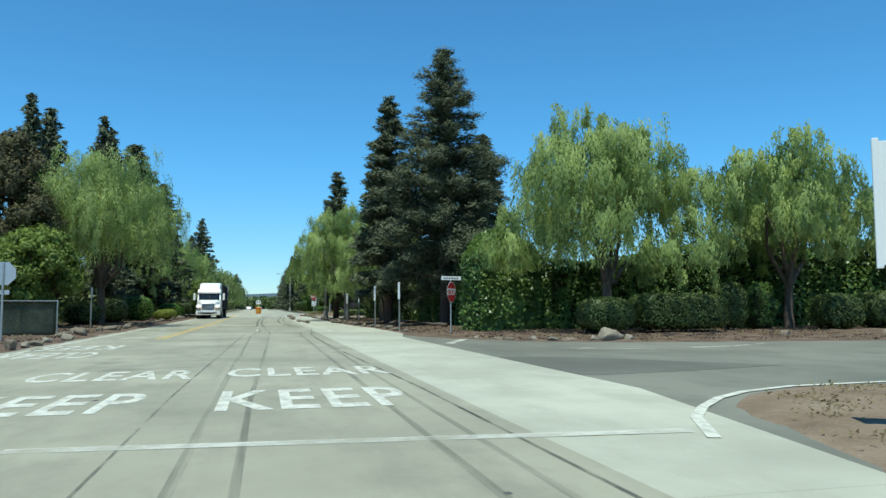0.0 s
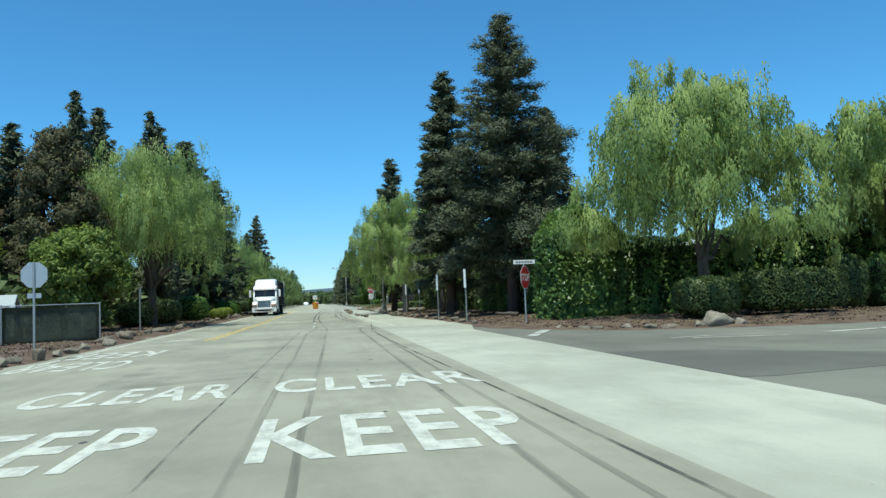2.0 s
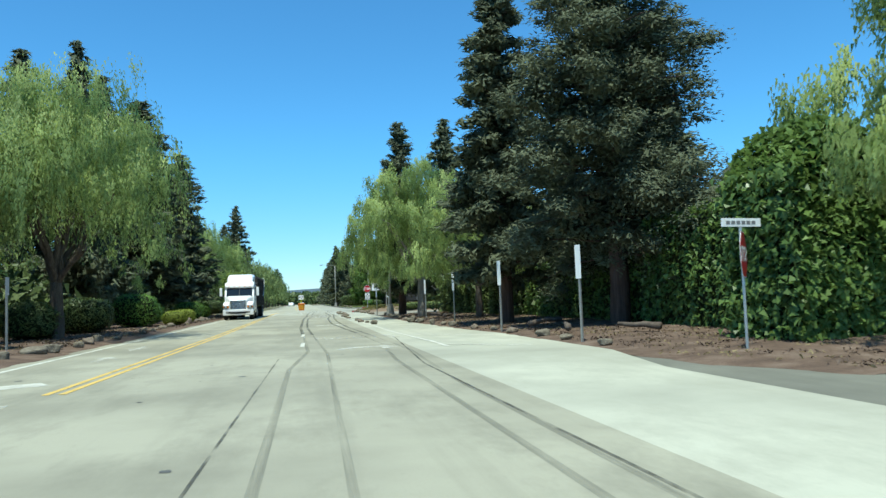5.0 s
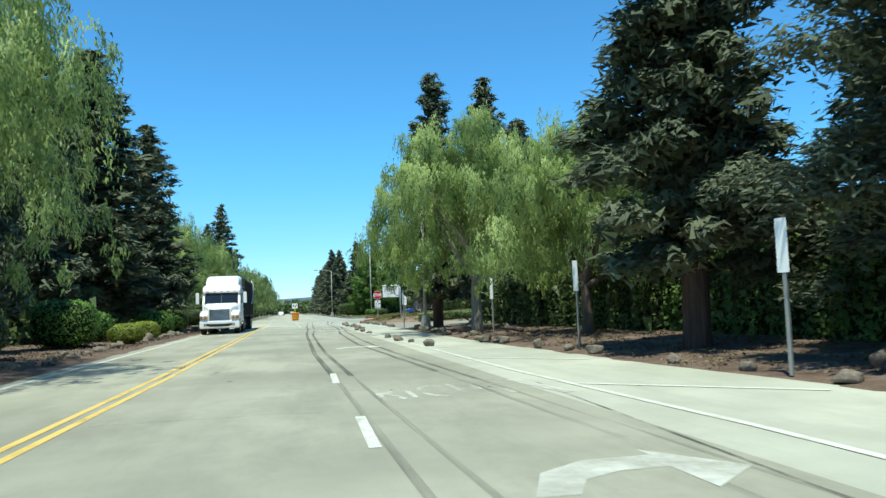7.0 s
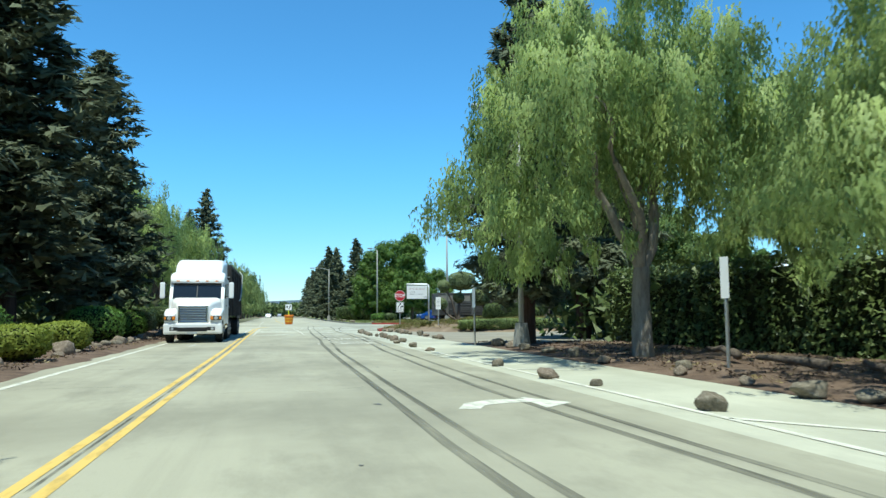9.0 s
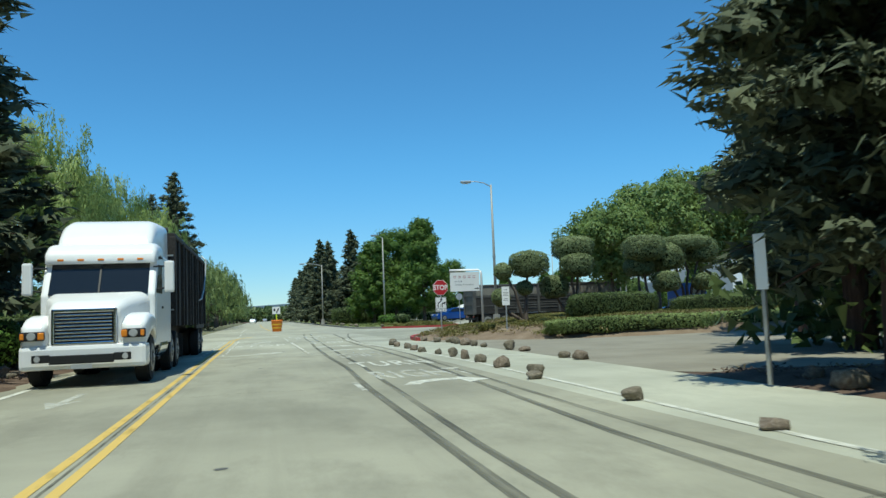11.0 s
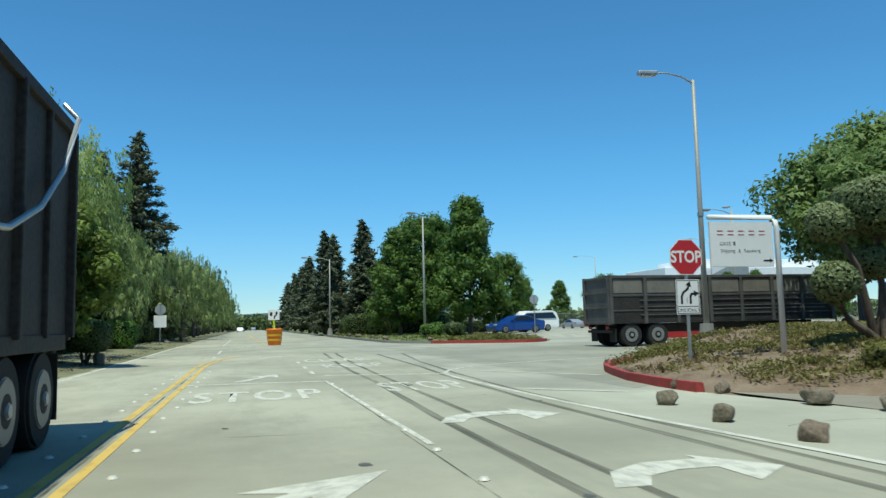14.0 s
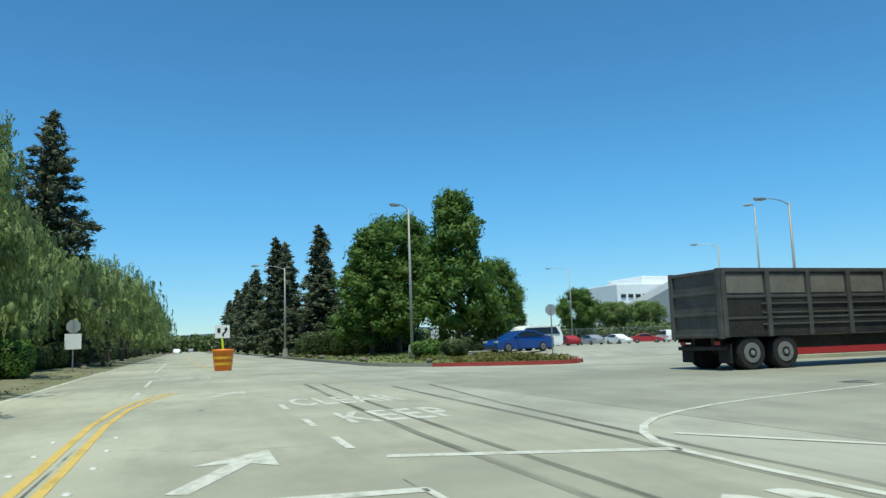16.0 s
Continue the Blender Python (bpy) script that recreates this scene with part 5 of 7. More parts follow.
# topiaries on the mound
def topiary(x, y, z, heads, seed, label):
    t = thing("topiary", pose(x, y, z), label, "topiary", "cloud-pruned topiaries")
    rng = np.random.default_rng(seed)
    b2 = bmesh.new()
    for k, (dx, dy, dz, w, h) in enumerate(heads):
        branch_mesh(rng, b2, (0.1 * rng.normal(), 0.1 * rng.normal(), -0.1), (dx, dy, dz), 0.10, 0.05, 0.16, 6, 6)
        n = int(1500 * w * w) + 500
        P, D = shell_points(rng, n, "soft" if w > 1.1 else "ball", (w / 2, w / 2, h / 2))
        lum = np.array([noise.noise(Vector(p * 2) + Vector((k, seed, 0))) for p in P])
        P = P * (1 + 0.10 * lum[:, None]) * rng.uniform(0.9, 1.03, (n, 1)) + np.array([dx, dy, dz])
        U, V = scatter_leaves(rng, P, D, 0.10, 0.055, 0.0, 0.6)
        c = new("leaf_ball", leaf_mesh("leaf_ball", P, U, V, TOPIARY, D, 0.5))
        c.parent = t
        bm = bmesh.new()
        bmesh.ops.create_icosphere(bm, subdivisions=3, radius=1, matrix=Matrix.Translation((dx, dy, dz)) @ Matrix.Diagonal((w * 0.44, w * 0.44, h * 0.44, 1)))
        # ball inside the leaves, its near-black colour painted as their shade
        o = part("shade_core", bm, SHADECORE, c, smooth=True)
    part("stem", b2, BARK, t, smooth=True)
    return t


topiary(12.6, 104.0, 0.62, [(-1.0, 0, 2.58, 0.92, 0.88), (0.4, 0, 2.95, 1.9, 1.3), (-1.3, -0.4, 1.25, 0.95, 0.88), (0.13, 0, 1.72, 0.84, 0.76)], 1, "cloud-pruned topiary with round leaf heads")
topiary(15.3, 103.9, 0.75, [(0.25, 0.3, 3.6, 2.0, 1.2), (0.05, -0.5, 2.65, 1.6, 1.15), (-0.8, 0.5, 1.62, 1.4, 1.15)], 2, "cloud-pruned topiary with stacked heads")
topiary(19.4, 104.0, 0.85, [(0.1, 0, 3.4, 2.05, 1.4), (0.0, 0.4, 2.45, 1.5, 1.0)], 3, "cloud-pruned topiary with two round heads")
topiary(21.9, 104.0, 0.85, [(0.3, 0.3, 3.65, 2.4, 0.85), (-0.95, 0, 2.95, 1.55, 1.4), (1.0, 0, 3.25, 1.55, 1.3), (-1.45, -0.5, 1.6, 1.3, 1.05), (0.9, -0.4, 1.55, 1.3, 0.9)], 4, "cloud-pruned topiary with many round leaf heads")
topiary(26.6, 102.5, 0.85, [(0, 0, 2.6, 2.0, 1.2), (1.2, 0.5, 3.2, 1.6, 1.0)], 5, "cloud-pruned topiary with round leaf heads")
shrub("clipped_hedge", 16.1, 101.1, 0.68, (4.4, 1.5, 1.22), HEDGE, "boxy clipped hedge on the mound", "hedge", "box", 12000, 0.085, 101, 0, lump=0.04)
shrub("clipped_hedge", 22.5, 100.2, 0.55, (7, 1.6, 1.1), HEDGE, "boxy clipped hedge on the mound", "hedge", "box", 10000, 0.09, 102, -4, lump=0.04)
shrub("low_hedge", 15.0, 96.75, 0.16, (7.4, 1.6, 0.66), LOWHEDGE, "low bright green hedge at the mound's foot", "hedge", "box", 12000, 0.10, 103, -4, wild=0.9, lump=0.12)
shrub("low_hedge", 22.1, 96.2, 0.2, (7.0, 1.6, 0.66), LOWHEDGE, "low bright green hedge at the mound's foot", "hedge", "box", 9000, 0.11, 104, -7, wild=0.9, lump=0.12)

# ---- vehicles ----
def wheel(parent, x, y, r, w, name="wheel", rim=RIM):
    """A wheel with its axle along x: tyre with a rounded shoulder, dished rim, hub."""
    s = 1 if x > 0 else -1
    bm = bmesh.new()
    disc(bm, (0, 0, 0), "x", r, w, 28, 0.035)
    t = part("wheel", bm, TYRE, parent, smooth=False)
    t.matrix_basis = Matrix.Translation((x, y, r))
    b2 = bmesh.new()
    disc(b2, (s * w * 0.47, 0, 0), "x", r * 0.60, 0.06, 24, 0.015)
    part("rim", b2, rim, t)
    b3 = bmesh.new()
    disc(b3, (s * w * 0.5, 0, 0), "x", r * 0.33, 0.05, 20, 0.012)
    part("hub_recess", b3, DARKSTEEL, t)
    b4 = bmesh.new()
    disc(b4, (s * w * 0.54, 0, 0), "x", r * 0.15, 0.09, 14, 0.015)
    part("hub", b4, GALV if r > 0.4 else rim, t)
    return t


def dump_trailer(t, front, rear, width, floor, top, mat, dark, tail=True, rails=True):
    """A steel end-dump box: sloped front, ribbed sides, top rail, tailgate, tandem axles, mudflaps."""
    w = width / 2
    th = 0.06
    part("floor_plate", blocks(((-w + th, front + th, floor), (w - th, rear, floor + 0.08))), mat, t)
    part("front_wall", blocks(((-w + th, front, floor), (w - th, front + th, top)), bevel=0.01), mat, t)
    for s in (-1, 1):
        part("side_wall", blocks(((s * (w - th / 2) - th / 2, front, floor), (s * (w - th / 2) + th / 2, rear, top)), bevel=0.01), mat, t)
    L = rear - front
    for s in (-1, 1):
        rail = blocks(((s * w - 0.07, front - 0.03, top - 0.13), (s * w + 0.07, rear + 0.03, top)), bevel=0.02)
        part("top_rail", rail, mat, t)
        if rails:
            part("middle_rail", blocks(((s * w - 0.05, front, floor + (top - floor) * 0.56), (s * w + 0.05, rear, floor + (top - floor) * 0.56 + 0.09)), bevel=0.015), mat, t)
        if rails:
            part("lower_rail", blocks(((s * w - 0.05, front + 0.4, floor + (top - floor) * 0.25), (s * w + 0.05, rear, floor + (top - floor) * 0.25 + 0.07)), bevel=0.015), mat, t)
        n = 7 if rails else 10
        for k in range(n + 1):
            y = front + L * k / n
            d = (0.075 if k % 2 else 0.11) * (1 if rails else 0.8)
            q = 0.08 if rails else 0.05
            part("side_rib", blocks(((s * w - d, y - q, floor - 0.02), (s * w + d, y + q, top - 0.1)), bevel=0.02), mat, t)
    part("frame_rail", blocks(((-0.55, front + 0.6, floor - 0.42), (-0.40, rear - 0.1, floor - 0.02))), dark, t)
    part("frame_rail", blocks(((0.40, front + 0.6, floor - 0.42), (0.55, rear - 0.1, floor - 0.02))), dark, t)
    part("side_skirt", blocks(((w - 0.06, rear - 3.6, floor - 0.16), (w + 0.02, rear - 0.1, floor + 0.02)), bevel=0.015), dark, t)
    if tail:
        g = part("tailgate", blocks(((-w, rear, floor - 0.02), (w, rear + 0.07, top - 0.02)), bevel=0.015), mat, t)
        for k in range(4):
            z = floor + (top - floor) * (0.03 + 0.31 * k)
            part("gate_bar", blocks(((-w - 0.02, rear + 0.05, z - 0.05), (w + 0.02, rear + 0.13, z + 0.05)), bevel=0.015), mat, g)
        for x in (-w + 0.07, w - 0.07):
            part("gate_post", blocks(((x - 0.09, rear + 0.04, floor - 0.05), (x + 0.09, rear + 0.15, top)), bevel=0.015), mat, g)
    for y in (rear - 0.95, rear - 2.25):
        part("axle", tube(bmesh.new(), [(-w + 0.1, y, 0.52), (w - 0.1, y, 0.52)], 0.08, 8), dark, t)
        for s in (-1, 1):
            wheel(t, s * (w - 0.17), y, 0.52, 0.30)
            wheel(t, s * (w - 0.50), y, 0.52, 0.28)
    for s in (-1, 1):
        part("mudflap", blocks(((s * (w - 0.34) - 0.3, rear - 0.22, 0.22), (s * (w - 0.34) + 0.3, rear - 0.19, floor - 0.2))), TYRE, t)
    part("rear_bumper", blocks(((-w + 0.1, rear - 0.1, 0.62), (w - 0.1, rear, 0.74)), bevel=0.01), dark, t)
    for s in (-1, 1):
        part("tail_lamp", blocks(((s * (w - 0.4) - 0.12, rear, 0.78), (s * (w - 0.4) + 0.12, rear + 0.04, 0.9)), bevel=0.01), REDPAINT, t)


def loft(bm, sections, round_=5):
    """A body through rounded cross sections (y, half width, low z, high z, corner)."""
    rings = []
    for y, hw, z0, z1, r in sections:
        r = min(r, hw * 0.9, (z1 - z0) * 0.48)
        ring = []
        for cx, cz, a0 in ((hw - r, z1 - r, 0), (-hw + r, z1 - r, 90), (-hw + r * 0.4, z0 + r * 0.4, 180), (hw - r * 0.4, z0 + r * 0.4, 270)):
            q = r if a0 < 180 else r * 0.4
            for k in range(round_ + 1):
                a = radians(a0 + 90 * k / round_)
                ring.append(bm.verts.new((cx + q * math.cos(a), y, cz + q * math.sin(a))))
        rings.append(ring)
    n = len(rings[0])
    for a, c in zip(rings, rings[1:]):
        for k in range(n):
            bm.faces.new((a[k], a[(k + 1) % n], c[(k + 1) % n], c[k]))
    bm.faces.new(rings[0])
    bm.faces.new(rings[-1][::-1])
    bmesh.ops.recalc_face_normals(bm, faces=bm.faces)
    return bm


def semi_truck(x, y, paint, label):
    """A bonneted road tractor with a sleeper and roof fairing; its nose at the origin, its tail towards +y."""
    t = thing("semi_truck", pose(x, y, 0), label, "truck")
    w = 1.22
    bm = bmesh.new()
    loft(bm, [(0.26, 0.66, 0.86, 1.60, 0.10), (0.34, 0.72, 0.84, 1.70, 0.14), (0.8, 0.80, 0.82, 1.82, 0.18), (1.3, 0.96, 0.80, 1.93, 0.22), (1.72, 1.12, 0.80, 2.02, 0.24), (1.95, 1.16, 0.80, 2.04, 0.24)])
    part("bonnet", bm, paint, t, smooth=True)
    for s in (-1, 1):
        b2 = bmesh.new()
        loft(b2, [(0.16, 0.18, 0.92, 1.22, 0.07), (0.24, 0.24, 0.82, 1.33, 0.10), (0.55, 0.27, 0.98, 1.47, 0.13), (0.9, 0.28, 1.12, 1.52, 0.13), (1.3, 0.28, 1.12, 1.50, 0.13), (1.62, 0.27, 0.98, 1.40, 0.12), (1.86, 0.24, 0.72, 1.24, 0.10)])
        bmesh.ops.translate(b2, verts=b2.verts, vec=(s * 0.97, 0, 0))
        f = part("fender", b2, paint, t, smooth=True)
        lamp = part("headlight_housing", blocks(((s * 0.98 - 0.24, 0.10, 0.99), (s * 0.98 + 0.24, 0.22, 1.18)), bevel=0.04), BLACK, t, "dark headlight housing")
        part("headlight", disc(bmesh.new(), (s * 0.98, 0.095, 1.085), "y", 0.085, 0.05, 18, 0.012), LENS, lamp)
        part("turn_signal", blocks(((s * 0.80 - 0.06, 0.07, 1.01), (s * 0.80 + 0.06, 0.14, 1.16)), bevel=0.025), AMBER, lamp, "amber turn signal")
        part("side_marker", blocks(((s * 1.16 - 0.04, 0.09, 1.02), (s * 1.16 + 0.04, 0.16, 1.15)), bevel=0.02), AMBER, lamp, "amber side marker")
        part("fog_light", disc(bmesh.new(), (s * 0.84, 0.0, 0.62), "y", 0.07, 0.06, 14, 0.01), LENS, t)
        part("fog_light_recess", blocks(((s * 0.78 - 0.17, -0.02, 0.54), (s * 0.78 + 0.17, 0.04, 0.70)), bevel=0.02), BLACK, t)
    g = part("grille", blocks(((-0.58, 0.20, 0.92), (0.58, 0.34, 1.58)), bevel=0.05), BLACK, t, "chrome-slatted grille")
    for k in range(8):
        z = 0.97 + 0.073 * k
        part("grille_bar", blocks(((-0.55, 0.16, z), (0.55, 0.22, z + 0.036)), bevel=0.01), CHROME, g)
    part("grille_surround", blocks(((-0.63, 0.18, 1.55), (0.63, 0.32, 1.63)), ((-0.63, 0.18, 0.88), (0.63, 0.32, 0.94)), ((-0.63, 0.18, 0.88), (-0.565, 0.32, 1.63)), ((0.565, 0.18, 0.88), (0.63, 0.32, 1.63)), bevel=0.02), CHROME, g)
    bb = bmesh.new()
    box(bb, (-1.24, -0.02, 0.38), (1.24, 0.5, 0.88), 0.09, lambda v: (v.x, v.y + 0.28 * max(0, abs(v.x) - 0.7), v.z))
    bump = part("bumper", bb, paint, t)
    part("bumper_grille", blocks(((-0.62, -0.035, 0.50), (0.62, 0.02, 0.68)), bevel=0.02), BLACK, bump)
    part("number_plate", blocks(((-0.2, -0.045, 0.40), (0.2, -0.02, 0.49))), SIGNBACK, bump)
    # cab and sleeper
    c = bmesh.new()
    profile(c, [(1.66, 0.75), (1.66, 1.95), (2.14, 2.86), (2.4, 2.95), (4.75, 2.95), (4.75, 0.75)], -w, w, 0.06)
    part("cab", c, paint, t)
    d = bmesh.new()
    loft(d, [(2.36, 1.02, 2.95, 3.12, 0.08), (2.6, 1.06, 2.92, 3.42, 0.16), (2.95, 1.08, 2.92, 3.72, 0.24), (3.4, 1.10, 2.92, 3.86, 0.28), (4.1, 1.12, 2.92, 3.90, 0.26), (4.74, 1.14, 2.92, 3.90, 0.22)])
    part("roof_fairing", d, paint, t, smooth=True)
    e = bmesh.new()
    loft(e, [(1.90, 1.16, 2.70, 2.82, 0.05), (1.96, 1.20, 2.69, 2.98, 0.10), (2.2, 1.22, 2.72, 3.16, 0.16), (2.6, 1.22, 2.75, 3.22, 0.18), (3.1, 1.22, 2.80, 3.20, 0.16)])
    v = part("sun_visor", e, paint, t, smooth=True)
    for k in range(5):
        part("marker_lamp", blocks(((-0.86 + 0.43 * k - 0.07, 1.885, 2.76), (-0.86 + 0.43 * k + 0.07, 1.96, 2.81)), bevel=0.015), AMBER, v)
    ws = bmesh.new()
    box(ws, (-1.06, 0, 0), (1.06, 0.03, 0.88), 0.01)
    o = part("windscreen", ws, GLASS, t)
    o.matrix_basis = Matrix.Translation((0, 1.64, 1.97)) @ Matrix.Rotation(radians(-29), 4, "X")
    part("window_post", blocks(((-0.02, -0.02, 0), (0.02, 0.0, 0.88))), BLACK, o)
    for s in (-1, 1):
        sw = bmesh.new()
        profile(sw, [(1.85, 1.98), (2.25, 2.66), (2.85, 2.68), (2.85, 1.98)], s * (w - 0.02), s * (w + 0.012))
        part("side_window", sw, GLASS, t)
        door = part("door", blocks(((s * w - 0.012, 1.80, 0.86), (s * w + 0.012, 2.98, 1.93)), bevel=0.008), paint, t)
        part("door_handle", blocks(((s * w - 0.03, 2.72, 1.62), (s * w + 0.035, 2.9, 1.68))), BLACK, door)
        mirror = part("mirror", blocks(((s * 1.52 - 0.11, 1.72, 1.98), (s * 1.52 + 0.11, 1.86, 2.72)), bevel=0.05), paint, t)
        part("mirror_arm", tube(bmesh.new(), [(s * 1.15, 1.9, 2.05), (s * 1.5, 1.8, 2.1)], 0.02, 6), BLACK, mirror)
        part("mirror_arm", tube(bmesh.new(), [(s * 1.15, 1.95, 2.6), (s * 1.5, 1.8, 2.6)], 0.02, 6), BLACK, mirror)
        part("sleeper_window", blocks(((s * w - 0.02, 3.5, 2.05), (s * w + 0.015, 3.72, 2.72)), bevel=0.01), GLASS, t)
        part("fuel_tank", disc(bmesh.new(), (s * 0.92, 3.2, 0.72), "y", 0.31, 1.5, 20, 0.03), CHROME, t, "polished fuel tank")
        part("step", blocks(((s * 1.05 - 0.18, 2.0, 0.42), (s * 1.05 + 0.18, 2.4, 0.5)), bevel=0.01), DARKSTEEL, t)
        part("mudflap", blocks(((s * 0.98 - 0.3, 7.05, 0.25), (s * 0.98 + 0.3, 7.08, 0.95))), TYRE, t)
        wheel(t, s * 1.06, 1.12, 0.52, 0.30)
        for y2 in (4.95, 6.25):
            wheel(t, s * 1.06, y2, 0.52, 0.28)
            wheel(t, s * 0.74, y2, 0.52, 0.28)
    part("chassis", blocks(((-0.5, 0.6, 0.62), (-0.36, 7.2, 0.92)), ((0.36, 0.6, 0.62), (0.5, 7.2, 0.92))), DARKSTEEL, t)
    part("front_axle", tube(bmesh.new(), [(-1.0, 1.12, 0.52), (1.0, 1.12, 0.52)], 0.07, 8), DARKSTEEL, t)
    part("exhaust_stack", tube(bmesh.new(), [(1.0, 4.9, 0.9), (1.0, 4.9, 3.2)], 0.07, 10), CHROME, t)
    part("fifth_wheel", blocks(((-0.5, 5.0, 0.95), (0.5, 6.1, 1.08)), bevel=0.03), DARKSTEEL, t)
    return t


truck = semi_truck(-3.95, 84.0, TRUCKWHITE, "white bonneted semi truck stopped in the oncoming lane")
box_trailer = thing("dump_trailer", pose(-3.95, 84.0, 0), "dark grimy steel dump trailer behind the white truck", "trailer", "dump trailers")
dump_trailer(box_trailer, 5.2, 16.1, 2.46, 1.18, 3.75, DARKSTEEL, DARKSTEEL, rails=False)
part("tarp_bar", tube(bmesh.new(), [(1.36, 12.4, 2.05), (1.38, 13.2, 2.12), (1.38, 14.2, 2.45), (1.38, 15.1, 3.0), (1.38, 15.8, 3.75), (1.2, 15.9, 3.95)], 0.032, 8), GALV, box_trailer, "bare tarp arm")
part("tarp_roll", tube(bmesh.new(), [(-1.1, 5.3, 3.85), (1.1, 5.3, 3.85)], 0.07, 8), DARKSTEEL, box_trailer)
for k in range(4):
    part("ladder_rung", blocks(((0.95, 5.12, 1.6 + 0.5 * k), (1.25, 5.18, 1.64 + 0.5 * k))), GALV, box_trailer)

gate_trailer = thing("dump_trailer", pose(26.75, 122.4, 0, 0, 0, 91), "grey weathered steel dump trailer turning into the gate", "trailer", "dump trailers")
dump_trailer(gate_trailer, 0.4, 12.0, 2.5, 1.02, 3.15, STEEL, DARKSTEEL)
part("tarp_arm", tube(bmesh.new(), [(1.33, 6.6, 1.9), (1.36, 5.2, 2.6), (1.33, 2.6, 3.0), (1.33, 1.0, 3.05)], 0.035, 8), GALV, gate_trailer, "bare curved tarp arm")
for k in range(7):
    y0, y1 = 0.4 + 11.6 * k / 7 + 0.1, 0.4 + 11.6 * (k + 1) / 7 - 0.1
    for s in (-1, 1):
        part("lower_panel", blocks(((s * 1.265 - 0.012, y0, 1.06), (s * 1.265 + 0.012, y1, 2.18)), bevel=0.006), DARKSTEEL, gate_trailer, "darker grimy lower panel")
        part("upper_panel", blocks(((s * 1.262 - 0.012, y0 + 0.03, 2.36), (s * 1.262 + 0.012, y1 - 0.03, 2.96)), bevel=0.01), DUSTSTEEL, gate_trailer, "dusty bulged upper panel")
for s in (-1, 1):
    for z in (1.36, 1.72, 2.0):
        part("side_rail", blocks(((s * 1.29 - 0.03, 0.5, z), (s * 1.29 + 0.03, 10.6, z + 0.05)), bevel=0.01), STEEL, gate_trailer)
part("sill_plate", blocks(((1.24, 8.4, 0.98), (1.30, 11.9, 1.22)), bevel=0.01), GALV, gate_trailer, "scuffed bare steel sill")
blue_truck = thing("truck_tractor", pose(31.35, 122.2, 0, 0, 0, 91), "blue truck tractor in front of the grey trailer", "truck")
cb = bmesh.new()
profile(cb, [(-4.3, 0.8), (-4.2, 1.6), (-2.6, 1.85), (-2.1, 2.8), (-0.4, 2.85), (-0.4, 0.8)], -1.2, 1.2, 0.06)
part("cab", cb, BLUEPLASTIC, blue_truck)
for s in (-1, 1):
    sw = bmesh.new()
    profile(sw, [(-2.4, 1.95), (-2.0, 2.6), (-1.2, 2.62), (-1.2, 1.95)], s * 1.19, s * 1.215)
    part("side_window", sw, GLASS, blue_truck)
    part("fuel_tank", disc(bmesh.new(), (s * 0.95, -0.3, 0.7), "y", 0.3, 1.2, 18, 0.03), CHROME, blue_truck)
    for y2 in (-3.3, 0.9, 2.2):
        wheel(blue_truck, s * 1.05, y2, 0.52, 0.3)
part("chassis", blocks(((-0.5, -4.0, 0.6), (-0.36, 3.0, 0.9)), ((0.36, -4.0, 0.6), (0.5, 3.0, 0.9))), DARKSTEEL, blue_truck)


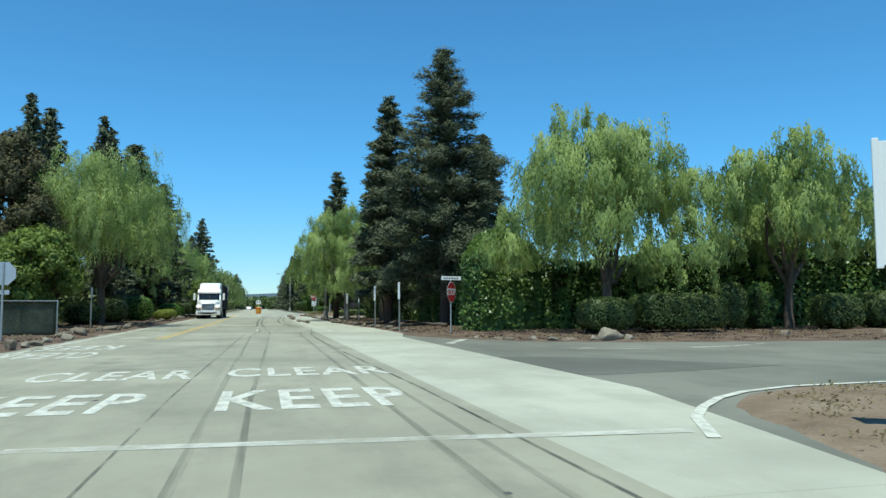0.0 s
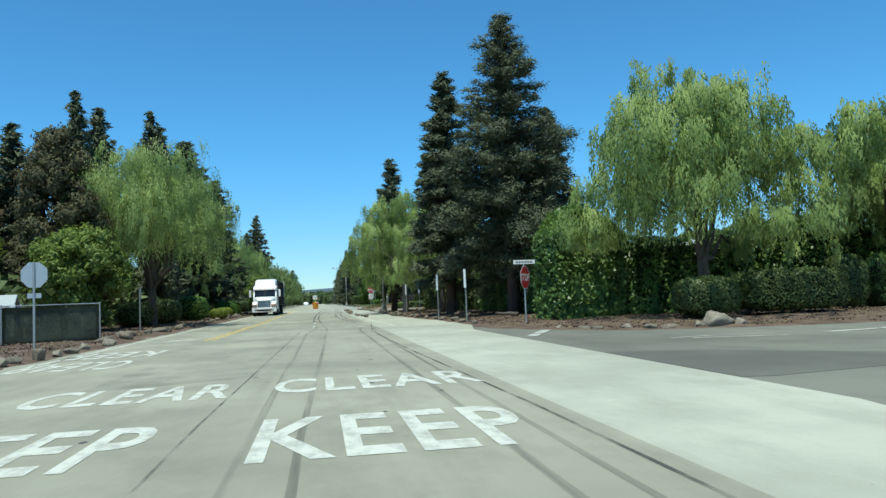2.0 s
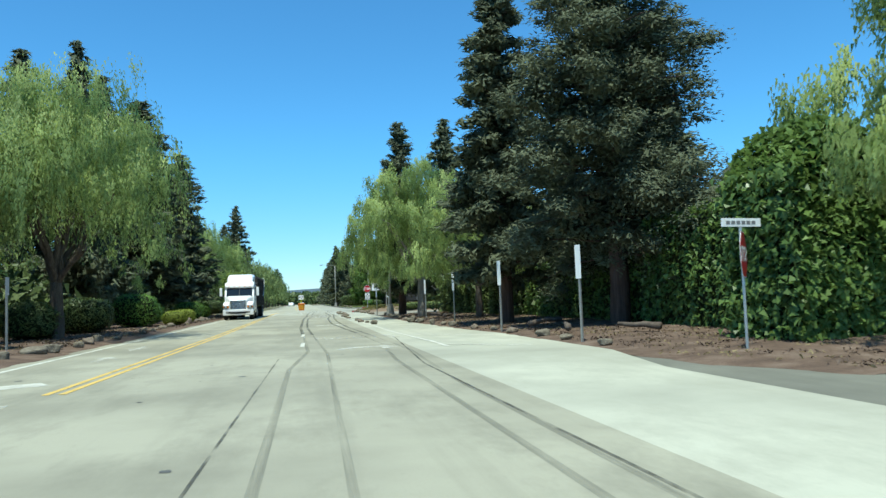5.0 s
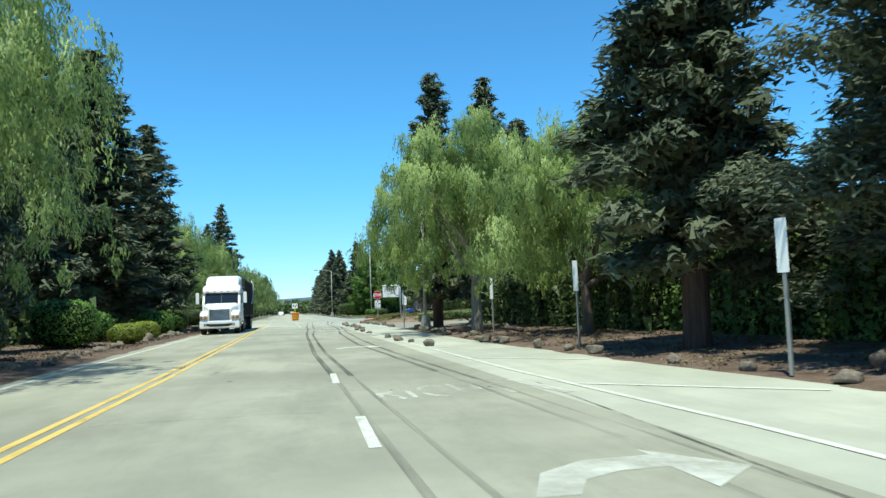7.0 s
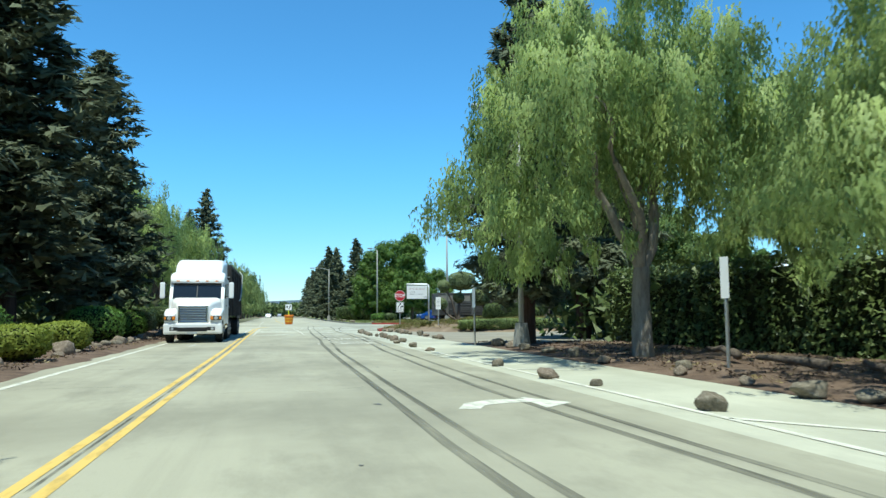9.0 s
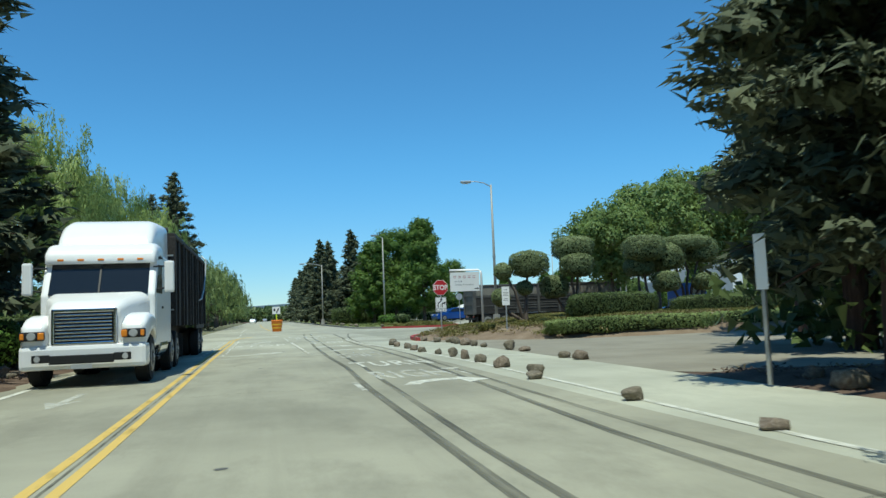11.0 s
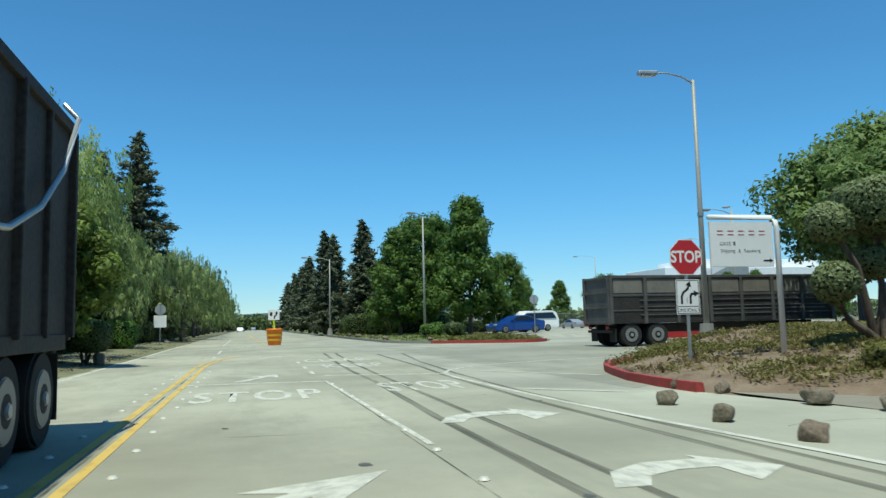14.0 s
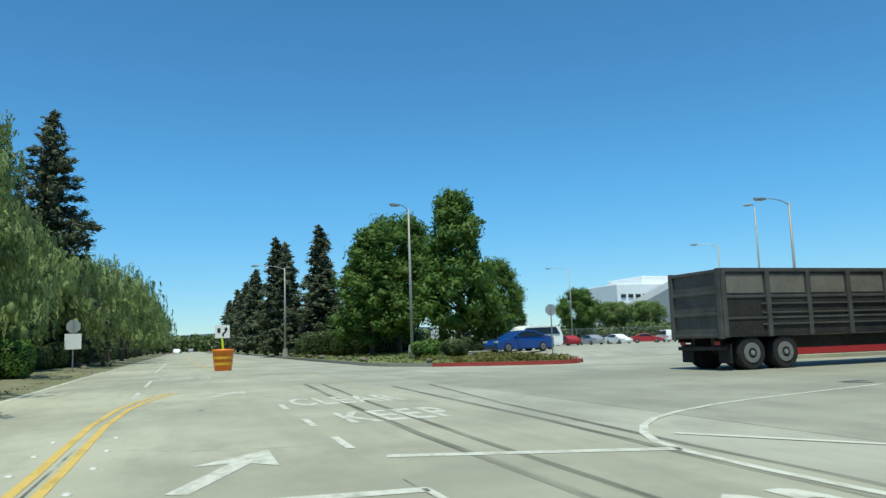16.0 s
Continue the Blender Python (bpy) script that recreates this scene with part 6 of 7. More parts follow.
def car(x, y, heading, paint, label, kind="coupe", group="", z=0.0):
    """A parked car, nose towards its own -y."""
    t = thing("car" if kind != "van" else "minivan", pose(x, y, z, 0, 0, heading), label, "car", group)
    if kind == "van":
        body = [(-2.4, 0.24), (-2.5, 0.62), (-2.38, 0.86), (-1.55, 1.06), (-0.75, 1.66), (-0.3, 1.76), (1.9, 1.78), (2.35, 1.62), (2.52, 1.0), (2.52, 0.4), (2.3, 0.24)]
        glass = [(-1.35, 1.10), (-0.72, 1.58), (1.95, 1.62), (2.25, 1.12)]
    else:
        body = [(-2.15, 0.2), (-2.25, 0.5), (-2.05, 0.76), (-1.05, 0.92), (-0.35, 1.32), (0.15, 1.40), (0.75, 1.36), (1.65, 1.02), (2.15, 0.95), (2.22, 0.6), (2.1, 0.22)]
        glass = [(-0.92, 0.95), (-0.32, 1.27), (0.15, 1.34), (0.72, 1.30), (1.45, 1.0)]
    b = bmesh.new()
    profile(b, body, -0.87, 0.87, 0.07)
    for v in b.verts:
        if v.co.z > 1.0:
            v.co.x *= 1 - 0.22 * min(1, (v.co.z - 1.0) / 0.5) * (0.6 if kind == "van" else 1)
    part("body", b, paint, t)
    for s in (-1, 1):
        g = bmesh.new()
        profile(g, glass, s * 0.80, s * 0.885)
        for v in g.verts:
            if v.co.z > 1.0:
                v.co.x *= 1 - 0.20 * min(1, (v.co.z - 1.0) / 0.5) * (0.6 if kind == "van" else 1)
        part("side_window", g, GLASS, t)
        part("headlight", blocks(((s * 0.66 - 0.16, -2.24 if kind != "van" else -2.48, 0.60), (s * 0.66 + 0.16, -2.0 if kind != "van" else -2.2, 0.74)), bevel=0.03), LENS, t)
        part("tail_light", blocks(((s * 0.70 - 0.12, 2.05 if kind != "van" else 2.45, 0.72), (s * 0.70 + 0.12, 2.24 if kind != "van" else 2.55, 0.9)), bevel=0.03), REDPAINT, t)
        part("side_mirror", blocks(((s * 0.98 - 0.1, -0.8, 0.95), (s * 0.98 + 0.08, -0.66, 1.08)), bevel=0.03), paint, t)
        for yy in (-1.38, 1.32):
            wheel(t, s * 0.80, yy, 0.32, 0.2)
    for lo, hi in ((glass[0], glass[1]), (glass[-1], glass[-2])):
        w = obj("windscreen" if lo[0] < 0 else "rear_window", [(-0.72, lo[0], lo[1] + 0.035), (0.72, lo[0], lo[1] + 0.035), (0.6, hi[0], hi[1] + 0.055), (-0.6, hi[0], hi[1] + 0.055), (-0.72, lo[0], lo[1]), (0.72, lo[0], lo[1]), (0.6, hi[0], hi[1]), (-0.6, hi[0], hi[1])], [(0, 1, 2, 3), (4, 7, 6, 5), (0, 4, 5, 1), (1, 5, 6, 2), (2, 6, 7, 3), (3, 7, 4, 0)], GLASS, t)
    return t


mound("parking_rise", [(17.6, 142.6), (30, 140), (44, 145), (44, 166), (26, 166), (19.2, 158)], LOT, "gently raised concrete beside the lawn island", "driveway", 0.34, 3.5, step=1.2, rough=0.0)
blue_car = car(19.7, 147.6, -80, BLUEPAINT, "shiny blue coupe parked beside the lawn island", z=0.33)
van = car(22.8, 152.8, -79, WHITE, "white minivan parked behind the blue car", "van", z=0.34)
car(25.5, 131.5, 88, SILVER, "silver convertible car passing behind the trailer")
LOTCARS = "cars in the parking lot"
car_red = car(41.0, 200, 100, REDPAINT, "red sedan in the parking lot", group=LOTCARS)
car_silver = car(47.0, 199, 185, SILVER, "silver sedan in the parking lot", group=LOTCARS)
car_white = car(57.6, 198, 5, WHITE, "white sedan in the parking lot", group=LOTCARS)
car_dark = car(44.5, 208, 185, DARKPAINT, "dark sedan in the parking lot", group=LOTCARS)
copy_thing(car_red, pose(62.2, 198, 0, 0, 0, 60))
copy_thing(car_red, pose(49.6, 198, 0, 0, 0, 178))
copy_thing(van, pose(65.6, 198, 0, 0, 0, 165))
copy_thing(car_silver, pose(53.2, 198, 0, 0, 0, 182))
copy_thing(car_dark, pose(60.5, 205, 0, 0, 0, 178))
copy_thing(car_silver, pose(36.5, 205, 0, 0, 0, 182))
copy_thing(car_white, pose(30.5, 205, 0, 0, 0, 5))
copy_thing(car_white, pose(-3.7, 320, 0, 0, 0, 0))
copy_thing(car_dark, pose(-3.6, 350, 0, 0, 0, 0))
copy_thing(car_silver, pose(0.2, 400, 0, 0, 0, 180))
bus = thing("bus", pose(41.5, 216, 0, 0, 0, 92), "white bus parked beyond the fence", "bus")
part("body", blocks(((-1.25, -6, 0.45), (1.25, 6, 3.0)), bevel=0.15), WHITE, bus)
for s in (-1, 1):
    for k in range(6):
        part("side_window", blocks(((s * 1.24 - 0.02, -5.2 + 1.75 * k, 1.6), (s * 1.24 + 0.02, -3.7 + 1.75 * k, 2.45)), bevel=0.02), GLASS, bus)
    for yy in (-4.2, 3.6):
        wheel(bus, s * 1.1, yy, 0.48, 0.3)


# ---- street furniture ----
def street_lamp(x, y, z, H, arm, label, turn=0.0, base=True):
    """A tapered pole with a curved arm and a flat luminaire reaching towards its own -x."""
    t = thing("street_lamp", pose(x, y, z, 0, 0, turn), label, "street lamp", "street lamps")
    part("pole", tube(bmesh.new(), [(0, 0, 0), (0, 0, H * 0.5), (0, 0, H)], [0.095, 0.08, 0.055], 12), LAMPPAINT, t, smooth=True)
    part("arm", tube(bmesh.new(), [(0, 0, H - 0.12), (-arm * 0.35, 0, H + 0.12), (-arm * 0.75, 0, H + 0.22), (-arm, 0, H + 0.2)], [0.035, 0.03, 0.028, 0.025], 8), GALV, t)
    hd = bmesh.new()
    box(hd, (-arm - 0.62, -0.14, H + 0.12), (-arm + 0.05, 0.14, H + 0.27), 0.045, lambda v: (v.x, v.y * (0.7 if v.x < -arm - 0.3 else 1), v.z))
    head = part("luminaire", hd, GALV, t)
    part("lens", blocks(((-arm - 0.5, -0.09, H + 0.08), (-arm - 0.12, 0.09, H + 0.13)), bevel=0.02), LENS, head)
    part("collar", tube(bmesh.new(), [(0, 0, H * 0.48), (0, 0, H * 0.48 + 0.12)], 0.1, 12), GALV, t)
    if base:
        b = bmesh.new()
        bmesh.ops.create_cone(b, cap_ends=True, segments=12, radius1=0.30, radius2=0.2, depth=0.75, matrix=Matrix.Translation((0, 0, 0.35)))
        part("base", b, KERBGREY, t, "concrete base")
    return t


street_lamp(13.62, 111.95, 0.3, 8.75, 1.3, "tall weathered street lamp behind the gate sign", -6)
street_lamp(7.5, 73.0, 0.15, 7.7, 1.0, "tall weathered street lamp under the pepper trees", 0)
street_lamp(12.0, 146.0, 0.3, 9.0, 0.75, "tall street lamp on the lawn island", 20)
street_lamp(7.6, 172.5, 0.25, 8.1, 2.4, "tall street lamp beside the far road", 0)
street_lamp(31.0, 135.2, 0, 8.25, 1.5, "tall parking lot lamp", -8)
street_lamp(41.5, 150, 0, 10.9, 0.2, "tall parking lot lamp with a short arm", -40)
street_lamp(45.7, 160, 0, 9.2, 1.8, "tall parking lot lamp", -40)
street_lamp(54, 205, 0, 11.5, 3.0, "tall parking lot lamp", -40)


def octagon(bm, r, z, y0, y1):
    pts = [(r / math.cos(radians(22.5)) * math.cos(radians(22.5 + 45 * k)), r / math.cos(radians(22.5)) * math.sin(radians(22.5 + 45 * k))) for k in range(8)]
    a = [bm.verts.new((x, y0, z + v)) for x, v in pts]
    c = [bm.verts.new((x, y1, z + v)) for x, v in pts]
    bm.faces.new(a)
    bm.faces.new(c[::-1])
    for k in range(8):
        bm.faces.new((a[k], c[k], c[(k + 1) % 8], a[(k + 1) % 8]))
    bmesh.ops.recalc_face_normals(bm, faces=bm.faces)
    return bm


UPRIGHT = Matrix.Rotation(radians(90), 4, "X")


def stop_sign(x, y, z, centre, size, turn, label, top=None):
    t = thing("stop_sign", pose(x, y, z, 0, 0, turn), label, "stop sign", "stop signs")
    part("post", blocks(((-0.03, 0.0, -0.1), (0.03, 0.05, top or centre + size / 2)), bevel=0.006), GALV, t)
    edge = part("plate", octagon(bmesh.new(), size / 2, centre, -0.006, -0.002), WHITE, t, "white-edged octagonal plate")
    part("back", octagon(bmesh.new(), size / 2, centre, -0.0018, 0.0), SIGNBACK, t)
    part("red_face", octagon(bmesh.new(), size / 2 * 0.95, centre, -0.009, -0.0062), SIGNRED, edge)
    writing("word", "STOP", size * 0.40, WHITE, Matrix.Translation((0, -0.0105, centre - size * 0.145)) @ UPRIGHT, edge, stretch=1.15, bold=0.008, depth=0.0008)
    return t


gate_stop = stop_sign(8.44, 104.6, 0.15, 2.36, 0.76, 0, "red stop sign above a white lane-use sign")
plate = part("lane_sign", blocks(((-0.28, -0.008, 1.14), (0.28, -0.002, 1.88)), bevel=0.001), WHITE, gate_stop, "white lane-use sign with two arrows")
part("border", blocks(((-0.265, -0.0095, 1.155), (0.265, -0.0082, 1.170)), ((-0.265, -0.0095, 1.85), (0.265, -0.0082, 1.865)), ((-0.265, -0.0095, 1.155), (-0.252, -0.0082, 1.865)), ((0.252, -0.0095, 1.155), (0.265, -0.0082, 1.865)), ((-0.265, -0.0095, 1.30), (0.265, -0.0082, 1.315))), BLACK, plate)


def sign_arrow(parent, pts, w, head):
    bm = bmesh.new()
    for (x0, z0), (x1, z1) in zip(pts, pts[1:]):
        d = Vector((x1 - x0, 0, z1 - z0)).normalized()
        n = Vector((-d.z, 0, d.x)) * w / 2
        a, c = Vector((x0, -0.0098, z0)), Vector((x1, -0.0098, z1))
        bm.faces.new([bm.verts.new(p) for p in (a + n, a - n, c - n + d * w * 0.3, c + n + d * w * 0.3)])
    x0, z0 = pts[-2]
    x1, z1 = pts[-1]
    d = Vector((x1 - x0, 0, z1 - z0)).normalized()
    n = Vector((-d.z, 0, d.x))
    c = Vector((x1, -0.0098, z1))
    bm.faces.new([bm.verts.new(p) for p in (c + n * head, c - n * head, c + d * head * 1.6)])
    r = bmesh.ops.extrude_face_region(bm, geom=bm.faces[:])
    for v in r["geom"]:
        if isinstance(v, bmesh.types.BMVert):
            v.co.y += 0.0012
    bmesh.ops.recalc_face_normals(bm, faces=bm.faces)
    return part("arrow", bm, BLACK, parent)


sign_arrow(plate, [(-0.15, 1.36), (-0.15, 1.52), (-0.11, 1.60), (0.0, 1.68), (0.02, 1.74)], 0.05, 0.07)
sign_arrow(plate, [(0.06, 1.36), (0.06, 1.52), (0.09, 1.57), (0.15, 1.575)], 0.05, 0.07)
part("lane_mark", blocks(((-0.03, -0.0095, 1.37), (-0.02, -0.0083, 1.50))), BLACK, plate)
writing("word", "ONLY", 0.105, BLACK, Matrix.Translation((-0.13, -0.0105, 1.195)) @ UPRIGHT, plate, depth=0.0005)
writing("word", "ONLY", 0.105, BLACK, Matrix.Translation((0.13, -0.0105, 1.195)) @ UPRIGHT, plate, depth=0.0005)

corner_stop = stop_sign(9.55, 31.5, 0.1, 1.72, 0.86, 51, "red stop sign under a white street name plate", 2.25)
np_ = part("street_name_plate", blocks(((-0.46, 0.0, 2.24), (0.46, 0.02, 2.40)), bevel=0.004), WHITE, corner_stop, "white street name plate")
np_.matrix_basis = Matrix.Rotation(radians(-40), 4, "Z")
for k in range(6):
    part("lettering", blocks(((-0.36 + 0.12 * k, -0.004, 2.285), (-0.27 + 0.12 * k, -0.001, 2.35))), GREYINK, np_)

west_stop = stop_sign(-6.75, 27.6, 0.12, 2.25, 0.76, 178, "stop sign seen from its bare aluminium back")
part("small_plate", blocks(((-0.2, -0.006, 1.55), (0.2, 0.0, 1.7)), bevel=0.001), SIGNBACK, west_stop, "small bare plate under it")

far_stop = stop_sign(-7.14, 150.6, 0.1, 2.62, 0.76, 180, "stop sign back above a white rectangular sign")
part("white_sign", blocks(((-0.45, 0.06, 1.3), (0.45, 0.066, 2.2)), bevel=0.001), WHITE, far_stop, "white rectangular sign")
lot_stop = stop_sign(18.7, 140.7, 0, 2.75, 0.62, 172, "stop sign back at the parking lot entrance")

# gate sign on a bent white pipe; its brand mark as plain shapes
gate_sign = thing("gate_sign", pose(9.57, 104.4, 0.38, 0, 0, -2), "white gate directory sign hung from a bent white pipe", "sign")
pts = [(0.98, 0, -0.15), (0.98, 0, 2.76), (0.95, 0, 2.9), (0.85, 0, 2.97), (-0.66, 0, 2.97)]
part("pipe_frame", tube(bmesh.new(), pts, 0.06, 10), WHITE, gate_sign, smooth=True)
panel = part("panel", blocks(((-0.65, -0.03, 1.9), (0.86, 0.03, 2.87)), bevel=0.006), WHITE, gate_sign, "white lettered panel")
for k in range(5):
    part("brand_mark", blocks(((-0.48 + 0.25 * k, -0.034, 2.58), (-0.34 + 0.25 * k, -0.0315, 2.60)), ((-0.48 + 0.25 * k, -0.034, 2.66), (-0.34 + 0.25 * k, -0.0315, 2.68))), REDINK, panel)
writing("words", "GATE", 0.11, GREYINK, Matrix.Translation((-0.3, -0.033, 2.36)) @ UPRIGHT, panel, depth=0.0008)
part("number_bar", blocks(((-0.11, -0.034, 2.36), (-0.06, -0.0315, 2.44))), GREYINK, panel)
for text, x in (("Shipping", -0.245), ("&", 0.03), ("Receiving", 0.335)):
    writing("words", text, 0.105, GREYINK, Matrix.Translation((x, -0.033, 2.21)) @ UPRIGHT, panel, depth=0.0008)
ar = sign_arrow(panel, [(0.6, 2.03), (0.75, 2.03)], 0.035, 0.05)
ar.matrix_basis = Matrix.Translation((0, -0.024, 0))


def post_sign(x, y, z, H, turn, label, w=0.2, h=0.8, mat=WHITE):
    t = thing("sign_post", pose(x, y, z, 0, 0, turn), label, "sign post", "roadside sign posts")
    part("post", blocks(((-0.03, -0.025, -0.1), (0.03, 0.025, H)), bevel=0.006), GALV, t)
    plate = part("sign_plate", blocks(((-w / 2, -0.034, H - h), (w / 2, -0.028, H + 0.03)), bevel=0.002), mat, t, "narrow faded sign plate")
    return t


for x, y, H in ((8.15, 36.4, 2.25), (8.0, 43.6, 2.25), (8.2, 52.8, 2.2), (8.45, 62.7, 2.15), (6.9, 76.8, 2.1)):
    post_sign(x, y, 0.12, H, -70, "thin steel post with a narrow white sign plate")
notice = post_sign(10.27, 99.6, 0.35, 1.92, -20, "thin steel post with a faded white notice", 0.34, 0.8)
for k, (half, dz) in enumerate(((0.07, 0.12), (0.12, 0.24), (0.10, 0.31), (0.12, 0.38), (0.09, 0.52), (0.11, 0.59))):
    part("lettering", blocks(((-half, -0.037, 1.92 - dz), (half, -0.0345, 1.92 - dz + 0.02))), GREYINK, notice)
post_sign(-7.1, 42.9, 0.12, 2.15, 60, "thin bare steel post by the hedge", 0.12, 0.5, SIGNBACK)

# crash barrel with a keep-clear paddle
barrel = thing("crash_barrel", pose(0.98, 144.2, 0), "orange crash barrel with yellow bands and a lime marker post", "barrel")
bb = bmesh.new()
prof = [(0.0, 0.40), (0.03, 0.44), (0.35, 0.47), (0.38, 0.49), (0.66, 0.50), (0.70, 0.53), (0.98, 0.53), (1.03, 0.56), (1.12, 0.56), (1.14, 0.3)]
rings = [[bb.verts.new((r * math.cos(2 * math.pi * k / 24), r * math.sin(2 * math.pi * k / 24), z)) for k in range(24)] for z, r in prof]
for a, c in zip(rings, rings[1:]):
    for k in range(24):
        bb.faces.new((a[k], a[(k + 1) % 24], c[(k + 1) % 24], c[k]))
bb.faces.new(rings[-1])
bb.faces.new(rings[0][::-1])
part("drum", bb, ORANGE, barrel, smooth=True)
for z in (0.30, 0.62):
    b2 = bmesh.new()
    tube(b2, [(0, 0, z), (0, 0, z + 0.14)], [0.495 + (z - 0.3) * 0.12, 0.51 + (z - 0.3) * 0.12], 24, cap=False)
    part("band", b2, YELLOWBAND, barrel, "yellow reflective band", smooth=True)
part("marker_post", tube(bmesh.new(), [(0.0, 0, 1.1), (-0.06, 0, 1.75)], 0.06, 10), LIMEPLASTIC, barrel, "lime marker post")
pd = part("paddle", blocks(((-0.42, -0.05, 1.72), (0.34, -0.035, 2.42)), bevel=0.004), WHITE, barrel, "white keep-right plate")
sign_arrow(pd, [(0.0, 1.80), (0.0, 1.95), (0.12, 2.05), (0.14, 2.15)], 0.09, 0.11).matrix_basis = Matrix.Translation((0, -0.045, 0))
part("symbol", blocks(((-0.30, -0.055, 2.0), (-0.14, -0.051, 2.25))), BLACK, pd)

# low red barrier beyond the trailer
barrier = thing("red_barrier", pose(16.5, 127.6, 0, 0, 0, -3), "low red painted barrier on a pale concrete base", "barrier")
part("base", blocks(((3.6, -0.35, -0.02), (19, 0.35, 0.16)), bevel=0.03), STRIP, barrier)
part("wall", blocks(((4.2, -0.2, 0.16), (19, 0.2, 0.72)), bevel=0.04), REDPAINT, barrier)

# chain-link fences
def fence(x0, y0, x1, y1, H, label, screen=None, gap=2.4, wires=True):
    L = math.hypot(x1 - x0, y1 - y0)
    t = thing("chain_link_fence", pose(x0, y0, 0, 0, 0, math.degrees(math.atan2(y1 - y0, x1 - x0))), label, "fence")
    n = max(1, round(L / gap))
    for k in range(n + 1):
        part("fence_post", tube(bmesh.new(), [(L * k / n, 0, -0.1), (L * k / n, 0, H + 0.05)], 0.03, 8), GALV, t)
    part("top_rail", tube(bmesh.new(), [(0, 0, H), (L, 0, H)], 0.022, 8), GALV, t)
    if screen:
        for k in range(n):
            a, bay = L * k / n + 0.03, L / n - 0.06
            cloth = bmesh.new()
            grid = [[cloth.verts.new((a + bay * i / 24, 0.035 + 0.018 * math.sin(2.3 * i + k) * math.sin(math.pi * j / 6) + 0.008 * math.sin(5.1 * i), 0.04 + (H - 0.1) * j / 6)) for j in range(7)] for i in range(25)]
            for i in range(24):
                for j in range(6):
                    cloth.faces.new((grid[i][j], grid[i + 1][j], grid[i + 1][j + 1], grid[i][j + 1]))
            bmesh.ops.solidify(cloth, geom=cloth.faces[:], thickness=0.004)
            part("screen_cloth", cloth, screen, t, "sagging grey-green privacy cloth", smooth=True)
    elif wires:
        bm = bmesh.new()
        s = 0.28
        m = int((L + H) / s)
        for k in range(m):
            a = k * s
            for sg in (1, -1):
                xa, xb = (a - H, a) if sg > 0 else (a, a - H)
                za, zb = 0.0, H
                if max(xa, xb) <= L and min(xa, xb) >= 0:
                    vs = [bm.verts.new(p) for p in ((xa - 0.006, 0, za), (xa + 0.006, 0, za), (xb + 0.006, 0, zb), (xb - 0.006, 0, zb))]
                    bm.faces.new(vs)
        if bm.faces:
            part("wire_mesh", bm, GALV, t)
        else:
            bm.free()
    return t


fence(-9.2, 31.6, -6.5, 33.6, 1.5, "chain-link fence with a grey-green screen", SCREEN)
fence(36, 210, 120, 207, 2.4, "long chain-link fence round the parking lot", None, 3.0)
def shelter(x, y, turn, w, d, eave, ridge, label):
    """A low shelter: pitched shingle roof with white edge boards, posts and a dark back wall."""
    t = thing("shelter", pose(x, y, 0, 0, 0, turn), label, "shelter", "shelters by the fence")
    bm = bmesh.new()
    profile(bm, [(-d / 2, eave), (0, ridge), (d / 2, eave), (d / 2, eave + 0.06), (0, ridge + 0.07), (-d / 2, eave + 0.06)], -w / 2, w / 2)
    part("roof", bm, SHINGLE, t)
    for s in (-1, 1):
        part("edge_board", blocks(((-w / 2 - 0.03, s * d / 2 - 0.03, eave - 0.05), (w / 2 + 0.03, s * d / 2 + 0.03, eave + 0.07)), bevel=0.01), WHITE, t)
        for q in (-1, 1):
            part("post", blocks(((q * (w / 2 - 0.15) - 0.04, s * (d / 2 - 0.15) - 0.04, -0.05), (q * (w / 2 - 0.15) + 0.04, s * (d / 2 - 0.15) + 0.04, eave))), DARKSTEEL, t)
    part("back_wall", blocks(((-w / 2 + 0.1, d / 2 - 0.12, 0.0), (w / 2 - 0.1, d / 2 - 0.06, eave))), DARKPAINT, t)
    return t


shelter(-11.0, 32.2, 14, 4.0, 1.8, 1.5, 1.85, "low shelter with a pale shingled roof and white edge")
shelter(-11.2, 29.0, 14, 3.2, 1.6, 1.12, 1.55, "smaller shelter with a pale shingled roof and white edge")

# white board on two posts at the near street corner
board = thing("sign_board", pose(7.22, 5.54, 0.05, 0, 0, -38), "white framed board on two steel posts at the corner", "sign")
face = part("board", blocks(((0.05, -0.01, 1.53), (1.5, 0.01, 2.70)), bevel=0.004), WHITE, board)
for lo, hi in (((0, -0.03, 1.50), (0.06, 0.03, 2.73)), ((1.49, -0.03, 1.50), (1.55, 0.03, 2.73))):
    part("frame", blocks((lo, hi), bevel=0.008), WHITE, face)
for x in (0.35, 1.2):
    part("post", blocks(((x - 0.03, 0.012, -0.15), (x + 0.03, 0.07, 2.63)), bevel=0.006), GALV, board)

# far buildings
factory = thing("factory_building", pose(214.5, 420, 0, 0, 0, 0), "large white factory building behind the parking lot", "building")
part("wall", blocks(((-22, 0, 0), (70, 40, 25.5)), bevel=0.3), BUILDING, factory)
part("upper_block", blocks(((-4, 6, 25.5), (70, 38, 29.8)), bevel=0.3), BUILDING, factory)
cn = bmesh.new()
box(cn, (-26, -14, 0), (14, -0.5, 30), 0.2, lambda v: (v.x, v.y, v.z if v.x > 0 or v.z < 1 else 12))
part("canopy", cn, GREYWALL, factory)
for k in range(5):
    part("window", blocks(((-20 + 4 * k, -0.4, 19), (-17.4 + 4 * k, -0.1, 20.6))), GLASS, factory)

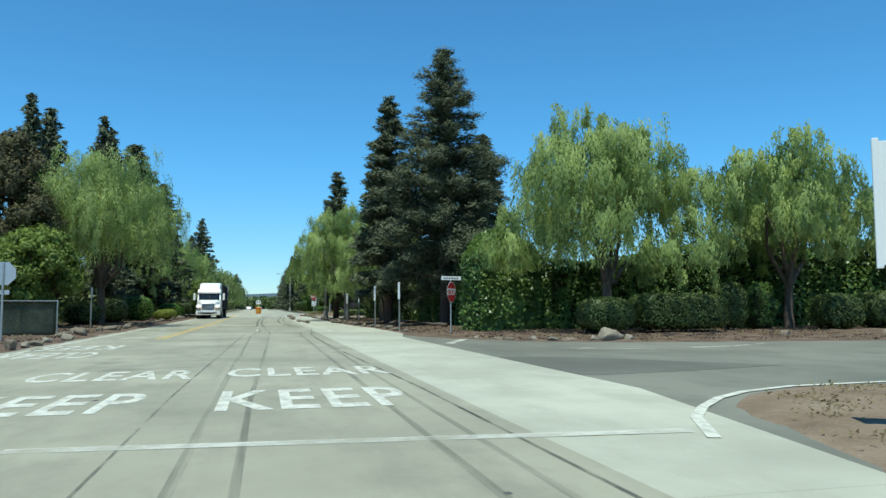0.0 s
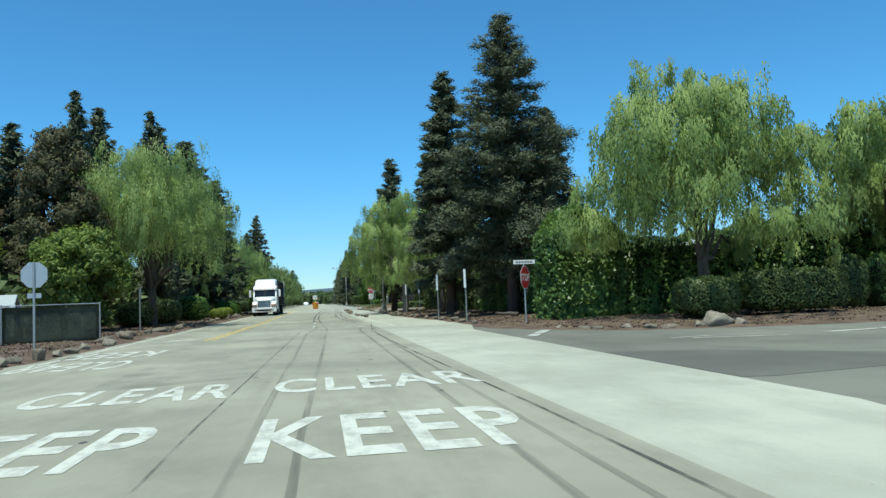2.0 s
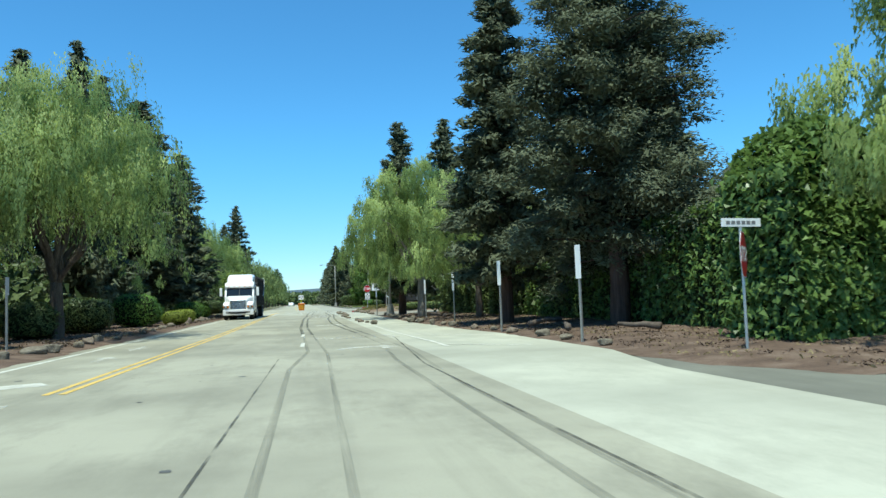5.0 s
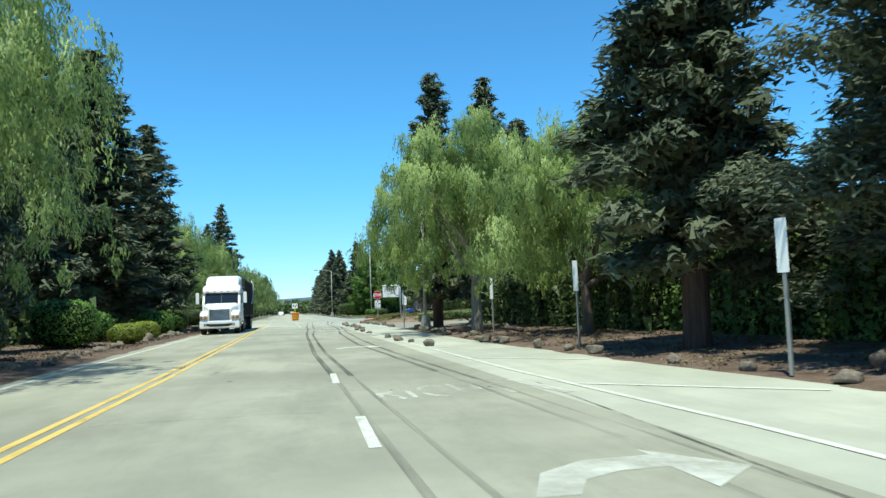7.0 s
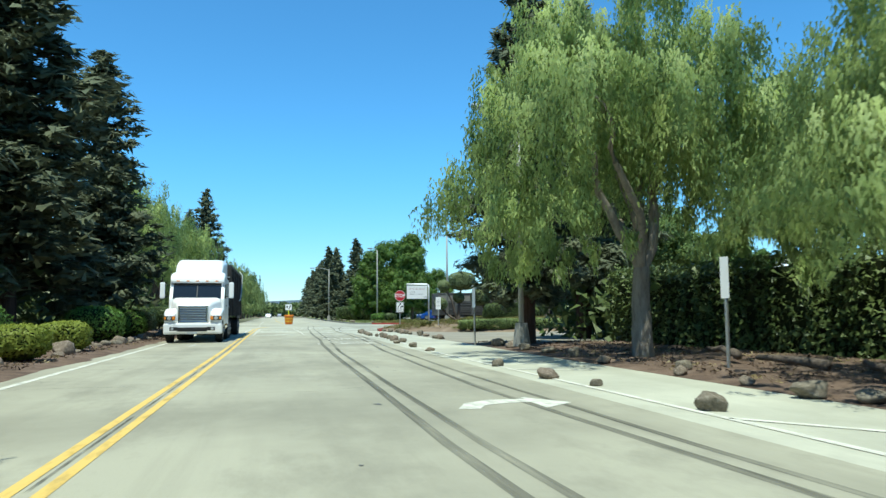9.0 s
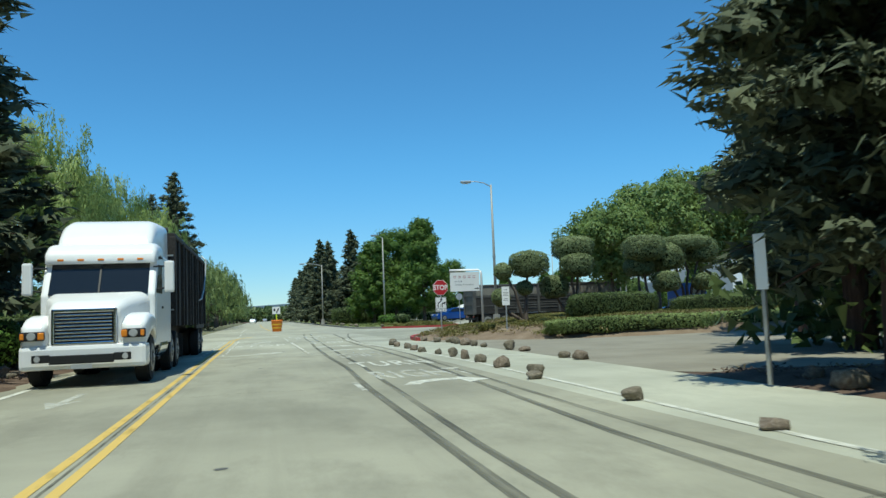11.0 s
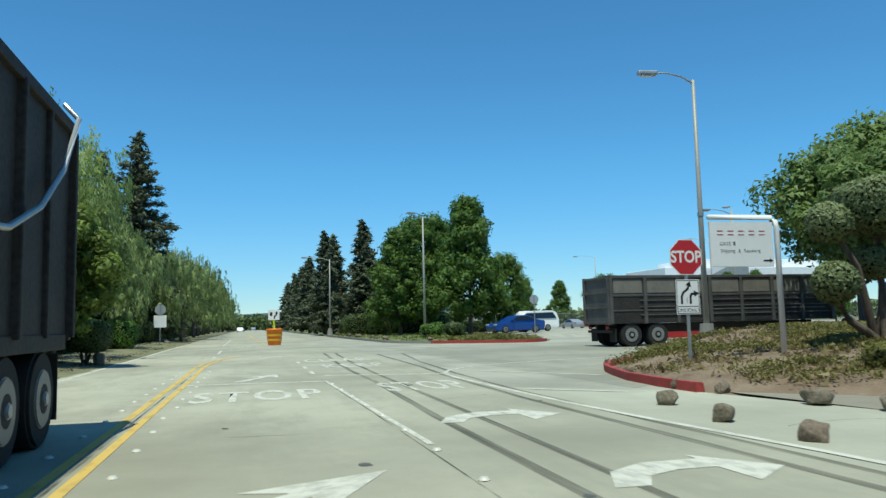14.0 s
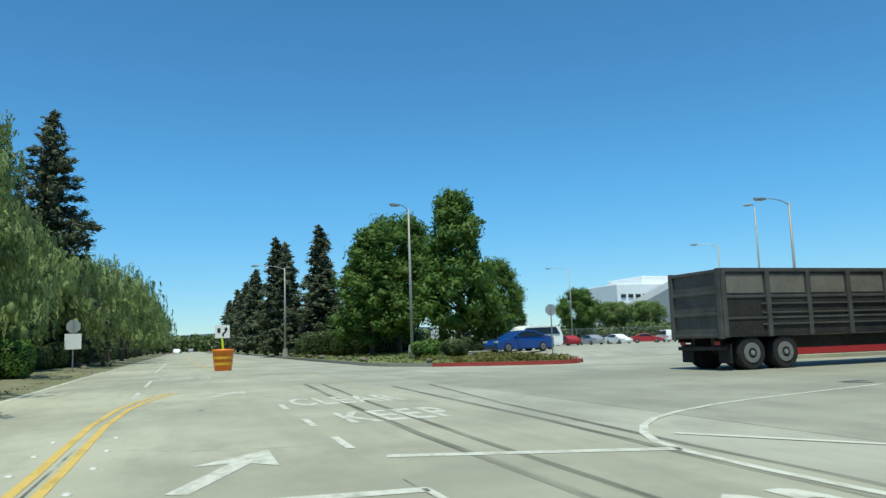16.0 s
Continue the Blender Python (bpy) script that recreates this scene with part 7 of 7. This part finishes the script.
# ---- stones ----
def rock_mesh(seed, mat):
    rng = np.random.default_rng(seed)
    bm = bmesh.new()
    bmesh.ops.create_icosphere(bm, subdivisions=3, radius=1)
    cuts = [(Vector(unit(rng.normal(size=3))), rng.uniform(0.5, 0.82)) for _ in range(11)]
    for v in bm.verts:
        p = v.co.copy()
        for n_, d in cuts:
            over = p.dot(n_) - d
            if over > 0:
                p -= n_ * over * 0.96
        p *= 1 + 0.14 * noise.noise(p * 1.7 + Vector((seed * 3.1, 0, 0))) + 0.07 * noise.noise(p * 5) + 0.03 * noise.noise(p * 11)
        if p.z < -0.55:
            p.z = -0.55 + (p.z + 0.55) * 0.15
        v.co = p
    me = bpy.data.meshes.new("rock")
    bm.to_mesh(me)
    bm.free()
    me.materials.append(mat)
    me.polygons.foreach_set("use_smooth", [True] * len(me.polygons))
    return me


ROCKS = [rock_mesh(k, m) for k, m in enumerate((ROCK, ROCK, REDROCK, ROCK, REDROCK, ROCK))]
PALE = rock_mesh(40, PALEROCK)
REDROCK_MESH = rock_mesh(41, REDROCK)
rk = np.random.default_rng(5)


def stone(x, y, z, w, d, h, turn, mesh, label, group):
    ob = new("rock", mesh)
    ob.matrix_world = pose(x, y, z + 0.5 * h * 0.52, 0, 0, turn) @ Matrix.Diagonal((w / 2, d / 2, h / 1.6, 1))
    return tagged(ob, label, "rock", group)


stone(-5.8, 119.5, 0.04, 0.42, 0.36, 0.6, 20, ROCKS[1], "upright grey-brown stone beside the clipped shrub", "stones along the road edge")
stone(-8.4, 163, 0.04, 1.5, 1.1, 0.7, 0, ROCKS[0], "large dark stone on the verge", "stones along the road edge")
stone(-7.2, 157, 0.04, 0.7, 0.6, 0.4, 40, ROCKS[3], "dark stone on the verge", "stones along the road edge")
ROADROW = "row of stones on the pale strip"
for k, (x, y, w, h) in enumerate(((4.92, 57.6, 0.44, 0.36), (4.86, 60.95, 0.26, 0.16), (4.62, 62.6, 0.5, 0.26), (4.6, 65.9, 0.34, 0.24), (4.58, 73.6, 0.42, 0.16), (4.5, 76.4, 0.42, 0.2), (4.45, 80.2, 0.4, 0.22), (4.9, 81.3, 0.42, 0.25), (4.86, 83.25, 0.46, 0.34), (4.88, 85.25, 0.35, 0.28), (4.95, 86.85, 0.28, 0.36), (4.92, 88.15, 0.36, 0.3), (4.86, 89.7, 0.25, 0.28), (4.74, 91.5, 0.34, 0.23), (4.73, 92.85, 0.32, 0.25), (4.83, 94.58, 0.33, 0.29), (4.76, 96.55, 0.36, 0.27), (4.82, 98.15, 0.41, 0.24), (5.2, 100.0, 0.38, 0.32))):
    stone(x, y, 0.0, w, w * rk.uniform(0.8, 1.1), h, 47 * k, ROCKS[k % 6], "brown fieldstone on the pale concrete strip", ROADROW)
for k, (x, y, w, h) in enumerate(((7.4, 89.0, 0.44, 0.18), (7.11, 85.3, 0.42, 0.2), (7.2, 84.3, 0.5, 0.3), (7.3, 90.2, 0.46, 0.33), (7.18, 92.7, 0.38, 0.22), (7.18, 94.05, 0.4, 0.27), (7.12, 94.9, 0.5, 0.34), (7.12, 96.5, 0.4, 0.3), (7.6, 96.8, 0.22, 0.1), (7.2, 97.2, 0.42, 0.28), (7.24, 98.2, 0.4, 0.28), (6.95, 99.15, 0.5, 0.26), (6.8, 101.05, 0.34, 0.24), (7.46, 105.5, 0.3, 0.22), (6.66, 102.1, 0.34, 0.26), (7.0, 58.4, 0.7, 0.26), (7.3, 57.7, 0.6, 0.24), (7.25, 56.9, 0.5, 0.3), (7.2, 62.3, 0.34, 0.24), (7.7, 63.2, 0.5, 0.3), (7.3, 66.0, 0.4, 0.26), (7.5, 68.4, 0.44, 0.3), (7.5, 70.5, 0.5, 0.3), (7.4, 72.4, 0.5, 0.3), (7.6, 74.2, 0.6, 0.34), (7.5, 76.0, 0.6, 0.36), (8.0, 77.2, 0.4, 0.3), (7.3, 53.6, 0.34, 0.28), (7.5, 51.8, 0.36, 0.26), (7.6, 50.3, 0.5, 0.28), (7.8, 46.8, 0.34, 0.24), (8.0, 44.8, 0.4, 0.2), (8.1, 42.5, 0.5, 0.26), (8.2, 39.6, 0.6, 0.24), (8.2, 37.8, 0.4, 0.22), (8.2, 35.1, 0.4, 0.2), (7.2, 60.2, 0.3, 0.2))):
    stone(x, y, 0.02, w, w * rk.uniform(0.75, 1.1), h, 61 * k, ROCKS[(k + 2) % 6], "rough brown stone edging the planting bed", "stones edging the planting beds")
for x, y, w, h, m in ((13.5, 24.3, 1.2, 0.62, PALE), (12.85, 24.25, 0.4, 0.28, PALE), (14.15, 24.15, 0.5, 0.32, PALE), (11.5, 24.75, 0.5, 0.26, ROCKS[0]), (11.0, 25.3, 0.4, 0.24, PALE), (12.1, 24.55, 0.7, 0.2, ROCKS[2]), (10.3, 26.0, 0.6, 0.16, ROCKS[1]), (20.7, 24.6, 0.6, 0.4, ROCKS[2]), (25.2, 24.4, 0.7, 0.36, PALE), (29.5, 24.2, 0.6, 0.36, ROCKS[1]), (9.6, 27.8, 0.4, 0.16, PALE), (10.2, 26.8, 0.5, 0.14, ROCKS[3])):
    stone(x, y, -0.02, w, w * 0.8, h, 30 * x, m, "weathered boulder in the corner mulch" if w > 1 else "small weathered stone in the corner mulch", "corner stones")
for k, (x, y, w, h) in enumerate(((-5.62, 19.7, 0.55, 0.34), (-5.6, 20.6, 0.85, 0.36), (-5.62, 22.1, 0.6, 0.32), (-5.55, 22.8, 0.5, 0.3), (-5.4, 23.9, 0.5, 0.4), (-5.42, 25.3, 0.4, 0.24), (-5.45, 26.6, 0.55, 0.25), (-5.5, 28.2, 0.45, 0.28), (-5.4, 30.6, 0.6, 0.34), (-5.5, 31.3, 0.5, 0.3))):
    stone(x, y, 0.02, w, w * 0.8, h, 63 * k, REDROCK_MESH if k == 4 else PALE if k % 3 else ROCKS[0], "weathered boulder edging the road", "stones along the road edge")
y = 32.0
k = 0
while y < 108:
    w = rk.uniform(0.25, 0.6) * (1.35 if y < 46 else 1.0)
    x = -5.75 - 0.6 * rk.random() - (0.45 if y > 60 else 0)
    stone(x, y, 0.05, w, w * rk.uniform(0.7, 1.1), w * rk.uniform(0.45, 0.7), 360 * rk.random(), ROCKS[k % 6], "rough stone edging the roadside mulch", "stones along the road edge")
    y += rk.uniform(0.7, 2.2)
    k += 1
for x, y, w, h in ((-6.5, 73.5, 0.9, 0.62), (-6.8, 76.2, 0.7, 0.45), (-6.6, 82.2, 0.9, 0.5), (-7.0, 79.0, 0.6, 0.3), (-6.9, 91, 0.9, 0.5), (-6.7, 88, 0.7, 0.4), (-6.8, 96, 0.9, 0.5)):
    stone(x, y, 0.05, w, w * 0.8, h, 77 * y, ROCKS[4 if w > 0.8 else 2], "large reddish boulder in the roadside mulch", "stones along the road edge")
for x, y, w in ((9.0, 146, 0.7), (9.1, 151, 0.5), (9.2, 162, 0.8), (9.0, 167, 0.6), (9.4, 172, 0.7), (9.3, 181, 0.8), (9.3, 188, 0.7), (9.6, 156, 0.6), (10.4, 137.5, 0.5)):
    stone(x, y, 0.15, w, w * 0.8, w * 0.5, 50 * y, ROCKS[int(y) % 6], "brown stone on the planted edge", "stones along the lawn")


# ---- low plants and litter ----
def carpet(name, points, mat, label, size, height, seed, per=14, category="ground cover", flat=0.5):
    """Low growth or litter: tufts of small leaves at the given places."""
    rng = np.random.default_rng(seed)
    P = np.repeat(np.array(points, float), per, 0)
    n = len(P)
    P[:, :2] += rng.normal(size=(n, 2)) * 0.16
    P[:, 2] += rng.random(n) * height
    U, V = scatter_leaves(rng, P, np.tile([0, 0, 1.0], (n, 1)) * flat, size, size * 0.45, -0.2 if flat < 1 else 0, 0.9)
    ob = new(name, leaf_mesh(name, P, U, V, mat))
    return tagged(ob, label, category, "", "stuff")


def sprinkle(rng, n, x0, x1, y0, y1, field, ok=lambda x, y: True, patch=0.0, scale=0.5, off=0.0):
    pts = []
    tries = 0
    while len(pts) < n and tries < n * 12:
        tries += 1
        x, y = rng.uniform(x0, x1), rng.uniform(y0, y1)
        if ok(x, y) and noise.noise((x * scale, y * scale, off)) > patch:
            g = field
            i, j = np.searchsorted(g[1], y), np.searchsorted(g[0], x)
            if 0 < i < len(g[1]) - 1 and 0 < j < len(g[0]) - 1 and g[3][i, j] and g[3][i - 1, j - 1] and g[3][i - 1, j] and g[3][i, j - 1]:
                pts.append((x, y, float(g[2][i - 1 : i + 1, j - 1 : j + 1].mean())))
    return pts


rg = np.random.default_rng(9)
carpet("ground_cover", sprinkle(rg, 2200, 6.7, 24, 96, 115, GI, patch=-0.02, scale=0.45), PLANT, "patchy olive and yellow ground cover on the mound", 0.09, 0.16, 1, 26)
carpet("dry_stems", sprinkle(rg, 900, 6.7, 24, 96, 115, GI, patch=-0.2, scale=0.6, off=4.0), STRAW, "dry straw-coloured stems on the mound", 0.16, 0.10, 2, 10)
carpet("bark_chips", sprinkle(rg, 3000, 6.9, 24, 21.5, 80, GR, patch=-0.4, scale=0.5, off=5.0), CHIPS, "loose dark bark chips on the mulch", 0.09, 0.03, 13, 10, "bark chips", 1.4)
carpet("bark_chips", sprinkle(rg, 2000, -10, -5.4, 18, 130, GL, patch=-0.4, scale=0.5, off=5.0), CHIPS, "loose dark bark chips on the roadside mulch", 0.10, 0.03, 14, 9, "bark chips", 1.4)
carpet("leaf_litter", sprinkle(rg, 1500, 6.8, 26, 22, 80, GR, patch=-0.2, scale=0.4, off=2.0), STRAW, "dry leaf litter on the mulch", 0.10, 0.02, 3, 8, "leaf litter", 1.6)
carpet("leaf_litter", sprinkle(rg, 900, -14, -5.5, 18, 150, GL, patch=-0.2, scale=0.4, off=2.0), STRAW, "dry leaf litter on the roadside mulch", 0.12, 0.02, 4, 8, "leaf litter", 1.6)
carpet("leaf_litter", sprinkle(rg, 500, 6.2, 14, 2, 9.5, GS, patch=-0.1, scale=0.7, off=2.0), STRAW, "dry chips on the bare corner soil", 0.07, 0.02, 5, 9, "leaf litter", 1.6)
carpet("lawn_shrubs", sprinkle(rg, 200, 11, 18, 133.5, 142, GF, patch=-0.05, scale=0.35, off=1.0), PLANT, "straggly flowering shrubs on the lawn island", 0.15, 0.28, 6, 30, "low shrubs")
carpet("lawn_grass", sprinkle(rg, 1200, 8.6, 22, 134, 180, GF, patch=-0.6, scale=0.3), TURF, "short dry grass on the lawn island", 0.16, 0.08, 7, 6, "grass", 0.4)
shrub("low_shrub", 9.7, 100.6, 0.3, (0.7, 0.6, 0.4), PLANT, "small green shrub on the dry mound", seed=201, leaves=900, leaf_size=0.1, lump=0.3)
shrub("low_shrub", 12.6, 100.6, 0.45, (1.1, 0.9, 0.4), PLANT, "small green shrub on the dry mound", seed=202, leaves=1100, leaf_size=0.1, lump=0.3)
shrub("low_shrub", 13.0, 141, 0.3, (1.4, 1.3, 0.9), HEDGE, "loose green shrub on the lawn island", seed=203, leaves=1300, leaf_size=0.14, lump=0.35)
shrub("low_shrub", 11.6, 142, 0.3, (1.5, 1.4, 0.9), BOX, "loose green shrub on the lawn island", seed=204, leaves=1300, leaf_size=0.14, lump=0.35)
shrub("low_shrub", 10.2, 177, 0.3, (2.2, 2.0, 1.5), HEDGE, "dark round shrub below the lamp", seed=205, leaves=1600, leaf_size=0.16)
shrub("low_shrub", 11.8, 166, 0.3, (2.2, 2.0, 1.5), HEDGE, "dark round shrub behind the stones", seed=206, leaves=1600, leaf_size=0.16)

# raised lane markers
dot = bmesh.new()
bmesh.ops.create_cone(dot, cap_ends=True, segments=12, radius1=0.05, radius2=0.03, depth=0.022, matrix=Matrix.Translation((0, 0, 0.011)))
dm = bpy.data.meshes.new("lane_marker")
dot.to_mesh(dm)
dot.free()
dm.materials.append(CERAMIC)
for k in range(13):
    for x in (-2.48, -1.72):
        o = new("lane_marker", dm)
        o.location = (x + 0.02 * rk.normal(), 95.5 + 1.45 * k + (0.1 if x > -2 else 0), 0.003)
        tagged(o, "small raised ceramic lane marker on the road", "lane marker", "raised lane markers")
for k in range(9):
    o = new("lane_marker", dm)
    o.location = (1.2 - 0.014 * k, 94.4 + 1.5 * k, 0.006)
    tagged(o, "small raised ceramic lane marker on the road", "lane marker", "raised lane markers")

# fallen logs and bark under the redwoods
for k, (x, y, L, a) in enumerate(((8.9, 39.5, 1.6, 70), (9.4, 43.0, 1.4, 20), (8.8, 61.2, 1.5, 100), (9.2, 59.6, 1.3, 60), (9.5, 64.5, 1.8, 75), (10.4, 38.0, 1.2, 130))):
    t = thing("log", pose(x, y, 0.22, 0, 0, a), "weathered fallen branch on the mulch", "log", "fallen branches")
    part("wood", branch_mesh(np.random.default_rng(k), bm_log := bmesh.new(), (-L / 2, 0, 0.05), (L / 2, 0.1, 0.12), 0.10, 0.05, 0.15, 6, 8, True) and bm_log, BARK, t, smooth=True)


# ---- far tree lines and thickets, past counting ----
def thicket(name, pts, mat, label, size, seed, n):
    rng = np.random.default_rng(seed)
    P = []
    for (x0, y0, h0), (x1, y1, h1), wid in pts:
        t = rng.random((n, 1))
        c = np.concatenate([x0 + (x1 - x0) * t, y0 + (y1 - y0) * t, np.zeros_like(t)], 1)
        h = h0 + (h1 - h0) * t[:, 0]
        h = h * np.array([0.72 + 0.4 * noise.noise((p[0] * 0.13, p[1] * 0.13, seed)) + 0.16 * noise.noise((p[0] * 0.6, p[1] * 0.6, seed)) for p in c])
        c[:, :2] += rng.normal(size=(n, 2)) * wid
        c[:, 2] = rng.random(n) ** 0.7 * h
        P.append(c)
    P = np.concatenate(P)
    U, V = scatter_leaves(rng, P, np.tile([0, -1.0, 0.6], (len(P), 1)), size, size * 0.5, 0.2, 0.9)
    ob = new(name, leaf_mesh(name, P, U, V, mat))
    return tagged(ob, label, "trees", "", "stuff")


thicket("background_thicket", [((-15, 40, 4), (-15, 150, 4), 1.6)], HEDGE, "dense dark undergrowth behind the roadside trees", 0.55, 1, 26000)
thicket("background_thicket", [((-17, 150, 5), (-14, 420, 6), 2.0)], HEDGE, "dense dark undergrowth behind the far trees", 0.9, 2, 14000)
thicket("background_thicket", [((16, 50, 3), (15, 86, 3), 1.2)], HEDGE, "dense dark undergrowth behind the pepper trees", 0.5, 3, 9000)
thicket("far_woods", [((-60, 470, 9), (60, 480, 9), 4), ((60, 420, 7), (320, 380, 8), 5)], HEDGE, "far line of trees at the road's end", 2.2, 4, 9000)
thicket("far_woods", [((14, 210, 6), (24, 330, 7), 2.0)], REDWOOD, "dense dark trees along the far road", 1.2, 5, 9000)
thicket("far_woods", [((30, 224, 3.5), (95, 218, 4), 1.2)], HEDGE, "hedge and trees behind the parking lot", 0.8, 6, 8000)
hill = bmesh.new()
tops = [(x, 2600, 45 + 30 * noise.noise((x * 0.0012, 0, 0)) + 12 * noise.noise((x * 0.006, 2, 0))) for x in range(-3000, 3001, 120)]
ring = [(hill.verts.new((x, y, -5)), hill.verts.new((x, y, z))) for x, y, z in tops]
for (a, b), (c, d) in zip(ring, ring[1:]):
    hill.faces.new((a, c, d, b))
tagged(part("backdrop", hill, HAZE), "low hills on the horizon with haze painted into their colour", "hills", "", "structure")
